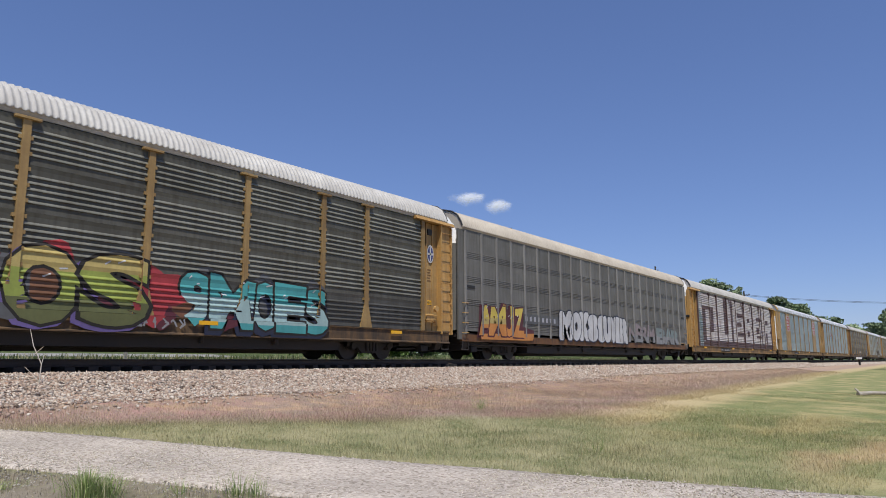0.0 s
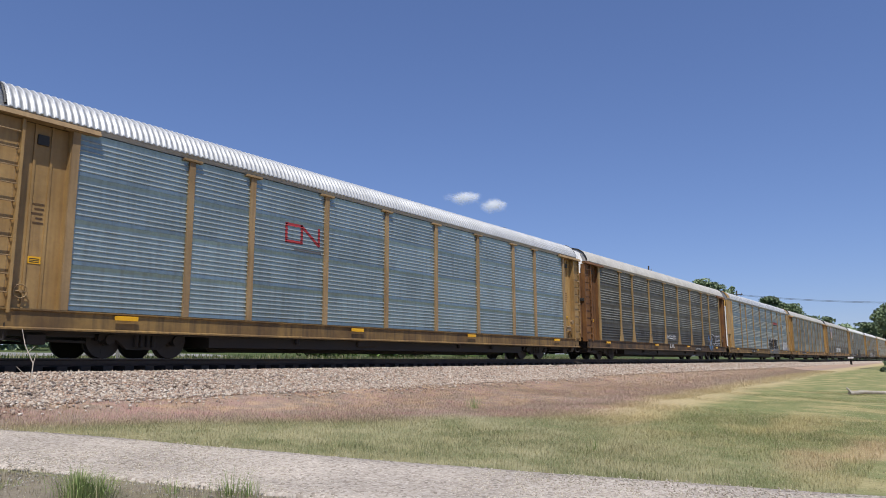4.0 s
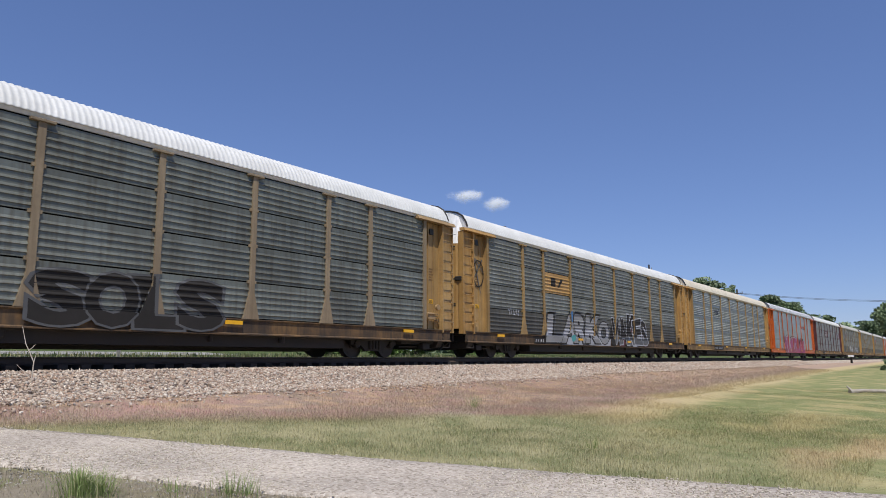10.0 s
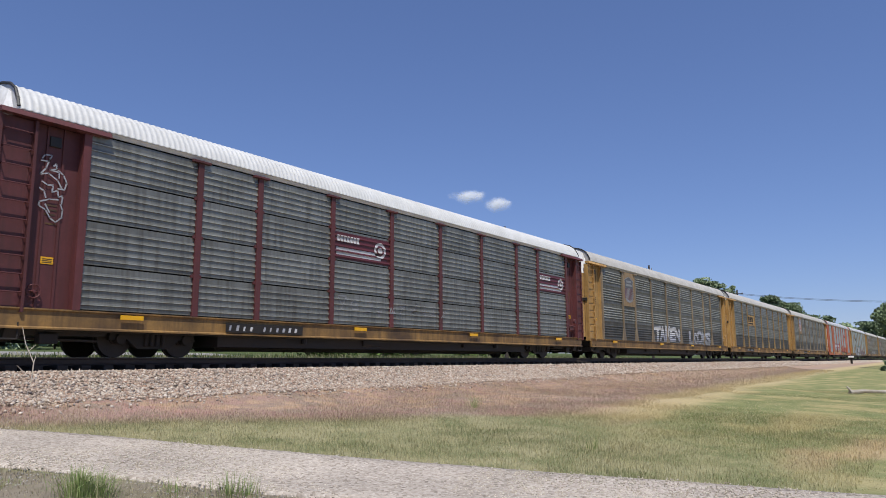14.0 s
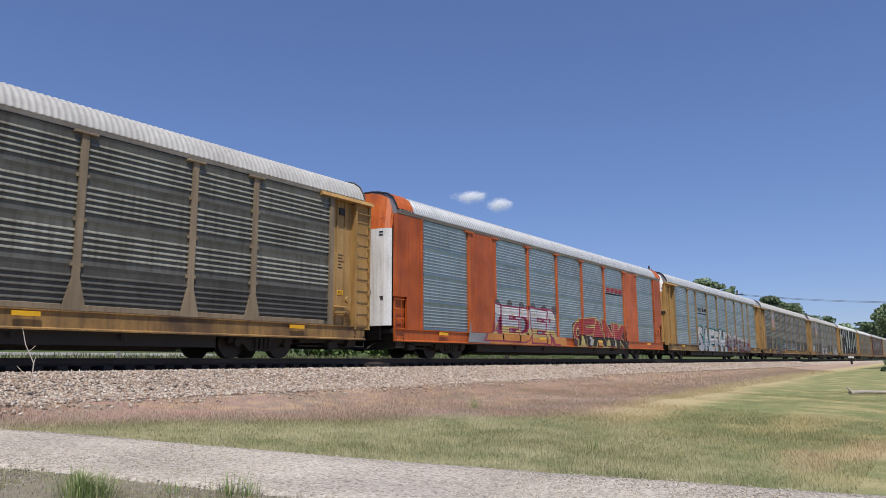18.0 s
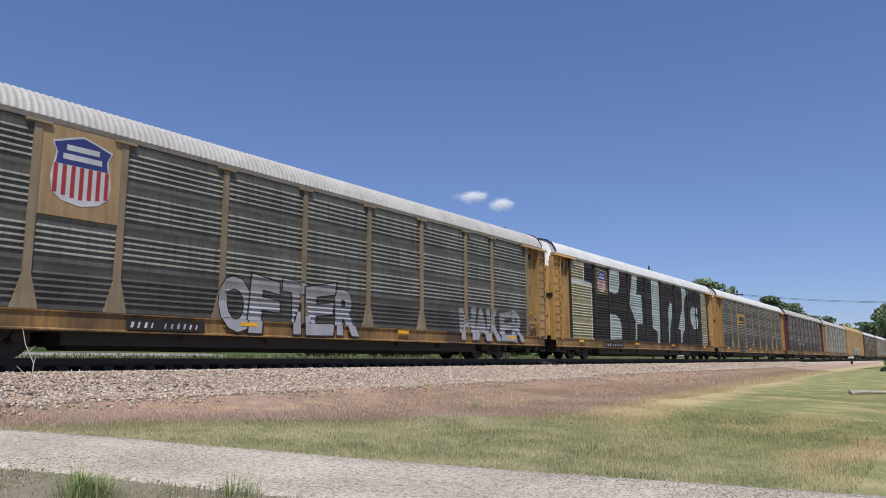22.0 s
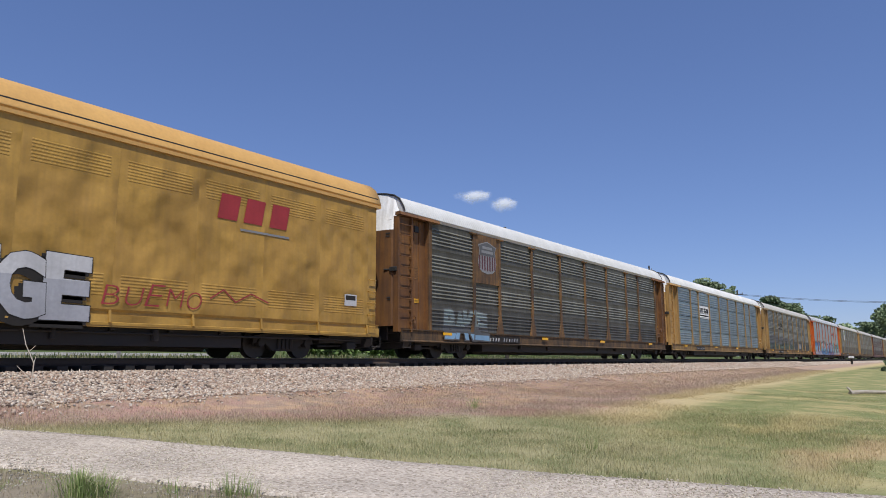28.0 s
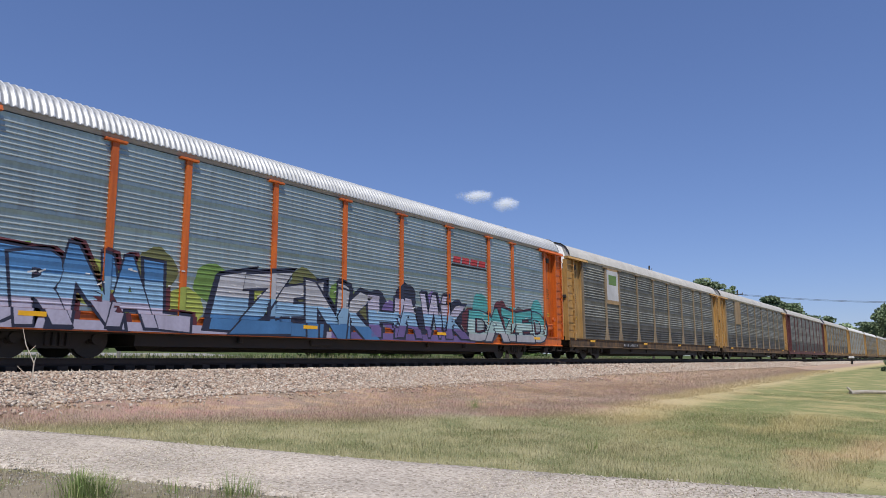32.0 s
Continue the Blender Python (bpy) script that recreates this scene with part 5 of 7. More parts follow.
def chunk(s, cx, cz, w, h, fill, rim, hole, rnd, lift, spiky, light=None):
    """One letter-like body of a graffiti piece: fat bent strokes, rimmed, lit along their upper side."""
    if spiky is None:
        n = 26
        ring = [(math.cos(2 * math.pi * i / n), math.sin(2 * math.pi * i / n)) for i in range(n)]
        ph = rnd.uniform(0, 6)
        wob = [1 + 0.07 * math.sin(3 * 2 * math.pi * i / n + ph) + 0.05 * math.sin(5 * 2 * math.pi * i / n + 2 * ph) for i in range(n)]
        for g, paint, up in ((1.0, rim, 0), (0.89, fill, 1)):
            s.poly([(cx + x * w * 0.66 * g * k, cz + z * h * 0.55 * g * k) for (x, z), k in zip(ring, wob)], paint, lift + up)
        s.blob(cx + rnd.uniform(-0.2, 0.2) * w, cz + rnd.uniform(-0.1, 0.25) * h, 0.08 * w, 0.08 * h, rim, lift + 1.6, n=12, rough=0.05)
        s.blob(cx + rnd.uniform(-0.2, 0.2) * w, cz + rnd.uniform(-0.25, 0.1) * h, 0.05 * w, 0.09 * h, hole, lift + 1.8, n=10, rough=0.05)
        for _ in range(3):
            x, z = cx + rnd.uniform(-0.25, 0.25) * w, cz + rnd.uniform(-0.28, 0.28) * h
            s.stroke([(x, z), (x + rnd.uniform(-0.1, 0.12) * w, z + rnd.uniform(0.1, 0.25) * h)], 0.06, rim, lift + 2)
        return
    lean = rnd.uniform(-0.12, 0.16)
    fx, fz = rnd.choice((-1, 1)), rnd.choice((-1, 1))
    legs, bars, holes = rnd.choice(BODIES)

    def quad(q, g=0.0):
        x0, z0, x1, z1 = q
        pts = []
        for k, (x, z) in enumerate(((x0, z0), (x1, z0), (x1, z1), (x0, z1))):
            x, z = x + jit[(k * 3 + int(x * 9)) % 7], z + jit[(k * 5 + int(z * 7)) % 7]
            dx, dz = (-g, g, g, -g)[k], (-g, -g, g, g)[k]
            pts.append((cx + fx * x * w + z * h * lean + fx * dx, cz + fz * z * h + fz * dz))
        return pts if fx * fz > 0 else pts[::-1]
    jit = [rnd.uniform(-0.06, 0.06) for _ in range(7)]
    cut = rnd.uniform(0.0, 0.25)
    for q in legs + bars:
        s.poly(quad(q, 0.075), rim, lift)
    if spiky:
        for q in legs:
            x = cx + fx * (q[0] + q[2]) / 2 * w + 0.5 * h * lean
            tip = x + rnd.uniform(-0.2, 0.2)
            for g, paint, up in ((0.07, rim, 0.1), (0.0, fill, 1.1)):
                s.poly([(x - 0.13 * w - g, cz + 0.42 * h), (x + 0.13 * w + g, cz + 0.42 * h), (tip, cz + 0.62 * h + 1.6 * g)], paint, lift + up)
    for q in legs + bars:
        s.poly(quad(q), fill, lift + 1)
    if light:
        for q in legs + bars:
            s.poly(quad(q), light, lift + 1.4, cz - h * cut)
    for x, z in holes:
        r = rnd.uniform(0.05, 0.09)
        s.poly([(cx + fx * (x - r) * w, cz + fz * (z - 0.1) * h), (cx + fx * (x + r) * w, cz + fz * (z - 0.06) * h), (cx + fx * (x + r * 0.4) * w, cz + fz * (z + 0.13) * h)][::int(fx * fz)], hole, lift + 2)
        s.stroke([(cx + fx * (x - 0.2) * w, cz + fz * (z + 0.2) * h), (cx + fx * (x + 0.02) * w, cz + fz * (z - 0.16) * h)], 0.05, rim, lift + 2.2)


def piece(s, x0, x1, z0, z1, n, fills, rim, hole, seed, spiky=False, backs=(), shine=None):
    """A run of interlocking bodies, with a cloud behind."""
    rnd = random.Random(seed)
    cell = (x1 - x0) / n
    if backs:
        for i in range(n * 3):
            s.blob(x0 + (i + 0.5) * cell / 3, rnd.uniform(z0 + 0.15, z1 - 0.3), cell * rnd.uniform(0.3, 0.5), (z1 - z0) * rnd.uniform(0.28, 0.45), backs[i % len(backs)], 0.1 * (i % 7), seed=seed)
    for i in range(n):
        h = (z1 - z0) * rnd.uniform(0.85, 1.02)
        chunk(s, x0 + (i + 0.5) * cell, (z0 + z1) / 2 + rnd.uniform(-0.05, 0.05) * (z1 - z0), cell * 1.12, h * 0.96, fills[i % len(fills)], rim, hole, rnd, 1 + 2.8 * (i % 2), spiky, fills[(i + 1) % len(fills)] if len(fills) > 1 else None)
    if shine:
        for i in range(n * 3):
            x, z = rnd.uniform(x0, x1), rnd.uniform(z0 + 0.2 * (z1 - z0), z1)
            s.stroke([(x, z), (x + rnd.uniform(0.05, 0.25), z + rnd.uniform(-0.05, 0.12))], 0.045, shine, 4)


def scrawl(s, x0, x1, z0, z1, paint, seed, n=7, width=0.045):
    """Quick looping strokes, unreadable."""
    rnd = random.Random(seed)
    step = (x1 - x0) / n
    for i in range(n):
        a = x0 + i * step
        pts = [(a + rnd.uniform(0, 0.8) * step, z0 + rnd.uniform(0, 1) * (z1 - z0)) for _ in range(5)]
        s.stroke(pts, width, paint, 1)


def lay(k, s, label, style="bold", posts=True, flat=None):
    return s.build(BY_K[k], "graffiti", label, style, posts, flat)


# first car: gold and teal pieces on dark red
s = Sheet()
for i in range(9):
    s.blob(-4.4 + i * 0.75, 1.45 + 0.35 * (i % 2), 0.5, 0.7, ("wine", "slate", "red")[i % 3], 0.1 * (i % 5), seed=i)
s.burner("KR", -4.9, -1.75, 0.72, 2.4, (("gold", 1), ("olive", 0.3)), "navy", 5, over=1.0, drop=(-0.12, -0.1, "red"))
s.bar(-1.1, -0.25, 0.95, 1.9, "rust", 0.9)
s.bar(0.35, 1.15, 0.95, 1.8, "wine", 0.9)
s.burner("OS", -1.6, 1.5, 0.74, 2.3, (("gold", 1), ("lime", 0.72), ("olive", 0.34)), "black", 3, heavy=0.05, edge=0.085, warp=0.05, over=0.94, drop=(-0.1, -0.08, "violet"), shine="white")
for i in range(9):
    s.blob(1.9 + i * 0.62, 1.2 + 0.3 * (i % 3), 0.4, 0.5, ("wine", "rust", "slate")[i % 3], 0.1 * (i % 5), seed=40 + i)
s.blob(2.2, 1.65, 0.55, 0.4, "red", 0.6)
s.burner("9MOES", 2.45, 7.4, 0.82, 2.1, (("teal", 1), ("aqua", 0.6), ("teal", 0.14)), "black", 12, warp=0.09, over=1.02, drop=(-0.1, -0.14, "navy"), shine="white", slope=-0.02)
scrawl(s, 1.2, 2.6, 0.7, 0.95, "grey", 8, 6, 0.04)
lay(0, s, "gold and teal lettering on dark red clouds")
s = Sheet()
s.blob(12.75, 3.8, 0.2, 0.34, "white", 1, rough=0)
s.blob(12.75, 3.8, 0.16, 0.28, "logo_blue", 2, rough=0)
s.bar(12.71, 12.79, 3.54, 4.06, "white", 3)
s.bar(12.6, 12.9, 3.76, 3.84, "white", 3)
s.build(BY_K[0], "round_emblem", "small round blue and white emblem", "bold", flat=HALF - 0.112, posts=False)

# grey flat-sided car
s = Sheet(0.16)
s.poly([(-12.7, 0.85), (-8.2, 0.85), (-8.2, 1.25), (-9.2, 1.4), (-9.1, 2.0), (-12.6, 2.15)], "wine", 0)
s.burner("AMUZ", -12.6, -9.1, 0.95, 2.12, (("yellow", 1), ("gold", 0.6), ("amber", 0.38)), "wine", 17, warp=0.12, over=1.08, drop=(-0.12, -0.05, "wine"), shine="white")
s.poly([(-12.5, 0.78), (-9.3, 0.8), (-8.3, 0.82), (-8.2, 1.12), (-12.5, 1.0)], "amber", 0.8)
lay(1, s, "gold and orange lettering with dark red rims", flat=HALF + 0.05)
s = Sheet(0.16)
s.bar(-9.1, -5.8, 1.55, 1.95, "slate", 0)
for i in range(8):
    s.bar(-8.95 + i * 0.38, -8.77 + i * 0.38, 1.65, 1.85, "silver", 1)
s.build(BY_K[1], "stencil_patch", "dark patch with small pale marks", "bold", flat=HALF + 0.055, posts=False)
s = Sheet(0.16)
s.burner("MOKS", -5.65, -1.4, 1.02, 2.2, (("white", 1),), "navy", 9, heavy=0.028, edge=0.04, warp=0.07, over=0.96, puff=0.13)
s.burner("SUVER", -1.25, 2.7, 1.0, 2.15, (("white", 1),), "navy", 19, heavy=0.028, edge=0.04, warp=0.09, over=1.0, puff=0.13)
s.burner("NERM", 3.0, 7.2, 0.98, 1.95, (("pinkish", 1), ("grey", 0.4)), "slate", 10, heavy=0.028, edge=0.04, warp=0.26, over=1.25, shine="grey")
s.burner("BAR", 7.6, 11.8, 1.0, 1.9, (("mint_dark", 1), ("grey", 0.45)), "slate", 11, heavy=0.05, edge=0.085)
lay(1, s, "white and pale bubble pieces", flat=HALF + 0.055)

# brown car with block letters
s = Sheet()
s.bar(-11.0, 12.02, 1.02, 4.93, "brown", 0)
s.poly([(-12.0, 1.3), (-11.0, 1.3), (-10.6, 2.0), (-11.3, 3.6), (-11.0, 4.8), (-12.0, 4.8)], "mint_dark", 1)
s.poly([(-11.75, 4.9), (-11.15, 4.9), (-11.2, 3.9), (-10.5, 3.1), (-10.6, 2.2), (-10.45, 1.4), (-10.9, 1.3), (-10.8, 2.2), (-10.9, 2.9), (-11.7, 3.7)], "chalk", 2)
# each letter: its slab, then the brown cuts that shape it
for x0, x1, cuts in ((-11.05, -7.25, ((-11.05, -10.2, 1.4, 3.72), (-11.05, -8.1, 3.72, 3.98), (-9.2, -8.15, 2.05, 3.75))),
                     (-6.9, -3.0, ((-5.2, -4.2, 1.98, 4.85),)),
                     (-2.45, 0.95, ((-1.15, 0.95, 3.55, 3.9), (-1.15, 0.4, 2.75, 3.1), (-1.15, 0.95, 1.95, 2.3))),
                     (1.3, 4.15, ((2.35, 3.2, 3.25, 3.6), (2.35, 3.2, 2.0, 2.5), (3.85, 4.15, 2.75, 2.95))),
                     (4.55, 7.75, ((5.75, 7.75, 3.5, 3.85), (5.75, 6.9, 2.35, 2.95), (5.75, 7.75, 1.95, 2.15))),
                     (8.15, 11.95, ((9.5, 10.6, 3.3, 3.75), (9.6, 10.3, 1.45, 2.5), (11.5, 11.95, 2.5, 2.8)))):
    s.poly([(x0 + 0.06, 1.45), (x1, 1.42), (x1 - 0.05, 4.82), (x0, 4.86)], "chalk", 2)
    for a, b, lo, hi in cuts:
        s.poly([(a, lo), (b, lo + 0.03), (b - 0.04, hi), (a + 0.03, hi)], "brown", 3)
for x, z in ((-3.6, 4.85), (0.3, 4.85), (3.3, 4.85), (6.5, 4.85)):
    s.poly([(x, z), (x + 0.5, z), (x + 0.42, z - 0.7)], "brown", 3.4)
scrawl(s, 0.2, 1.0, 1.5, 1.8, "navy", 3, 4, 0.03)
scrawl(s, 2.6, 4.2, 1.5, 1.8, "navy", 4, 6, 0.03)
lay(2, s, "huge white block letters on brown")

# octagon emblems
for cx in (-8.15, 8.15):
    s = Sheet()
    for g, paint, lift in ((1.0, "white", 1), (0.9, "logo_red", 2)):
        s.poly([(cx + g * 0.8 * a, 3.92 + g * 0.84 * b) for a, b in ((-1, -0.6), (-0.6, -1), (0.6, -1), (1, -0.6), (1, 0.6), (0.6, 1), (-0.6, 1), (-1, 0.6))], paint, lift)
    for i, (w0, w1) in enumerate(((-0.55, 0.42), (-0.5, 0.2), (-0.6, 0.58), (-0.3, 0.5))):
        z = 4.42 - i * 0.33
        s.bar(cx + w0, cx + w0 + 0.2, z - 0.13, z + 0.13, "white", 3)
        n = int((w1 - w0 - 0.2) / 0.12)
        for j in range(n):
            s.bar(cx + w0 + 0.24 + j * 0.12, cx + w0 + 0.33 + j * 0.12, z - 0.1, z + 0.07, "white", 3)
    s.stroke([(cx + 0.1, 4.25), (cx + 0.35, 4.4), (cx + 0.5, 4.3), (cx + 0.3, 4.05)], 0.05, "white", 3)
    s.build(BY_K[3], "octagon_emblem", "red octagon emblem with white bars", "bold", flat=HALF + 0.057, posts=False)
s = Sheet()
s.stroke([(-5.3, 3.85), (-5.9, 3.85), (-5.9, 3.35), (-5.3, 3.35), (-5.3, 3.85), (-4.6, 3.35), (-4.6, 3.85)], 0.09, "logo_red", 1)
s.bar(-5.6, -4.5, 3.1, 3.18, "slate", 1)
s.build(BY_K[4], "line_emblem", "thin red line emblem", "fine", posts=False)

s = Sheet()
s.word("ANGLER", -1.45, 0.7, 1.3, 1.6, "white", 1, lean=0.1, wave=0.2)
s.word("LVL", -0.9, 0.15, 0.72, 1.02, "white", 1, wave=0.2)
for i in range(12):
    a = i * math.pi / 6
    s.poly([(9.05, 1.25), (9.05 + 0.62 * math.cos(a), 1.25 + 0.66 * math.sin(a)), (9.05 + 0.6 * math.cos(a + 0.5), 1.25 + 0.64 * math.sin(a + 0.5))], ("navy", "blue", "slate")[i % 3], 1)
s.blob(9.05, 1.25, 0.12, 0.12, "sky", 2, n=10)
s.stroke([(9.2, 1.95), (9.9, 1.92), (10.4, 1.8), (10.6, 1.45), (10.45, 1.15), (10.2, 1.1), (9.9, 1.35), (9.2, 1.95)], 0.05, "white", 2)
for i in range(5):
    s.stroke([(9.55 + 0.2 * i, 1.85 - 0.02 * i), (9.65 + 0.19 * i, 1.35 - 0.04 * i)], 0.07, "black", 1.5)
for row, (text, x1) in enumerate((("VENUS", 11.9), ("GRAIN", 11.95), ("LOVE", 11.8))):
    s.word(text, 10.7, x1, 1.66 - 0.3 * row, 1.87 - 0.3 * row, "silver", 1, wave=0.15)
scrawl(s, -7.0, -3.0, 1.4, 1.75, "slate", 23, 6)
lay(5, s, "white scrawled lettering and a small blue piece")

s = Sheet()
s.burner("SMEREK", 2.4, 6.6, 1.05, 1.98, (("black", 1),), "white", 31, heavy=0.085, edge=0.12, warp=0.14, over=1.1)
s.burner("SMEREK", 2.2, 6.4, 0.6, 1.1, (("slate", 1),), "silver", 33, heavy=0.085, edge=0.12, warp=0.14, over=1.1)
for x in (4.75, 4.98):
    s.blob(x, 1.62, 0.06, 0.06, "white", 6, n=8, rough=0)
s.stroke([(4.65, 1.38), (4.75, 1.32), (4.85, 1.38), (4.95, 1.32), (5.05, 1.38)], 0.04, "white", 6)
s.bar(6.45, 6.95, 0.75, 1.2, "slate", 1)
scrawl(s, 6.5, 6.9, 0.8, 1.15, "white", 35, 4)
lay(6, s, "black graffiti with white rims")
s = Sheet()
s.burner("BEROL", 8.9, 12.0, 1.05, 1.9, (("white", 1),), "slate", 32, heavy=0.028, edge=0.04, warp=0.08, over=0.98, puff=0.08)
lay(6, s, "white bubble graffiti")
slash_logo(6, 4.85, 7.0, 3.5, 3.85, "bold")

s = Sheet()
for i in range(9):
    s.bar(-7.0 + i * 0.29, -6.8 + i * 0.29, 3.35, 3.62 if i % 3 else 3.72, "slate", 1)
s.build(BY_K[7], "ghost_lettering", "faded dark marks of old lettering", "bold")

shield(8, -8.15, 3.27, 4.85, 1.36)
s = Sheet()
s.bar(-4.15, 1.35, 1.22, 1.78, "white", 0)
scrawl(s, -3.9, -2.0, 1.3, 1.7, "slate", 41, 6)
scrawl(s, -1.0, 1.2, 1.3, 1.6, "grey", 42, 7, 0.03)
s.stroke([(-7.0, 1.95), (-5.5, 1.75), (-4.6, 1.6), (-4.2, 2.0)], 0.04, "grey", 1)
s.stroke([(1.5, 1.75), (4.0, 1.6), (6.0, 1.75), (9.0, 1.6)], 0.04, "grey", 1)
scrawl(s, -11.0, -9.6, 1.75, 2.1, "silver", 43, 5)
lay(8, s, "white patch with dark scrawls")

shield(9, -8.15, 3.65, 4.55, 0.9)
s = Sheet()
s.bar(-8.95, -7.35, 3.2, 3.34, "black", 1)
s.build(BY_K[9], "slogan_bar", "dark bar of small lettering", "bold", flat=HALF + 0.052, posts=False)
s = Sheet()
piece(s, -8.6, -2.4, 1.0, 1.75, 6, ("slate",), "slate", "grey", 44)
s.burner("SOLS", -1.3, 3.3, 0.68, 1.85, (("black", 1),), "slate", 45, heavy=0.05, edge=0.085, warp=0.06)
scrawl(s, -9.0, -7.3, 2.2, 2.5, "silver", 46, 6)
s.bar(-12.0, -11.6, 0.7, 1.0, "mint", 1)
s.bar(-11.5, -9.6, 0.7, 1.0, "wine", 1)
s.bar(-9.5, -9.0, 0.7, 1.0, "teal", 1)
lay(9, s, "dark smeared graffiti along the foot")

s = Sheet()
s.poly([(-5.6, 0.62), (0.4, 0.62), (0.5, 0.98), (-5.4, 0.98)], "silver", 0.4)
s.burner("LARKO", -6.8, 0.35, 0.72, 2.0, (("grey", 1), ("silver", 0.55), ("grey", 0.2)), "black", 51, heavy=0.05, edge=0.085, warp=0.2, over=1.25, drop=(0.16, 0.1, "slate"))
s.poly([(-4.35, 0.75), (-4.0, 0.85), (-3.95, 1.2), (-4.5, 1.0)], "teal", 5)
s.bar(-4.4, -4.15, 1.75, 2.25, "blue", 5)
for i in range(9):
    s.blob(1.0 + i * 0.6, 1.15 + 0.25 * (i % 2), 0.5, 0.55, ("black", "slate", "wine")[i % 3], 0.1 * (i % 5), seed=52 + i)
s.burner("WAKES", 0.75, 6.3, 0.74, 2.25, (("black", 1), ("slate", 0.3)), "silver", 52, heavy=0.05, edge=0.085, warp=0.18, over=1.15)
scrawl(s, -10.5, -9.4, 1.8, 2.1, "silver", 53, 5)
lay(10, s, "silver and black graffiti pieces")
s = Sheet()
for a, b in ((0.0, 2.1), (1.0, 3.6), (2.2, 5.0)):
    s.stroke([(-12.6 + 0.5 * math.cos(a), 3.3 + 0.75 * math.sin(a)), (-12.6 + 0.5 * math.cos(b), 3.3 + 0.75 * math.sin(b))], 0.06, "slate", 1)
s.stroke([(-12.6 + 0.38 * math.cos(i * 0.6), 3.35 + 0.55 * math.sin(i * 0.6)) for i in range(12)], 0.06, "black", 1)
s.build(BY_K[10], "scribble", "black circle scribble on the end sheet", "bold", flat=HALF - 0.112, posts=False)
s = Sheet()
s.bar(-6.4, -5.9, 3.35, 3.75, "black", 1)
s.poly([(-5.7, 3.35), (-5.5, 3.35), (-5.1, 3.75), (-5.35, 3.75)], "black", 1)
s.build(BY_K[10], "sign_marks", "black block marks on yellow", "bold", posts=False)

s = Sheet()
for x, sg in ((-6.6, 1), (-4.95, -1)):
    s.stroke([(x + sg * 0.15, 3.85), (x, 3.85), (x, 3.25), (x + sg * 0.15, 3.25)], 0.07, "navy", 1)
for i in range(3):
    s.bar(-6.25 + i * 0.38, -5.97 + i * 0.38, 3.4, 3.75, "navy", 1)
for x in (-6.4, -6.2, -5.45, -5.25):
    s.blob(x, 3.12, 0.05, 0.05, "navy", 1, n=8, rough=0)
s.build(BY_K[11], "bracket_emblem", "dark blue bracketed block emblem", "bold", posts=False)

# orange-framed car with magenta pieces
s = Sheet()
s.blob(-6.6, 1.5, 0.45, 0.75, "black", 0)
s.blob(-6.9, 2.15, 0.16, 0.2, "black", 0)
s.blob(-6.4, 2.3, 0.13, 0.18, "black", 0)
s.blob(-5.9, 2.15, 0.2, 0.3, "black", 0)
s.bar(-6.9, -6.3, 0.95, 1.6, "white", 1)
s.poly([(-6.3, 0.6), (0.2, 0.6), (0.35, 0.74), (-6.2, 0.76)], "magenta", 0.6)
s.burner("MILSET", -6.2, 0.2, 0.66, 2.3, (("magenta", 1), ("crimson", 0.3)), "white", 61, heavy=0.085, edge=0.12, warp=0.08, over=1.16, drop=(-0.08, 0.08, "black"), slope=-0.02)
for i in range(8):
    s.blob(0.5 + i * 0.65, 1.75 + 0.12 * (i % 2), 0.35, 0.5, "black", 0.1 * (i % 4), seed=63 + i)
s.poly([(0.3, 0.6), (5.7, 0.6), (5.7, 0.72), (0.4, 0.72)], "crimson", 0.6)
s.burner("STRANGE", 0.45, 5.75, 0.64, 2.05, (("crimson", 1), ("magenta", 0.4)), "pink", 62, heavy=0.05, edge=0.085, warp=0.1, over=1.15, shine="white", slope=-0.01)
for i in range(9):
    x = -5.6 + i * 1.3
    s.blob(x, 1.0 + 0.5 * (i % 3), 0.09, 0.11, "teal", 6, n=8)
lay(12, s, "magenta graffiti with white and pink rims", "fine")
slash_logo(12, 4.5, 6.95, 3.5, 3.85)

# maroon car signs
for x0, x1 in ((-4.2, -1.52), (9.25, 12.0)):
    s = Sheet()
    s.bar(x0, x1, 3.05, 3.9, "wine", 0)
    for i in range(2):
        s.bar(x0 + 0.1, x1 - 0.45, 3.18 + i * 0.15, 3.27 + i * 0.15, "white", 1)
    for k in range(7):
        s.bar(x0 + 0.12 + 0.15 * k, x0 + 0.235 + 0.15 * k, 3.6, 3.8, "white", 1)
    s.blob(x1 - 0.5, 3.52, 0.3, 0.27, "white", 1, rough=0)
    s.blob(x1 - 0.5, 3.52, 0.2, 0.17, "wine", 2, rough=0)
    s.blob(x1 - 0.5, 3.52, 0.12, 0.1, "white", 3, rough=0)
    s.build(BY_K[13], "sign", "maroon sign with white lines and ring", "bold", posts=False)
s = Sheet()
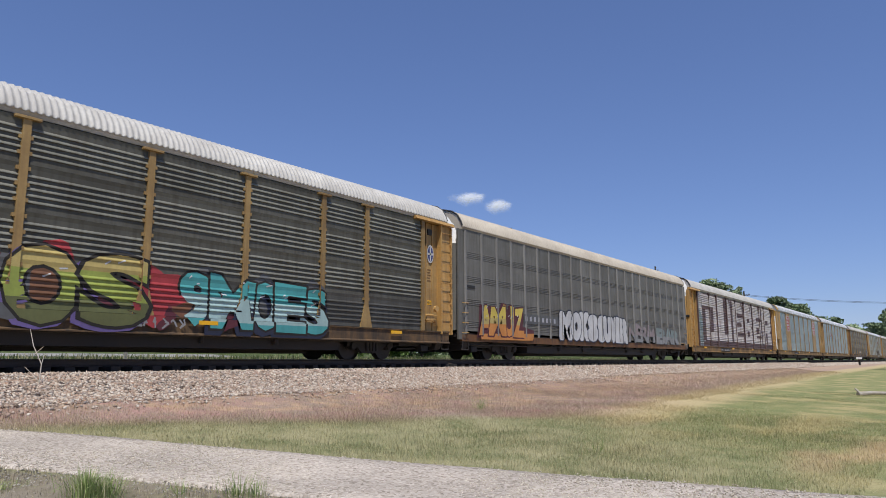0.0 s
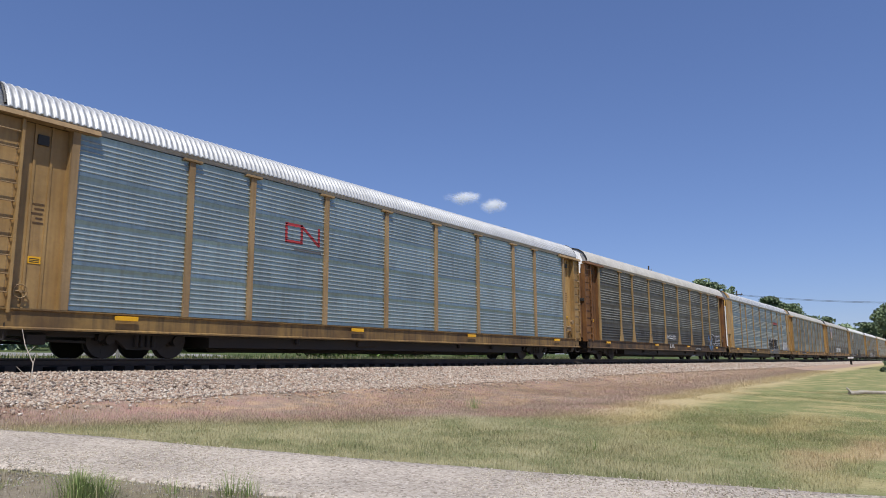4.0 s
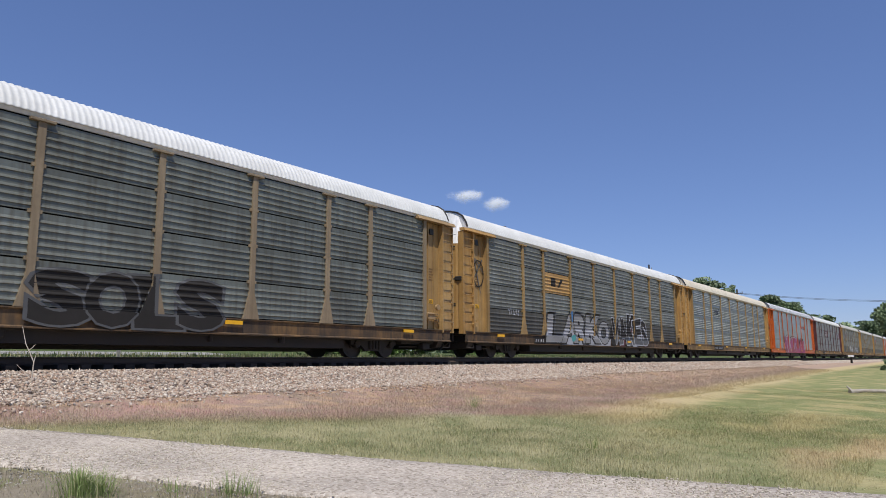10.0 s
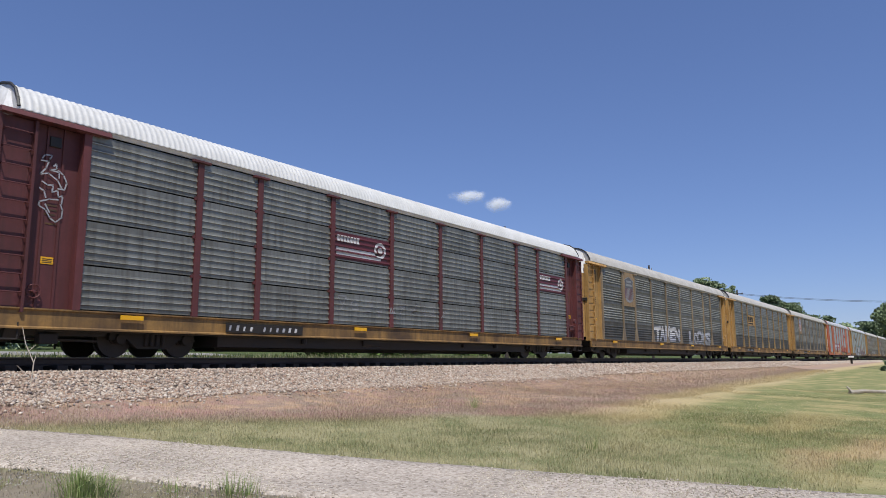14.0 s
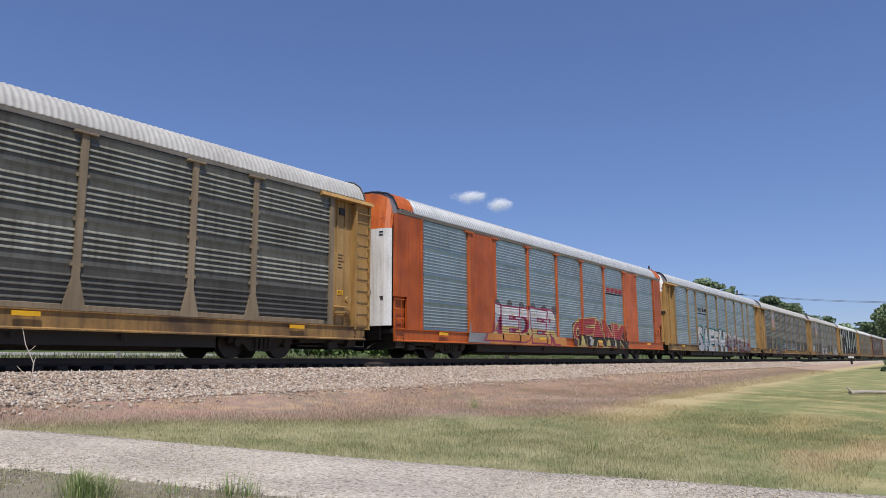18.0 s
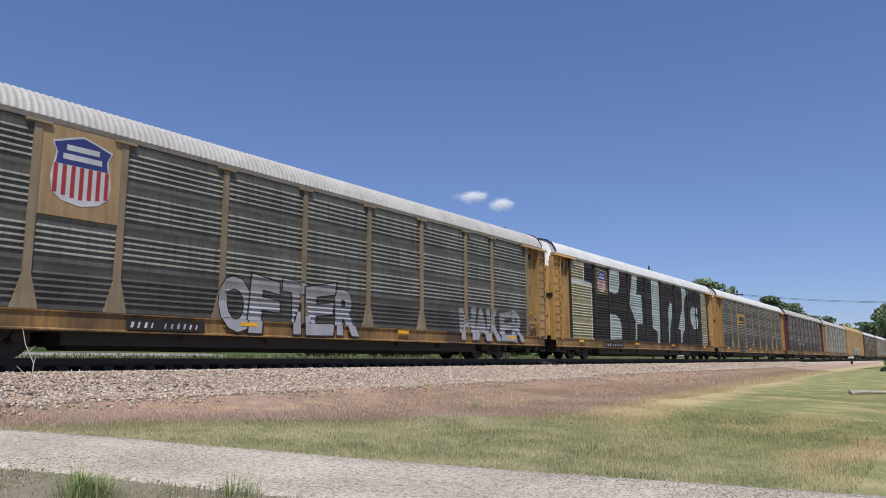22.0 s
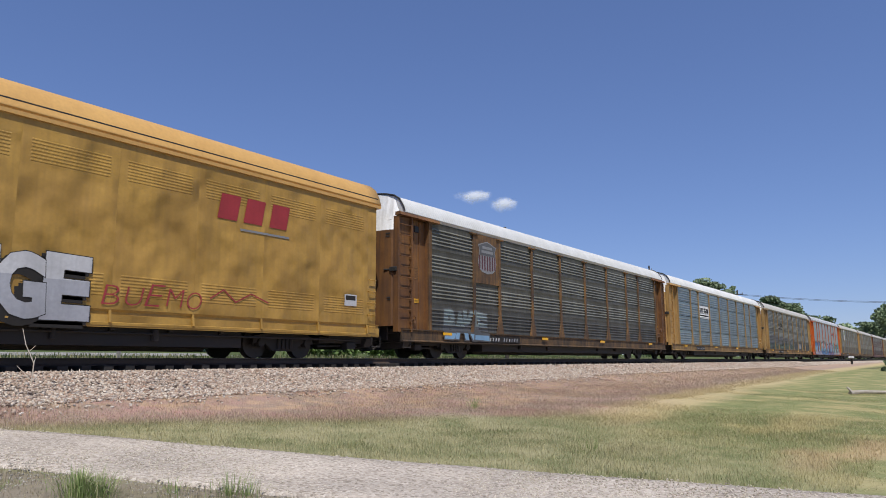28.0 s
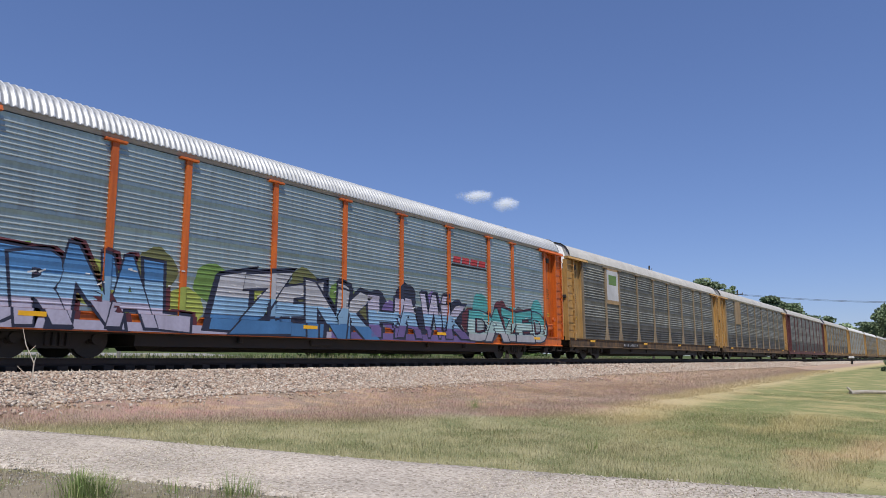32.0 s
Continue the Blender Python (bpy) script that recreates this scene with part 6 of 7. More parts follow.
for way in (((-0.27, 4.15), (-0.12, 4.16), (-0.05, 4.3), (-0.2, 4.29), (-0.25, 4.2)), ((-0.1, 4.2), (-0.16, 4.0), (-0.27, 3.85), (-0.1, 3.9), (0.1, 3.78), (0.2, 3.62)),
            ((0.0, 4.08), (0.05, 4.14), (0.06, 4.02), (-0.08, 3.98), (0.12, 3.96), (0.13, 3.84)), ((0.1, 4.0), (0.22, 3.92), (0.3, 3.76), (0.26, 3.6), (0.12, 3.6)),
            ((-0.22, 3.7), (-0.1, 3.64), (0.02, 3.66), (0.0, 3.5), (0.12, 3.56), (0.14, 3.42), (0.23, 3.46), (0.22, 3.28)), ((-0.26, 3.55), (-0.16, 3.5), (-0.12, 3.36)),
            ((0.14, 3.36), (-0.04, 3.34), (-0.24, 3.26), (-0.25, 3.17), (-0.1, 3.1), (0.0, 2.94), (0.12, 2.86), (0.24, 2.98), (0.25, 3.15), (0.2, 3.26)), ((-0.12, 3.22), (-0.02, 3.06))):
    s.stroke([(-12.72 + x, z) for x, z in way], 0.03, "silver", 1)
s.build(BY_K[13], "scribble", "white looping scrawl on the maroon end sheet", "bold", flat=HALF - 0.112, posts=False)
s = Sheet()
scrawl(s, -4.0, 2.0, 1.3, 1.9, "grey", 71, 10)
lay(13, s, "faint grey scrawls")

shield(14, -8.15, 3.2, 4.75, 1.4, faded=True)
s = Sheet()
s.burner("TAKEN", -3.9, 1.2, 1.1, 2.0, (("white", 1), ("silver", 0.4)), "slate", 73, warp=0.16)
s.burner("LOOKS", 3.2, 8.6, 1.0, 1.9, (("silver", 1), ("grey", 0.4)), "slate", 74, warp=0.16)
lay(14, s, "pale spiky graffiti")

s = Sheet()
for x0, x1 in ((-6.85, -6.35), (-6.2, -5.75), (-5.6, -5.05)):
    s.bar(x0, x1, 3.36, 3.84, "black", 1)
s.bar(-6.9, -5.05, 3.14, 3.26, "black", 1)
s.build(BY_K[15], "sign_marks", "black block marks on yellow", "bold", posts=False)

shield(16, -8.15, 3.27, 4.85, 1.36)

# orange car: pale and red pieces
s = Sheet()
s.blob(-8.0, 1.1, 1.0, 0.5, "grey", 0)
s.poly([(-9.3, 0.62), (-7.6, 0.62), (-7.4, 1.9), (-8.0, 1.75), (-9.1, 1.4)], "grey", 0.2)
s.poly([(-7.7, 0.6), (-0.6, 0.6), (-0.7, 1.0), (-7.7, 1.05)], "amber", 0.4)
for i in range(6):
    s.blob(-7.0 + i * 1.05, 2.25, 0.25, 0.22, "slate", 0.1, seed=80 + i)
s.burner("ZEDER", -7.9, -1.4, 0.8, 2.2, (("white", 1), ("silver", 0.75), ("gold", 0.42), ("amber", 0.16)), "crimson", 81, heavy=0.05, edge=0.085, warp=0.08, over=1.05, drop=(-0.2, 0.0, "crimson"), shine="yellow", slope=-0.015)
s.blob(0.75, 1.35, 0.5, 0.5, "gold", 1)
s.blob(0.78, 1.35, 0.42, 0.42, "red", 2)
s.blob(0.8, 1.32, 0.2, 0.22, "gold", 3)
s.blob(0.82, 1.3, 0.13, 0.14, "wine", 4)
s.bar(0.6, 7.3, 0.66, 1.15, "black", 1)
s.poly([(0.2, 0.64), (7.5, 0.64), (7.6, 1.2), (7.0, 1.75), (1.0, 2.0), (0.2, 1.7)], "wine", 0.5)
s.burner("FANK", 1.1, 7.3, 0.7, 2.02, (("red", 1), ("black", 0.36)), "gold", 82, heavy=0.05, edge=0.085, warp=0.12, over=1.14, slope=-0.02, shine="pink")
for i in range(6):
    s.poly([(1.0 + i * 1.1, 0.68), (1.55 + i * 1.1, 0.68), (1.4 + i * 1.1, 1.1), (1.15 + i * 1.1, 1.15)], ("gold", "silver", "amber")[i % 3], 2.2)
lay(17, s, "red and gold graffiti with crimson rims", "fine")
slash_logo(17, 4.65, 7.0, 3.5, 3.9)

s = Sheet()
s.burner("SAEPH", -7.2, 0.5, 0.62, 2.35, (("white", 1), ("silver", 0.55)), "black", 94, heavy=0.06, edge=0.085, warp=0.1, over=1.0, drop=(0.16, 0.1, "teal"), slope=-0.03)
for i in range(5):
    x = -6.0 + i * 1.5
    s.poly([(x + 0.3, 0.62), (x + 0.5, 0.62), (x + 0.5, 1.1)], "blue", 0.9)
for i in range(9):
    s.blob(-6.6 + i * 0.85, 1.95 - 0.5 * (i % 2), 0.4, 0.42, "teal" if i % 2 else "navy", 0, seed=i)
for i in range(14):
    s.blob(0.9 + i * 0.6, 0.95 + 0.15 * (i % 3), 0.42, 0.36, ("wine", "crimson", "mint_dark", "pinkish")[i % 4], 0.1 * (i % 5), seed=91 + i)
s.burner("ENTERS", 0.7, 8.6, 0.95, 2.1, (("chalk", 1), ("pinkish", 0.75), ("mint_dark", 0.4), ("wine", 0.16)), "black", 91, heavy=0.028, edge=0.04, warp=0.24, over=1.2, drop=(0.14, -0.1, "wine"), shine="white", slope=-0.05)
lay(18, s, "white graffiti with black rims and a reddish piece", "fine")
bar_logo(18, -6.8, -4.5, 3.25, 3.85, "black", "fine")

shield(19, -8.15, 3.27, 4.85, 1.36)
s = Sheet()
s.burner("MESK", -7.1, -2.9, 0.9, 2.15, (("moss", 1), ("slate", 0.4)), "mint_dark", 101, heavy=0.05, edge=0.06, warp=0.24, over=1.2, drop=(0.1, 0.08, "slate"), shine="grey")
s.blob(-2.4, 1.5, 0.45, 0.3, "grey", 0.3)
s.burner("NAKERS", -1.9, 4.5, 1.05, 1.75, (("slate", 1), ("mint_dark", 0.5)), "silver", 102, heavy=0.028, edge=0.04, warp=0.22, over=1.2, shine="silver")
scrawl(s, -9.0, -8.0, 1.6, 1.9, "white", 103, 4)
lay(19, s, "dull green and grey graffiti")

shield(20, -8.15, 3.27, 4.85, 1.36)
s = Sheet()
s.burner("OFTER", -4.4, 0.9, 0.68, 2.15, (("grey", 1), ("silver", 0.55)), "black", 111, heavy=0.04, edge=0.06, warp=0.12, over=0.98)
s.burner("HAKER", 6.8, 11.7, 0.72, 1.95, (("grey", 1), ("silver", 0.5)), "slate", 112, heavy=0.04, edge=0.06, warp=0.12, over=1.0)
piece(s, -12.0, -10.7, 0.95, 1.85, 2, ("white",), "slate", "slate", 113, spiky=None)
lay(20, s, "grey outlined graffiti")

# giant letters
s = Sheet()
s.poly([(-10.4, 4.95), (-10.4, 4.0), (-9.45, 3.9), (-9.5, 0.98), (10.5, 0.98), (10.6, 4.95)], "black", 0)
s.poly([(-10.45, 4.0), (-9.45, 3.95), (-9.45, 3.75), (-12.0, 3.8), (-12.0, 4.0)], "white", 1)
for pts in (((-7.05, 4.96), (-5.6, 4.96), (-5.55, 4.3), (-5.75, 3.8), (-6.2, 3.62), (-7.2, 3.7)),
            ((-7.2, 2.45), (-6.3, 2.45), (-5.75, 2.25), (-5.5, 1.9), (-5.5, 1.1), (-7.3, 1.05)),
            ((-3.5, 4.93), (-2.7, 4.95), (-2.9, 3.8), (-2.1, 3.85), (-2.0, 2.1), (-3.0, 2.05), (-3.1, 1.1), (-3.35, 1.1), (-3.2, 2.2), (-4.1, 3.2)),
            ((-0.2, 4.93), (1.2, 4.95), (1.1, 1.7), (0.9, 1.0), (0.55, 1.0), (0.55, 1.75), (-0.25, 1.95)),
            ((2.95, 3.3), (3.3, 3.75), (3.7, 3.7), (3.6, 2.9), (3.1, 1.9), (2.95, 1.05), (2.75, 1.05)),
            ((6.0, 4.93), (7.6, 4.93), (6.7, 4.3), (6.35, 3.6), (6.4, 2.1), (5.9, 1.8), (5.6, 1.1), (5.35, 1.1), (5.4, 2.0), (4.9, 2.05), (6.0, 3.6)),
            ((7.8, 3.4), (8.3, 3.75), (9.6, 3.7), (9.6, 3.35), (8.5, 3.2), (9.7, 2.9), (9.5, 2.25), (8.5, 2.1), (7.9, 2.6))):
    s.poly(list(pts), "white", 2)
    mx, mz = sum(q[0] for q in pts) / len(pts), sum(q[1] for q in pts) / len(pts)
    wide, tall = max(q[0] for q in pts) - min(q[0] for q in pts), max(q[1] for q in pts) - min(q[1] for q in pts)
    s.poly([(mx + (q[0] - mx) * (1 - 0.22 / max(wide, 0.6)), min(mz + (q[1] - mz) * (1 - 0.16 / tall) + 0.06, 4.97)) for q in pts], "frost", 3)
s.stroke([(-10.45, 4.9), (-10.42, 4.02)], 0.12, "white", 1)
s.stroke([(-9.5, 3.8), (-9.55, 0.99)], 0.12, "white", 1)
lay(21, s, "giant black letters with white gaps")
shield(21, -8.1, 3.58, 4.78, 1.12, backing="gold")

s = Sheet()
scrawl(s, -4.1, -1.5, 1.2, 1.9, "grey", 121, 9)
scrawl(s, 5.9, 8.6, 1.3, 1.8, "grey", 122, 7)
loops = random.Random(5)
for i in range(11):
    x, z, r = 9.25 + i * 0.26, (1.86, 1.5)[i % 2] + loops.uniform(-0.07, 0.07), loops.uniform(0.17, 0.27)
    a0 = loops.uniform(0, 6)
    s.stroke([(x + r * math.cos(a0 + k * 0.42) * loops.uniform(0.9, 1.1), z + 0.8 * r * math.sin(a0 + k * 0.42)) for k in range(14)], 0.032, "grey" if i % 3 else "silver", 1)
s.bar(-6.3, -5.85, 3.36, 3.74, "black", 1)
s.bar(-5.7, -5.3, 3.36, 3.74, "black", 1)
s.bar(-5.15, -4.7, 3.3, 3.7, "black", 1)
s.bar(-6.4, -4.6, 3.1, 3.2, "black", 1)
lay(22, s, "white scrawls and black marks")

bar_logo(23, -6.7, -4.4, 3.05, 3.85, "slate")
s = Sheet()
scrawl(s, -6.7, -4.3, 1.6, 2.0, "silver", 131, 10)
scrawl(s, -3.9, -1.7, 1.5, 2.0, "white", 132, 9)
scrawl(s, 7.0, 8.4, 1.25, 1.7, "lav", 133, 6)
scrawl(s, 9.8, 11.5, 1.25, 1.7, "white", 134, 6)
lay(23, s, "white scrawled tags")
shield(24, -8.15, 3.3, 4.7, 1.3, faded=True)

# yellow flat car
s = Sheet(0.87)
s.bar(-9.6, -6.4, 3.62, 3.98, "slate", 0)
for i in range(10):
    if i != 4:
        s.bar(-9.45 + i * 0.3, -9.25 + i * 0.3, 3.7, 3.9, "white", 1)
s.build(BY_K[25], "stencil_patch", "dark patch with white marks", "bold", flat=HALF + 0.03, posts=False)
s = Sheet(0.87)
s.burner("MRSTRANGE", -5.7, 2.9, 0.8, 2.16, (("white", 1), ("silver", 0.6)), "black", 143, heavy=0.05, edge=0.06, warp=0.06, over=1.02, drop=(-0.15, -0.14, "black"))
lay(25, s, "silver block letters with black rims", flat=HALF + 0.05)
s = Sheet(0.87)
s.word("BUEMO", 3.2, 5.9, 1.15, 1.72, "red", 0, lean=0.25, wave=0.35, seed=4, weight=-0.02)
s.stroke([(6.1, 1.5), (6.5, 1.75), (6.9, 1.45), (7.4, 1.7), (8.0, 1.5)], 0.035, "red", 1)
lay(25, s, "thin red scrawl", flat=HALF + 0.035)
s = Sheet(0.87)
for x0, x1 in ((6.2, 6.95), (7.05, 7.8), (7.95, 8.7)):
    s.poly([(x0, 3.62), (x1 - 0.12, 3.62), (x1, 4.3), (x0 + 0.12, 4.3)], "logo_red", 1)
s.bar(6.95, 8.7, 3.38, 3.44, "grey", 1)
s.build(BY_K[25], "red_emblem", "emblem of three dark red slanted blocks", "bold", flat=HALF + 0.03, posts=False)
s = Sheet(0.87)
s.bar(11.05, 11.6, 1.62, 1.98, "white", 1)
s.bar(11.1, 11.55, 1.8, 1.94, "black", 2)
s.build(BY_K[25], "data_plate", "small white and black data plate", "bold", flat=HALF + 0.035, posts=False)

shield(26, -8.15, 3.4, 4.75, 1.4, faded=True)
s = Sheet()
s.burner("BAKE", -11.2, -8.3, 0.72, 1.75, (("mint_dark", 1), ("slate", 0.5), ("sky", 0.2)), "slate", 151, warp=0.16, over=1.15)
lay(26, s, "blue graffiti at the car's end")

bar_logo(27, -6.9, -4.6, 3.1, 3.85, "black", "bold")
bar_logo(28, -6.9, -4.7, 3.1, 3.85, "black")
s = Sheet()
s.burner("FEND", -11.6, -4.2, 1.1, 2.35, (("slate", 1), ("moss", 0.4)), "slate", 171, heavy=0.05, edge=0.06, warp=0.1)
s.burner("OKS", -3.9, 1.6, 1.1, 2.3, (("slate", 1), ("moss", 0.5)), "grey", 172, heavy=0.05, edge=0.06, warp=0.1)
s.bar(4.5, 6.1, 1.2, 1.75, "grey", 1)
lay(28, s, "large black and grey painted strokes")

# blue and violet pieces along the whole foot
s = Sheet()
for i in range(30):
    s.blob(-11.9 + i * 0.8, 1.25 + 0.45 * (i % 2) + 0.2 * (i % 3), 0.55, 0.5, (("lime", "green", "olive") if i < 15 else ("navy", "violet", "navy") if i < 22 else ("slate", "wine", "teal"))[i % 3], 0.1 * (i % 6), seed=160 + i)
s.poly([(-12.0, 0.6), (-2.0, 0.6), (-2.0, 0.78), (-12.0, 0.82)], "lav", 0.8)
s.poly([(-2.0, 0.6), (6.0, 0.6), (6.0, 0.85), (-2.0, 0.8)], "violet", 0.8)
s.burner("JRNAL", -12.0, -7.0, 0.66, 2.2, (("blue", 1), ("sky", 0.72), ("lav", 0.36)), "navy", 161, heavy=0.05, edge=0.085, warp=0.2, over=1.22, drop=(0.12, 0.06, "wine"), shine="white")
s.burner("IZENK", -6.0, -0.2, 0.7, 2.2, (("silver", 1), ("sky", 0.6), ("blue", 0.3)), "navy", 162, heavy=0.05, edge=0.085, warp=0.22, over=1.3, drop=(0.1, 0.08, "navy"), shine="white", slope=-0.03)
s.burner("HAWK", 0.0, 5.4, 0.72, 2.05, (("lav", 1), ("sky", 0.65), ("violet", 0.3)), "navy", 163, heavy=0.05, edge=0.085, warp=0.2, over=1.25, drop=(0.1, 0.06, "navy"), shine="white")
s.burner("DAZED", 5.9, 12.0, 0.7, 2.0, (("teal", 1), ("aqua", 0.6), ("silver", 0.22)), "navy", 164, heavy=0.05, edge=0.085, warp=0.2, over=1.2, drop=(0.08, 0.06, "wine"), shine="white")
lay(29, s, "blue, violet and teal graffiti along the foot", "fine")
slash_logo(29, 4.6, 7.0, 3.5, 3.9)
s = Sheet()
for z in (2.2, 1.92):
    scrawl(s, -12.95, -12.3, z, z + 0.2, "black", int(z * 10), 5, 0.03)
s.build(BY_K[29], "scribble", "small black scribble on the orange end sheet", "bold", flat=HALF - 0.112, posts=False)

s = Sheet()
s.bar(-8.95, -7.35, 3.2, 4.85, "white", 0)
s.bar(-8.7, -7.6, 4.05, 4.6, "green", 1)
s.build(BY_K[30], "sign", "white sign with a green block", "bold", flat=HALF + 0.052, posts=False)

for k, x0, x1 in ((2, -6.8, -4.2), (3, -5.9, -3.4), (5, 4.8, 6.4), (6, -6.0, -4.1), (7, -7.0, -4.6), (8, -7.6, -4.9), (9, -8.7, -6.2), (10, -8.3, -5.5), (11, -7.1, -4.4), (12, -7.0, -4.5),
                  (13, -8.2, -5.5), (15, -8.3, -5.6), (16, -7.0, -4.6), (18, -6.9, -4.5), (19, -8.0, -5.5), (20, -6.9, -4.8), (21, -8.3, -5.4), (22, -6.9, -4.8), (23, -7.8, -5.1),
                  (26, -8.2, -5.6), (27, -8.5, -6.3), (28, -8.0, -5.3), (29, -6.6, -4.4), (30, -7, -4.6)):
    if k not in (12, 29):
        number_plate(k, x0, x1)
# yellow reflector strips along the sills
for k, car in CARS:
    if k not in (1, 25):
        for x in (-11.2, -3.4, 3.2, 10.6):
            hang("reflector", cached("reflector", lambda bm: box(bm, -0.28, 0.28, -HALF - 0.10, -HALF - 0.078, 0.84, 0.94)), YSTRIPE, car, pose(x + 0.13 * (k % 5), 0, 0))


# ---- things round the track ----
LEAF = surface("tree_leaves", (0.297, 0.366, 0.208), (0.211, 0.271, 0.143), 0.75, jitter=0.2, fine=3, broad=0.6)
LEAFD = surface("dark_tree_leaves", (0.212, 0.274, 0.142), (0.135, 0.19, 0.0924), 0.75, jitter=0.2, fine=3, broad=0.6)
LEAFB = surface("bright_bush_leaves", (0.13, 0.21, 0.045), (0.08, 0.14, 0.03), 0.75, jitter=0.2, fine=5, broad=0.8)
BARK = surface("tree_bark", (0.11, 0.085, 0.065), (0.07, 0.055, 0.04), 0.9, bump=0.02)
POLEM = surface("weathered_pole_timber", (0.07, 0.06, 0.05), (0.05, 0.04, 0.035), 0.85, streak=0.4)
LOGM = surface("bleached_wood", (0.50, 0.45, 0.38), (0.30, 0.26, 0.21), 0.85, fine=10, broad=3.0, bump=0.02)
STRAW = surface("dry_stalk", (0.70, 0.63, 0.53), (0.55, 0.48, 0.39), 0.8)
GREYP = surface("grey_fence_post", (0.3, 0.29, 0.27), (0.2, 0.19, 0.18), 0.8)


def tree(x, y, height, spread, leaf, seed, leaves=5200, label="leafy green deciduous tree", trunk=0.28, size=0.32, name="tree", base=None, limbs=9):
    """Tapered trunk, forking limbs, and a ragged crown of small leaf sprays in clumps at the limb ends."""
    rnd = random.Random(seed)
    t = tagged(new(name), label, name)
    z0 = ground_z(y) - 0.1 if base is None else base
    t.matrix_basis = pose(x, y, z0)
    bm = bmesh.new()
    fork = height * trunk
    rod(bm, (0, 0, 0), (0, 0, fork), height * 0.028, height * 0.02, 9)
    tips = []
    for i in range(limbs):
        a = i * 2.4 + rnd.uniform(-0.4, 0.4)
        up = height * (rnd.uniform(0.12, 0.93) if trunk <= 0.12 else rnd.uniform(0.5, 0.93) if limbs < 10 else rnd.uniform(0.62, 0.97))
        rr = spread * rnd.uniform(0.35, 0.95) * math.sqrt(max(0.1, 1 - ((up / height - (0.4 if trunk <= 0.12 else 0.55)) / (0.65 if trunk <= 0.12 else 0.5)) ** 2))
        mid = (0.45 * rr * math.cos(a), 0.45 * rr * math.sin(a), fork + (up - fork) * 0.55)
        end = (rr * math.cos(a), rr * math.sin(a), up)
        rod(bm, (0, 0, fork * rnd.uniform(0.8, 1)), mid, height * 0.013, height * 0.009, 6)
        rod(bm, mid, end, height * 0.009, height * 0.003, 5)
        tips += [Vector(end), Vector(mid).lerp(Vector(end), 0.5)]
        for _ in range(2):
            q = Vector(end) + Vector((rnd.uniform(-1, 1), rnd.uniform(-1, 1), rnd.uniform(-0.6, 0.7))) * spread * 0.35
            rod(bm, end, q, height * 0.004, height * 0.002, 4)
            tips.append(q)
    part("trunk", bm, BARK, t)
    g = np.random.RandomState(seed)
    tp = np.array([tuple(p) for p in tips])
    which = g.randint(0, len(tp), leaves)
    clump = g.uniform(0.5, 1.0, len(tp)) * spread * 0.42
    d = g.normal(size=(leaves, 3))
    d /= np.linalg.norm(d, axis=1)[:, None]
    c = tp[which] + d * (clump[which] * g.uniform(0.25, 1.05, leaves) ** 0.6)[:, None] * np.array((1, 1, 0.75))
    c[:, 2] = np.clip(c[:, 2], 0.02 if trunk <= 0.12 else fork * 0.45, height)
    u = g.normal(size=(leaves, 3))
    u /= np.linalg.norm(u, axis=1)[:, None]
    w = np.cross(u, g.normal(size=(leaves, 3)))
    w /= np.linalg.norm(w, axis=1)[:, None]
    s = (size * g.uniform(0.6, 1.4, leaves))[:, None]
    quads = np.stack([c - u * s, c + w * s * 0.5, c + u * s, c - w * s * 0.5], 1).reshape(-1, 3)
    me = bpy.data.meshes.new("crown")
    me.from_pydata(quads.tolist(), [], np.arange(leaves * 4).reshape(-1, 4).tolist())
    hang("crown", me, leaf, t)
    return t


tree(155, 42.4, 16.3, 3.4, LEAF, 11, leaves=9000, size=0.24, limbs=18)
tree(154, 40.3, 15.6, 3.2, LEAF, 12, leaves=8000, size=0.24, limbs=18)
tree(156, 38.7, 14.8, 2.8, LEAF, 13, leaves=8000, size=0.24, limbs=18)
tree(196, 36.7, 15.7, 3.2, LEAFD, 14, leaves=8000, limbs=18, label="dark green deciduous tree behind the track")
tree(198, 33.2, 13.6, 3.6, LEAFD, 15, leaves=8000, limbs=18, label="dark green deciduous tree behind the track")
for i, (x, y, hh) in enumerate(((238, 32, 12.5), (262, 30, 11.3), (285, 29, 11), (300, 30.5, 12), (300, 25, 13.2), (305, 20.8, 15), (320, 27, 14))):
    tree(x, y, hh, 5, LEAF if i % 2 else LEAFD, 30 + i, leaves=3000, size=0.5, label="distant green tree beside the track")
for i in range(26):
    tree(-50 + 14 * i + 5 * math.sin(i * 2.3), 92 + 9 * math.sin(i * 1.7), 8.5 + 2 * math.sin(i * 3.1), 6, (LEAF, LEAFD)[i % 2], 200 + i, leaves=1800, size=0.75, trunk=0.12, limbs=14, label="distant green tree behind the railway")
for i in range(20):
    tree(-12 + 5.5 * i, 50 + 4 * math.sin(i * 2.1), 3.6 + 0.8 * math.sin(i * 1.3), 3.2, (LEAF, LEAFB)[i % 2], 300 + i, leaves=1700, size=0.28, trunk=0.1, limbs=14, name="bush", label="green hedge bush on the slope behind the track")
tree(100, 6.0, 7.8, 1.7, LEAFD, 51, leaves=7000, size=0.2, trunk=0.15, label="dark green tree at the edge of the lawn")
tree(112, 4.6, 8.6, 2.6, LEAFD, 52, leaves=5000, size=0.28, trunk=0.15, label="dark green tree at the edge of the lawn")
tree(86, 5.55, 1.2, 0.8, LEAFD, 53, leaves=1500, size=0.09, trunk=0.1, name="bush", label="low dark shrub on the lawn")
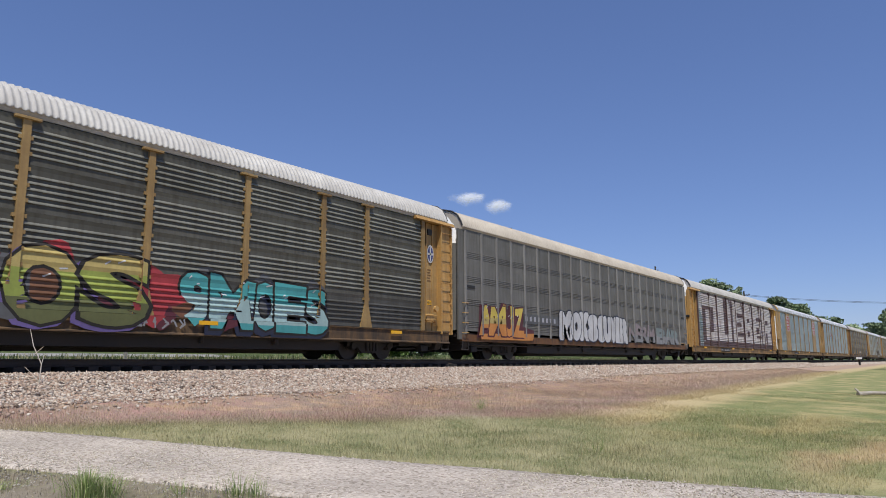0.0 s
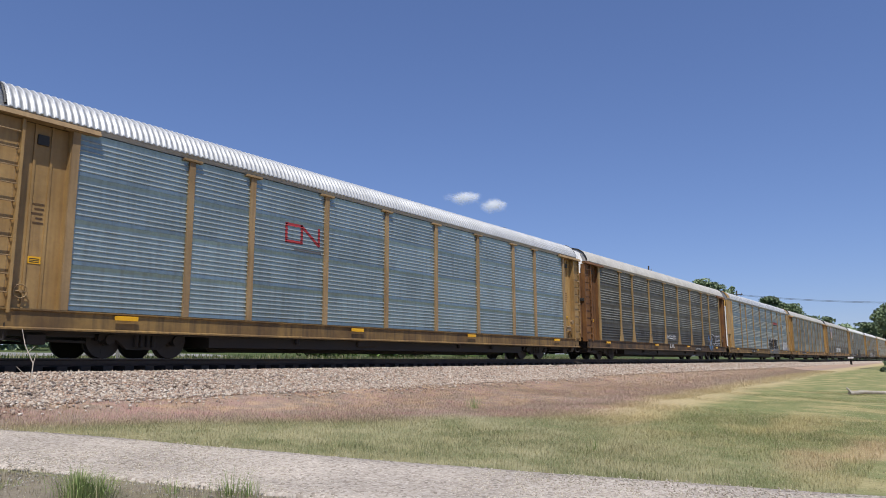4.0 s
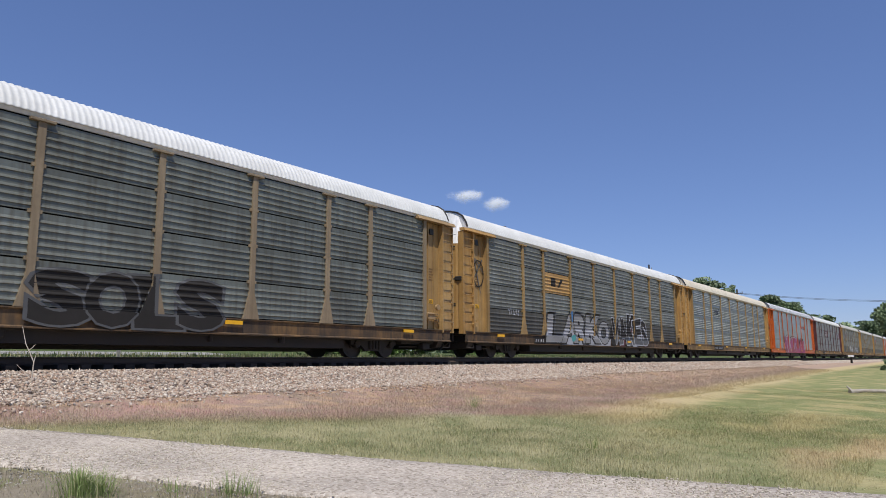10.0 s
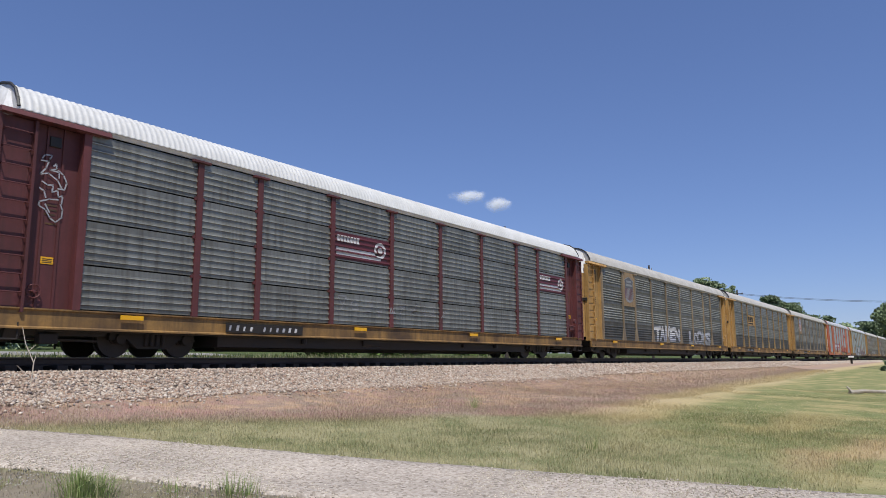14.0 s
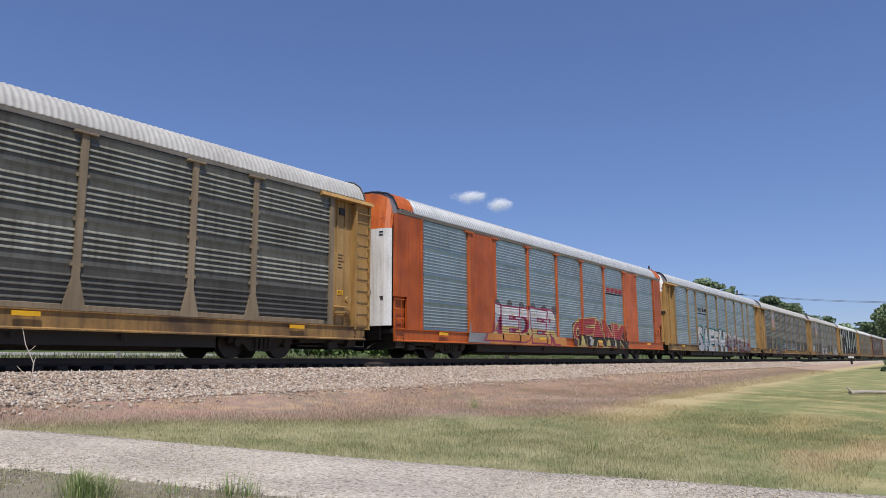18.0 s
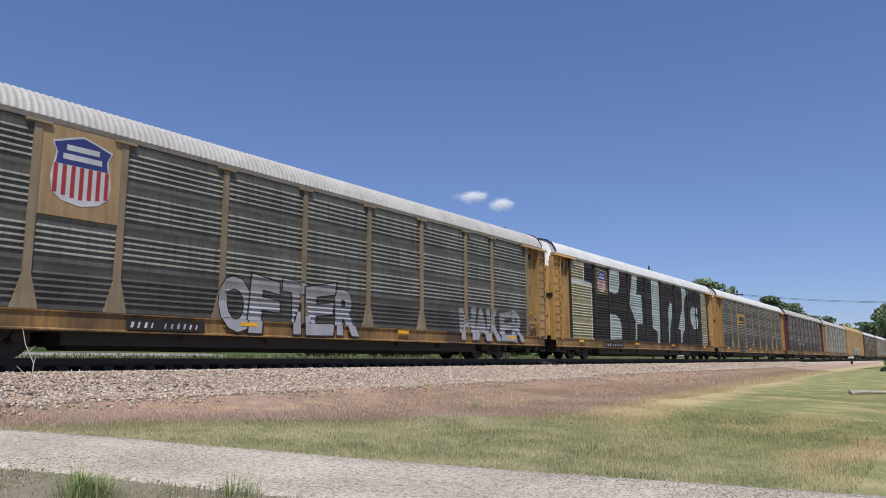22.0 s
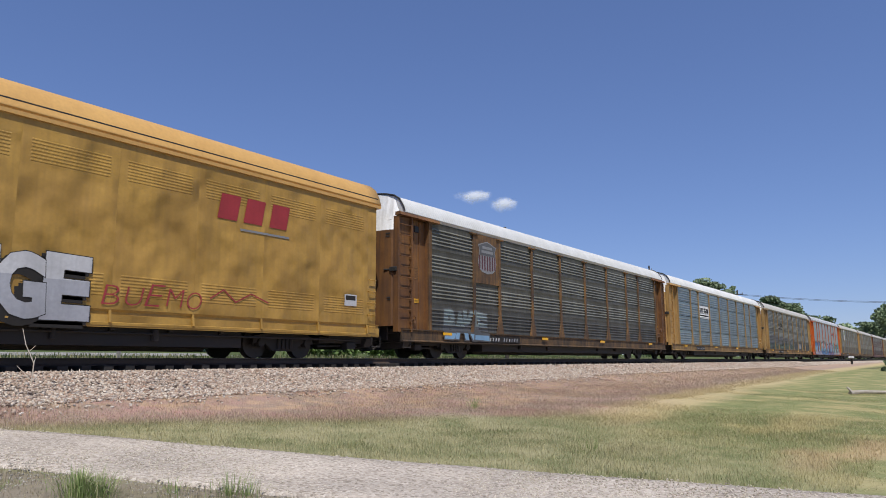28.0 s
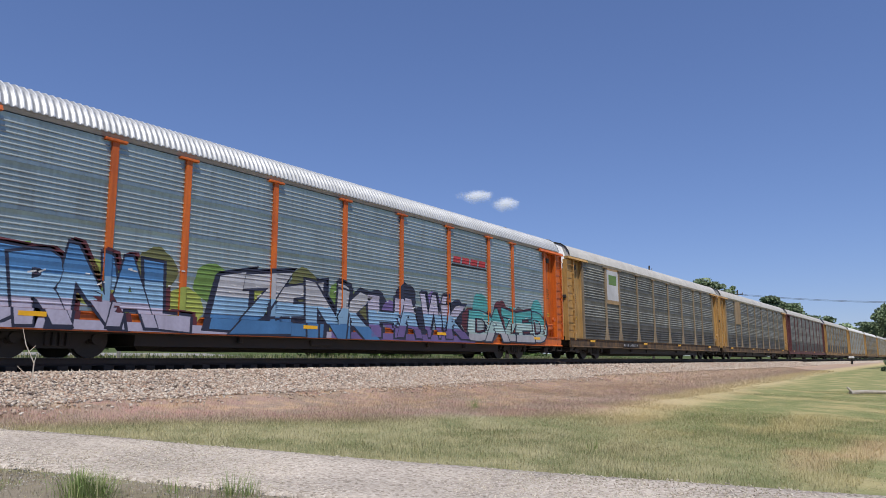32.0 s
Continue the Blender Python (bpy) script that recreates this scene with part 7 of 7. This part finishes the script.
for i, (x, y, hh) in enumerate(((30, 31, 1.9), (34, 33, 2.4), (38, 32, 1.8), (43, 33, 2.5), (49, 33, 2.2), (55, 34, 2.6), (62, 35, 2.4), (70, 36, 2.8), (80, 37, 2.8), (92, 38, 3), (105, 38, 3.0))):
    tree(x, y, hh, hh * 0.75, LEAFB, 60 + i, leaves=1700, size=0.13, trunk=0.12, name="bush", label="bright green leafy bush behind the track")


def utility_pole(x, y, top, arm):
    p = tagged(new("utility_pole"), "weathered wooden utility pole behind the track", "utility pole", "utility poles")
    p.matrix_basis = pose(x, y, ground_z(y) - 0.3, 0, 0, 8)
    hgt = top - ground_z(y) + 0.3
    bm = bmesh.new()
    rod(bm, (0, 0, 0), (0, 0, hgt), 0.13, 0.08, 12)
    part("shaft", bm, POLEM, p)
    bm = bmesh.new()
    box(bm, -0.09, 0.03, -arm, arm, hgt - 0.62, hgt - 0.5)
    part("crossarm", bm, POLEM, p)
    for y1 in (-arm * 0.85, arm * 0.85):
        bm = bmesh.new()
        rod(bm, (-0.03, y1, hgt - 0.5), (-0.03, y1, hgt - 0.3), 0.05, 0.03, 8)
        part("insulator", bm, GREYP, p)
    return p


utility_pole(39.9, 23.3, 10.05, 0.25)
utility_pole(70.9, 24.6, 10.9, 0.3)


def wire(points, r=0.02):
    """One continuous thin cable through the points."""
    ring = [(math.cos(k * math.pi / 3) * r, math.sin(k * math.pi / 3) * r) for k in range(6)]
    bm = bmesh.new()
    loops = [[bm.verts.new((p[0] + a, p[1], p[2] + b)) for a, b in ring] for p in points]
    for u, v in zip(loops, loops[1:]):
        for k in range(6):
            bm.faces.new((u[k], u[(k + 1) % 6], v[(k + 1) % 6], v[k]))
    return tagged(part("overhead_wire", bm, BLACKP, None), "thin dark overhead wire sagging across the track", "wire", "overhead wires")


for dz, dy in ((-0.25, 0), (-0.37, 1.2)):
    a, b = Vector((98 + dy * 0.0, 22.5 - 0.4 * (dz < 0), 9.6 + dz)), Vector((99, -14, 7.6 + dz))
    wire([a.lerp(b, i / 12) - Vector((0, 0, 0.9 * (1 - (2 * i / 12 - 1) ** 2))) + Vector((0, 0, 0.5)) for i in range(13)])
utility_pole(98, 22.5, 10.4, 0.7)

# marker box, slab, stalk, driveway
bx = tagged(new("track_marker"), "small white marker box on a dark stub beside the ballast", "marker")
bx.matrix_basis = pose(128, 13.3, 0.55)
bm = bmesh.new()
box(bm, -0.4, 0.4, -0.36, 0.36, 1.05, 1.33, 0.05)
part("box", bm, WHITE, bx)
bm = bmesh.new()
rod(bm, (0.25, 0, -0.1), (0.1, 0, 1.12), 0.16, n=10)
part("stub", bm, BLACKP, bx)
bm = bmesh.new()
for a, b, r0, r1 in (((-1.3, 0, 0.08), (-0.7, 0.12, 0.12), 0.09, 0.07), ((-0.7, 0.12, 0.12), (0.3, 0.02, 0.09), 0.07, 0.06), ((0.3, 0.02, 0.09), (1.5, 0.15, 0.13), 0.06, 0.03),
                     ((-1.2, 0, 0.1), (-1.35, 0.1, 0.3), 0.05, 0.03), ((0.2, 0.02, 0.1), (0.7, -0.25, 0.16), 0.04, 0.02)):
    rod(bm, a, b, r0, r1, 9)
s = tagged(part("fallen_log", bm, LOGM, None), "pale bleached log lying on the lawn", "log")
s.matrix_basis = pose(32.6, 2.45, 0.04, 0, 0, -50)
for k, (x, y, z) in enumerate(((9.5, 24, 2.6),)):
    bm = bmesh.new()
    box(bm, -0.06, 0.06, -0.06, 0.06, 0, 1.3, 0.01)
    tagged(part("fence_post", bm, GREYP, None), "short grey wooden post behind the track", "post").matrix_basis = pose(15.9, 27.0, ground_z(27) - 0.05)
DRIVEM = surface("worn_concrete", (0.30, 0.285, 0.26), (0.20, 0.19, 0.175), 0.9, fine=16, broad=0.8)
drive = grid_sheet("driveway", [12.0 + 0.7 * i for i in range(22)], [33, 34, 35, 36], lambda x, y: ground_z(y) + 0.02, DRIVEM)
tagged(drive, "pale concrete driveway on the slope behind the track", "driveway", kind="structure")

# dry stalk standing by the ballast
bm = bmesh.new()
for a, b, r0, r1 in (((0, 0, 0), (0.02, 0, 0.42), 0.012, 0.01), ((0.02, 0, 0.42), (-0.13, 0, 0.75), 0.010, 0.007), ((-0.13, 0, 0.75), (-0.2, 0.02, 1.05), 0.008, 0.004),
                     ((0.0, 0, 0.12), (-0.24, -0.02, 0.38), 0.007, 0.004), ((0.02, 0, 0.42), (0.05, 0, 0.58), 0.007, 0.004), ((-0.1, 0, 0.6), (0.03, 0, 0.74), 0.006, 0.003)):
    rod(bm, a, b, r0, r1, 6)
s = tagged(part("dry_stalk", bm, STRAW, None), "bare pale dead weed stalk in the ballast", "weed")
s.matrix_basis = pose(6.85, 14.6, 0.93, 0, 0, -25) @ Matrix.Scale(1.08, 4)


# small clouds: stacked thin ragged sheets of vapour
def cloud_material(seed):
    m = bpy.data.materials.new("cloud_white")
    m.use_nodes = True
    nt = m.node_tree
    n, ln = nt.nodes, nt.links.new
    b = n["Principled BSDF"]
    b.inputs["Base Color"].default_value = (0.92, 0.92, 0.92, 1)
    b.inputs["Roughness"].default_value = 1.0
    b.inputs["Specular IOR Level"].default_value = 0.0
    tc = n.new("ShaderNodeTexCoord")
    mp = n.new("ShaderNodeMapping")
    mp.inputs["Scale"].default_value = (2.0, 0, 2.0)
    mp.inputs["Location"].default_value = (-1.0, 0, -1.0)
    ln(tc.outputs["Generated"], mp.inputs["Vector"])
    ln2 = n.new("ShaderNodeVectorMath")
    ln2.operation = "LENGTH"
    ln(mp.outputs[0], ln2.inputs[0])
    t = n.new("ShaderNodeTexNoise")
    t.inputs["Scale"].default_value, t.inputs["Detail"].default_value = 0.075, 5.0
    ln(tc.outputs["Object"], t.inputs["Vector"])
    s = n.new("ShaderNodeMath")
    s.operation = "MULTIPLY_ADD"
    s.inputs[1].default_value = 1.2
    ln(t.outputs["Fac"], s.inputs[0])
    d = n.new("ShaderNodeMath")
    d.operation = "SUBTRACT"
    d.inputs[0].default_value = 0.3
    ln(ln2.outputs["Value"], d.inputs[1])
    ln(d.outputs[0], s.inputs[2])
    r = n.new("ShaderNodeMapRange")
    r.interpolation_type = "SMOOTHSTEP"
    r.inputs["From Min"].default_value, r.inputs["From Max"].default_value = 0.0, 0.75
    r.inputs["To Max"].default_value = 0.36
    ln(s.outputs[0], r.inputs["Value"])
    ln(r.outputs[0], b.inputs["Alpha"])
    return m


def cloud(seed, w, h, label):
    rnd = random.Random(seed)
    c = tagged(new("cloud"), label, "cloud", "small clouds")
    mat = cloud_material(seed)
    for layer in range(3):
        bm = bmesh.new()
        n, g = 26, 1.0 - 0.12 * layer
        ring = []
        for i in range(n):
            a = 2 * math.pi * i / n
            k = g * (1 + 0.18 * rnd.uniform(-1, 1))
            ring.append(bm.verts.new((w * k * math.cos(a), 2.0 - 5 * layer, h * k * math.sin(a))))
        mid = bm.verts.new((0, 1.2 - 5 * layer, 0))
        for i in range(n):
            bm.faces.new((mid, ring[i], ring[(i + 1) % n]))
        part("puff", bm, mat, c)
    return c


CLOUD_A = cloud(3, 35, 13, "small bright white fair-weather cloud")
CLOUD_B = cloud(8, 27, 14, "small white wispy cloud")



# ---- stones, grass and weeds ----
def island_mix(name, cols, rough=0.9):
    """A colour from a short ramp for every loose piece."""
    m = bpy.data.materials.new(name)
    m.use_nodes = True
    nt = m.node_tree
    geo = nt.nodes.new("ShaderNodeNewGeometry")
    ramp = nt.nodes.new("ShaderNodeValToRGB")
    while len(ramp.color_ramp.elements) < len(cols):
        ramp.color_ramp.elements.new(0.5)
    for i, (e, c) in enumerate(zip(ramp.color_ramp.elements, cols)):
        e.position, e.color = i / (len(cols) - 1), (*c, 1)
    nt.links.new(geo.outputs["Random Per Island"], ramp.inputs[0])
    b = nt.nodes["Principled BSDF"]
    nt.links.new(ramp.outputs[0], b.inputs["Base Color"])
    b.inputs["Roughness"].default_value = rough
    b.inputs["Specular IOR Level"].default_value = 0.2
    return m


def stones(name, count, place, size, material, label, seed):
    """Loose angular stones, one joined mesh."""
    g = np.random.RandomState(seed)
    base = np.array([(1, 0, 0), (-1, 0, 0), (0, 1, 0), (0, -1, 0), (0, 0, 1), (0, 0, -1)], float)
    tris = np.array([(0, 2, 4), (2, 1, 4), (1, 3, 4), (3, 0, 4), (2, 0, 5), (1, 2, 5), (3, 1, 5), (0, 3, 5)])
    at = place(g, count)
    q = g.normal(size=(count, 4)) * np.array((1, 0.3, 0.3, 1))
    q /= np.linalg.norm(q, axis=1)[:, None]
    w, x, y, z = q.T
    rot = np.stack([1 - 2 * (y * y + z * z), 2 * (x * y - z * w), 2 * (x * z + y * w), 2 * (x * y + z * w), 1 - 2 * (x * x + z * z), 2 * (y * z - x * w),
                    2 * (x * z - y * w), 2 * (y * z + x * w), 1 - 2 * (x * x + y * y)], 1).reshape(-1, 3, 3)
    shape = base[None] * g.uniform(0.6, 1.2, (count, 6, 1)) * (size * g.uniform(0.6, 1.4, (count, 1, 3)) * np.array((1.15, 1.15, 0.7)))
    v = np.einsum("nij,nkj->nki", rot, shape) + at[:, None]
    f = tris[None] + (np.arange(count) * 6)[:, None, None]
    me = bpy.data.meshes.new(name)
    me.vertices.add(count * 6)
    me.vertices.foreach_set("co", v.reshape(-1))
    n = count * 8
    me.loops.add(n * 3)
    me.loops.foreach_set("vertex_index", f.reshape(-1))
    me.polygons.add(n)
    me.polygons.foreach_set("loop_start", np.arange(n) * 3)
    me.polygons.foreach_set("loop_total", np.full(n, 3))
    me.update()
    me.materials.append(material)
    return tagged(new(name, me), label, "stones", kind="stuff")


STONE = island_mix("mixed_ballast_stone", [(0.13, 0.10, 0.08), (0.42, 0.33, 0.26), (0.52, 0.455, 0.385), (0.36, 0.24, 0.17), (0.23, 0.20, 0.18), (0.64, 0.57, 0.485), (0.31, 0.215, 0.16), (0.46, 0.385, 0.31)])
PEBBLE = island_mix("pale_gravel", [(0.42, 0.365, 0.285), (0.56, 0.50, 0.41), (0.66, 0.60, 0.505), (0.48, 0.42, 0.335), (0.32, 0.27, 0.205)])


def on_ballast(x0, x1, y0, y1):
    def place(g, n):
        x, y = g.uniform(x0, x1, n), y0 + (y1 - y0) * g.uniform(0, 1, n) - 0.9 * (g.uniform(0, 1, n) < 0.12) * g.uniform(0, 1, n) * (x0 < 20)
        z = np.where(y > CREST, 1.17, 1.17 - (CREST - y) * 0.30)
        z = np.maximum(z, np.interp(y, [a for a, _ in GROUND_Z], [b for _, b in GROUND_Z]))
        return np.stack([x, y, z + g.uniform(-0.02, 0.03, n)], 1)
    return place


stones("ballast_stones", 46000, on_ballast(2.5, 30, 13.05, 15.65), 0.042, STONE, "loose pinkish and grey crushed ballast stones", 1)
stones("ballast_stones", 22000, on_ballast(30, 95, 13.35, 15.5), 0.055, STONE, "loose pinkish and grey crushed ballast stones", 2)
edge_pts = np.array(trail_points())


def on_trail(g, n, w0=0.06, w1=2.18):
    i = g.randint(0, len(edge_pts) - 1, n)
    p, d = edge_pts[i], edge_pts[i + 1] - edge_pts[i]
    ln = np.hypot(d[:, 0], d[:, 1]) + 1e-9
    nx, ny = -d[:, 1] / ln, d[:, 0] / ln
    w = g.uniform(w0, w1, n)
    x, y = p[:, 0] + d[:, 0] * g.uniform(0, 1, n) - nx * 0 + ny * 0, p[:, 1] + d[:, 1] * g.uniform(0, 1, n)
    x, y = x + d[:, 1] / ln * w, y - d[:, 0] / ln * w
    keep = (np.abs(x) < 16) & (y > -3) & (y < 14)
    x, y = x[keep], y[keep]
    m = n - len(x)
    x, y = np.concatenate([x, np.resize(x, m)]), np.concatenate([y, np.resize(y, m)])
    z = np.interp(y, [a for a, _ in GROUND_Z], [b for _, b in GROUND_Z]) + 0.033
    return np.stack([x, y, z], 1)


stones("trail_gravel", 60000, on_trail, 0.0105, PEBBLE, "fine pale gravel lying on the trail", 3)
CHIP = island_mix("dull_gravel", [(0.20, 0.18, 0.15), (0.30, 0.275, 0.235), (0.42, 0.39, 0.34), (0.16, 0.14, 0.11)])
stones("shoulder_gravel", 34000, lambda g, n: on_trail(g, n, 2.05, 4.2) - np.array((0, 0, 0.03)), 0.014, CHIP, "scattered dull gravel and crumbs of soil beside the trail", 4)


def blades(name, count, xr, yr, height, keep, seed, label, width=0.006, bend=0.35):
    """Single grass blades, one bent sliver each, leaning at random."""
    g = np.random.RandomState(seed)
    x, y = g.uniform(*xr, count), g.uniform(*yr, count)
    ok = keep(x, y, g)
    x, y = x[ok], y[ok]
    n = len(x)
    z = np.interp(y, [a for a, _ in GROUND_Z], [b for _, b in GROUND_Z]) - 0.01
    a, lean = g.uniform(0, 6.283, n), np.abs(g.normal(0, bend, n))
    h = height * g.uniform(0.45, 1.25, n)
    wx, wy = np.cos(a + 1.57) * width, np.sin(a + 1.57) * width
    dx, dy = np.cos(a) * lean * h, np.sin(a) * lean * h
    root = np.stack([x, y, z], 1)
    side = np.stack([wx, wy, np.zeros(n)], 1)
    mid = root + np.stack([dx * 0.3, dy * 0.3, h * 0.6], 1)
    tip = root + np.stack([dx, dy, h], 1)
    v = np.stack([root - side, root + side, mid + side * 0.7, mid - side * 0.7, tip], 1).reshape(-1, 3)
    o = (np.arange(n) * 5)[:, None]
    loops = np.concatenate([o + np.array([[0, 1, 2, 3]]), o + np.array([[3, 2, 4]])], 1).reshape(-1)
    me = bpy.data.meshes.new(name)
    me.vertices.add(n * 5)
    me.vertices.foreach_set("co", v.reshape(-1))
    me.loops.add(n * 7)
    me.loops.foreach_set("vertex_index", loops)
    me.polygons.add(n * 2)
    me.polygons.foreach_set("loop_start", (np.arange(n)[:, None] * 7 + np.array([[0, 4]])).reshape(-1))
    me.polygons.foreach_set("loop_total", np.tile([4, 3], n))
    me.update()
    me.materials.append(BLADES)
    return tagged(new(name, me), label, "grass", kind="stuff")


def trail_side(x, y):
    """Beyond the trail's far edge: positive."""
    ex = np.interp(y, [-3.0, 1.05, 2.35, 3.76, 5.31, 7.07, 9.02, 11.26, 12.2], [9.1, 8.65, 8.24, 7.69, 7.08, 6.45, 5.71, 4.9, 4.2])
    return x - ex


def verge_keep(x, y, g):
    line = np.maximum(14.2 - 0.5 * x, np.minimum(5.6 + 0.065 * x, 8.0 + 0.025 * x))
    near = trail_side(x, y) > 0.02
    return near & (x < 17 + 3 * g.uniform(size=len(x)) + 0 * y) & (y < line + 1.6 * g.uniform(size=len(x)))


def red_keep(x, y, g):
    line = np.maximum(14.2 - 0.5 * x, np.minimum(5.6 + 0.065 * x, 8.0 + 0.025 * x))
    return (trail_side(x, y) > 0.02) & (y > line - 1.2 * g.uniform(size=len(x))) & (y < 13.9)


blades("verge_grass", 230000, (4.5, 20), (1.0, 12.6), 0.06, verge_keep, 5, "uneven green and straw-coloured verge grass", 0.0026, 0.8)
blades("red_weeds", 200000, (3.5, 30), (7, 13.6), 0.055, red_keep, 6, "thin reddish dry weeds beside the ballast", 0.0026)
blades("red_weeds", 40000, (30, 75), (7.5, 13.6), 0.08, red_keep, 7, "thin reddish dry weeds beside the ballast", 0.008)
blades("lawn_grass", 150000, (9, 34), (-1.5, 9.5), 0.026, lambda x, y, g: trail_side(x, y) > 0.03, 8, "short mown lawn grass with dry patches", 0.004, 1.6)
blades("far_weeds", 26000, (2, 75), (20.5, 30), 0.3, lambda x, y, g: g.uniform(size=len(x)) < 0.8, 10, "rough green weeds on the slope behind the track", 0.02)
blades("near_grass", 45000, (1.5, 9), (2.5, 9.5), 0.05, lambda x, y, g: (trail_side(x, y) < -2.35) & (trail_side(x, y) > -5), 9, "sparse dry grass at the trail's near edge", 0.003)
TUFT = island_mix("tuft_grass", [(0.14, 0.21, 0.065), (0.25, 0.32, 0.11), (0.20, 0.27, 0.09), (0.46, 0.42, 0.25)])


def tuft(x, y, height, n, seed, splay=0.75):
    g = np.random.RandomState(seed)
    vs, fs = [], []
    for i in range(n):
        a, out, h = g.uniform(0, 6.283), abs(g.normal(0, splay)), height * g.uniform(0.5, 1.1)
        r = abs(g.normal(0, 0.12))
        b = np.array((r * math.cos(a), r * math.sin(a), -0.02))
        sd = np.array((-math.sin(a), math.cos(a), 0)) * 0.0028
        w = np.array((math.cos(a), math.sin(a), 0))
        m1, m2 = b + w * out * h * 0.35 + np.array((0, 0, h * 0.6)), b + w * out * h + np.array((0, 0, h * (1 - 0.35 * out)))
        k = len(vs)
        vs += [tuple(b - sd), tuple(b + sd), tuple(m1 + sd * 0.7), tuple(m1 - sd * 0.7), tuple(m2)]
        fs += [(k, k + 1, k + 2, k + 3), (k + 3, k + 2, k + 4)]
    me = bpy.data.meshes.new("grass_tuft")
    me.from_pydata(vs, [], fs)
    me.materials.append(TUFT)
    ob = tagged(new("grass_tuft", me), "spiky green grass tuft beside the gravel trail", "grass tuft", "grass tufts")
    ob.matrix_basis = pose(x, y, bumpy(x, y))


tuft(3.5, 6.42, 0.31, 330, 1, 0.7)
tuft(3.62, 6.3, 0.25, 170, 5, 0.8)
tuft(4.18, 6.0, 0.24, 36, 2)
tuft(4.5, 5.62, 0.3, 80, 3, 0.6)
tuft(4.62, 5.5, 0.22, 60, 4)
tuft(3.1, 7.2, 0.14, 70, 6)
tuft(13.9, 9.0, 0.42, 60, 7)
tuft(9.9, 4.4, 0.22, 60, 8)



def motions():
    """The train rolls past at a steady speed; the clouds drift."""
    for k, car in CARS:
        x0 = GAP0 + (k - 0.5) * CAR_L + NUDGE.get(k, 0.0)
        walk(car, [(t, pose(x0 - SPEED * t, TRACK_Y, RAIL_Z)) for t in range(0, 33, 2)])
        # a wheel makes 116 degrees a film step; its four holes look the same each 90, so it is keyed at the 26 left over
        first, last = max(0.0, (x0 - 110) / SPEED), min(32.0, (x0 + 50) / SPEED)
        spin = (math.degrees(SPEED / FPS / 0.42) - 90) * FPS
        times = [0.0] + [first + 0.1 * i for i in range(1, int((last - first) * 10))] + [32.0] if last > first else [0.0, 32.0]
        for w, dx in WHEELSETS[car.name]:
            rows = []
            for t in times:
                turn = spin * (min(max(t, first), times[-2]) - first)
                rows.append((t, pose(dx, 0, 0.42, 0, -turn, 0)))
            walk(w, rows)
    for c, at in ((CLOUD_A, (973.3, 647.5, 272)), (CLOUD_B, (1001.1, 609.4, 259))):
        walk(c, [(t, pose(at[0] + 0.40 * t, at[1] - 0.56 * t, at[2] + 0.06 * t, 0, 0, -55)) for t in range(0, 33, 4)])


motions()
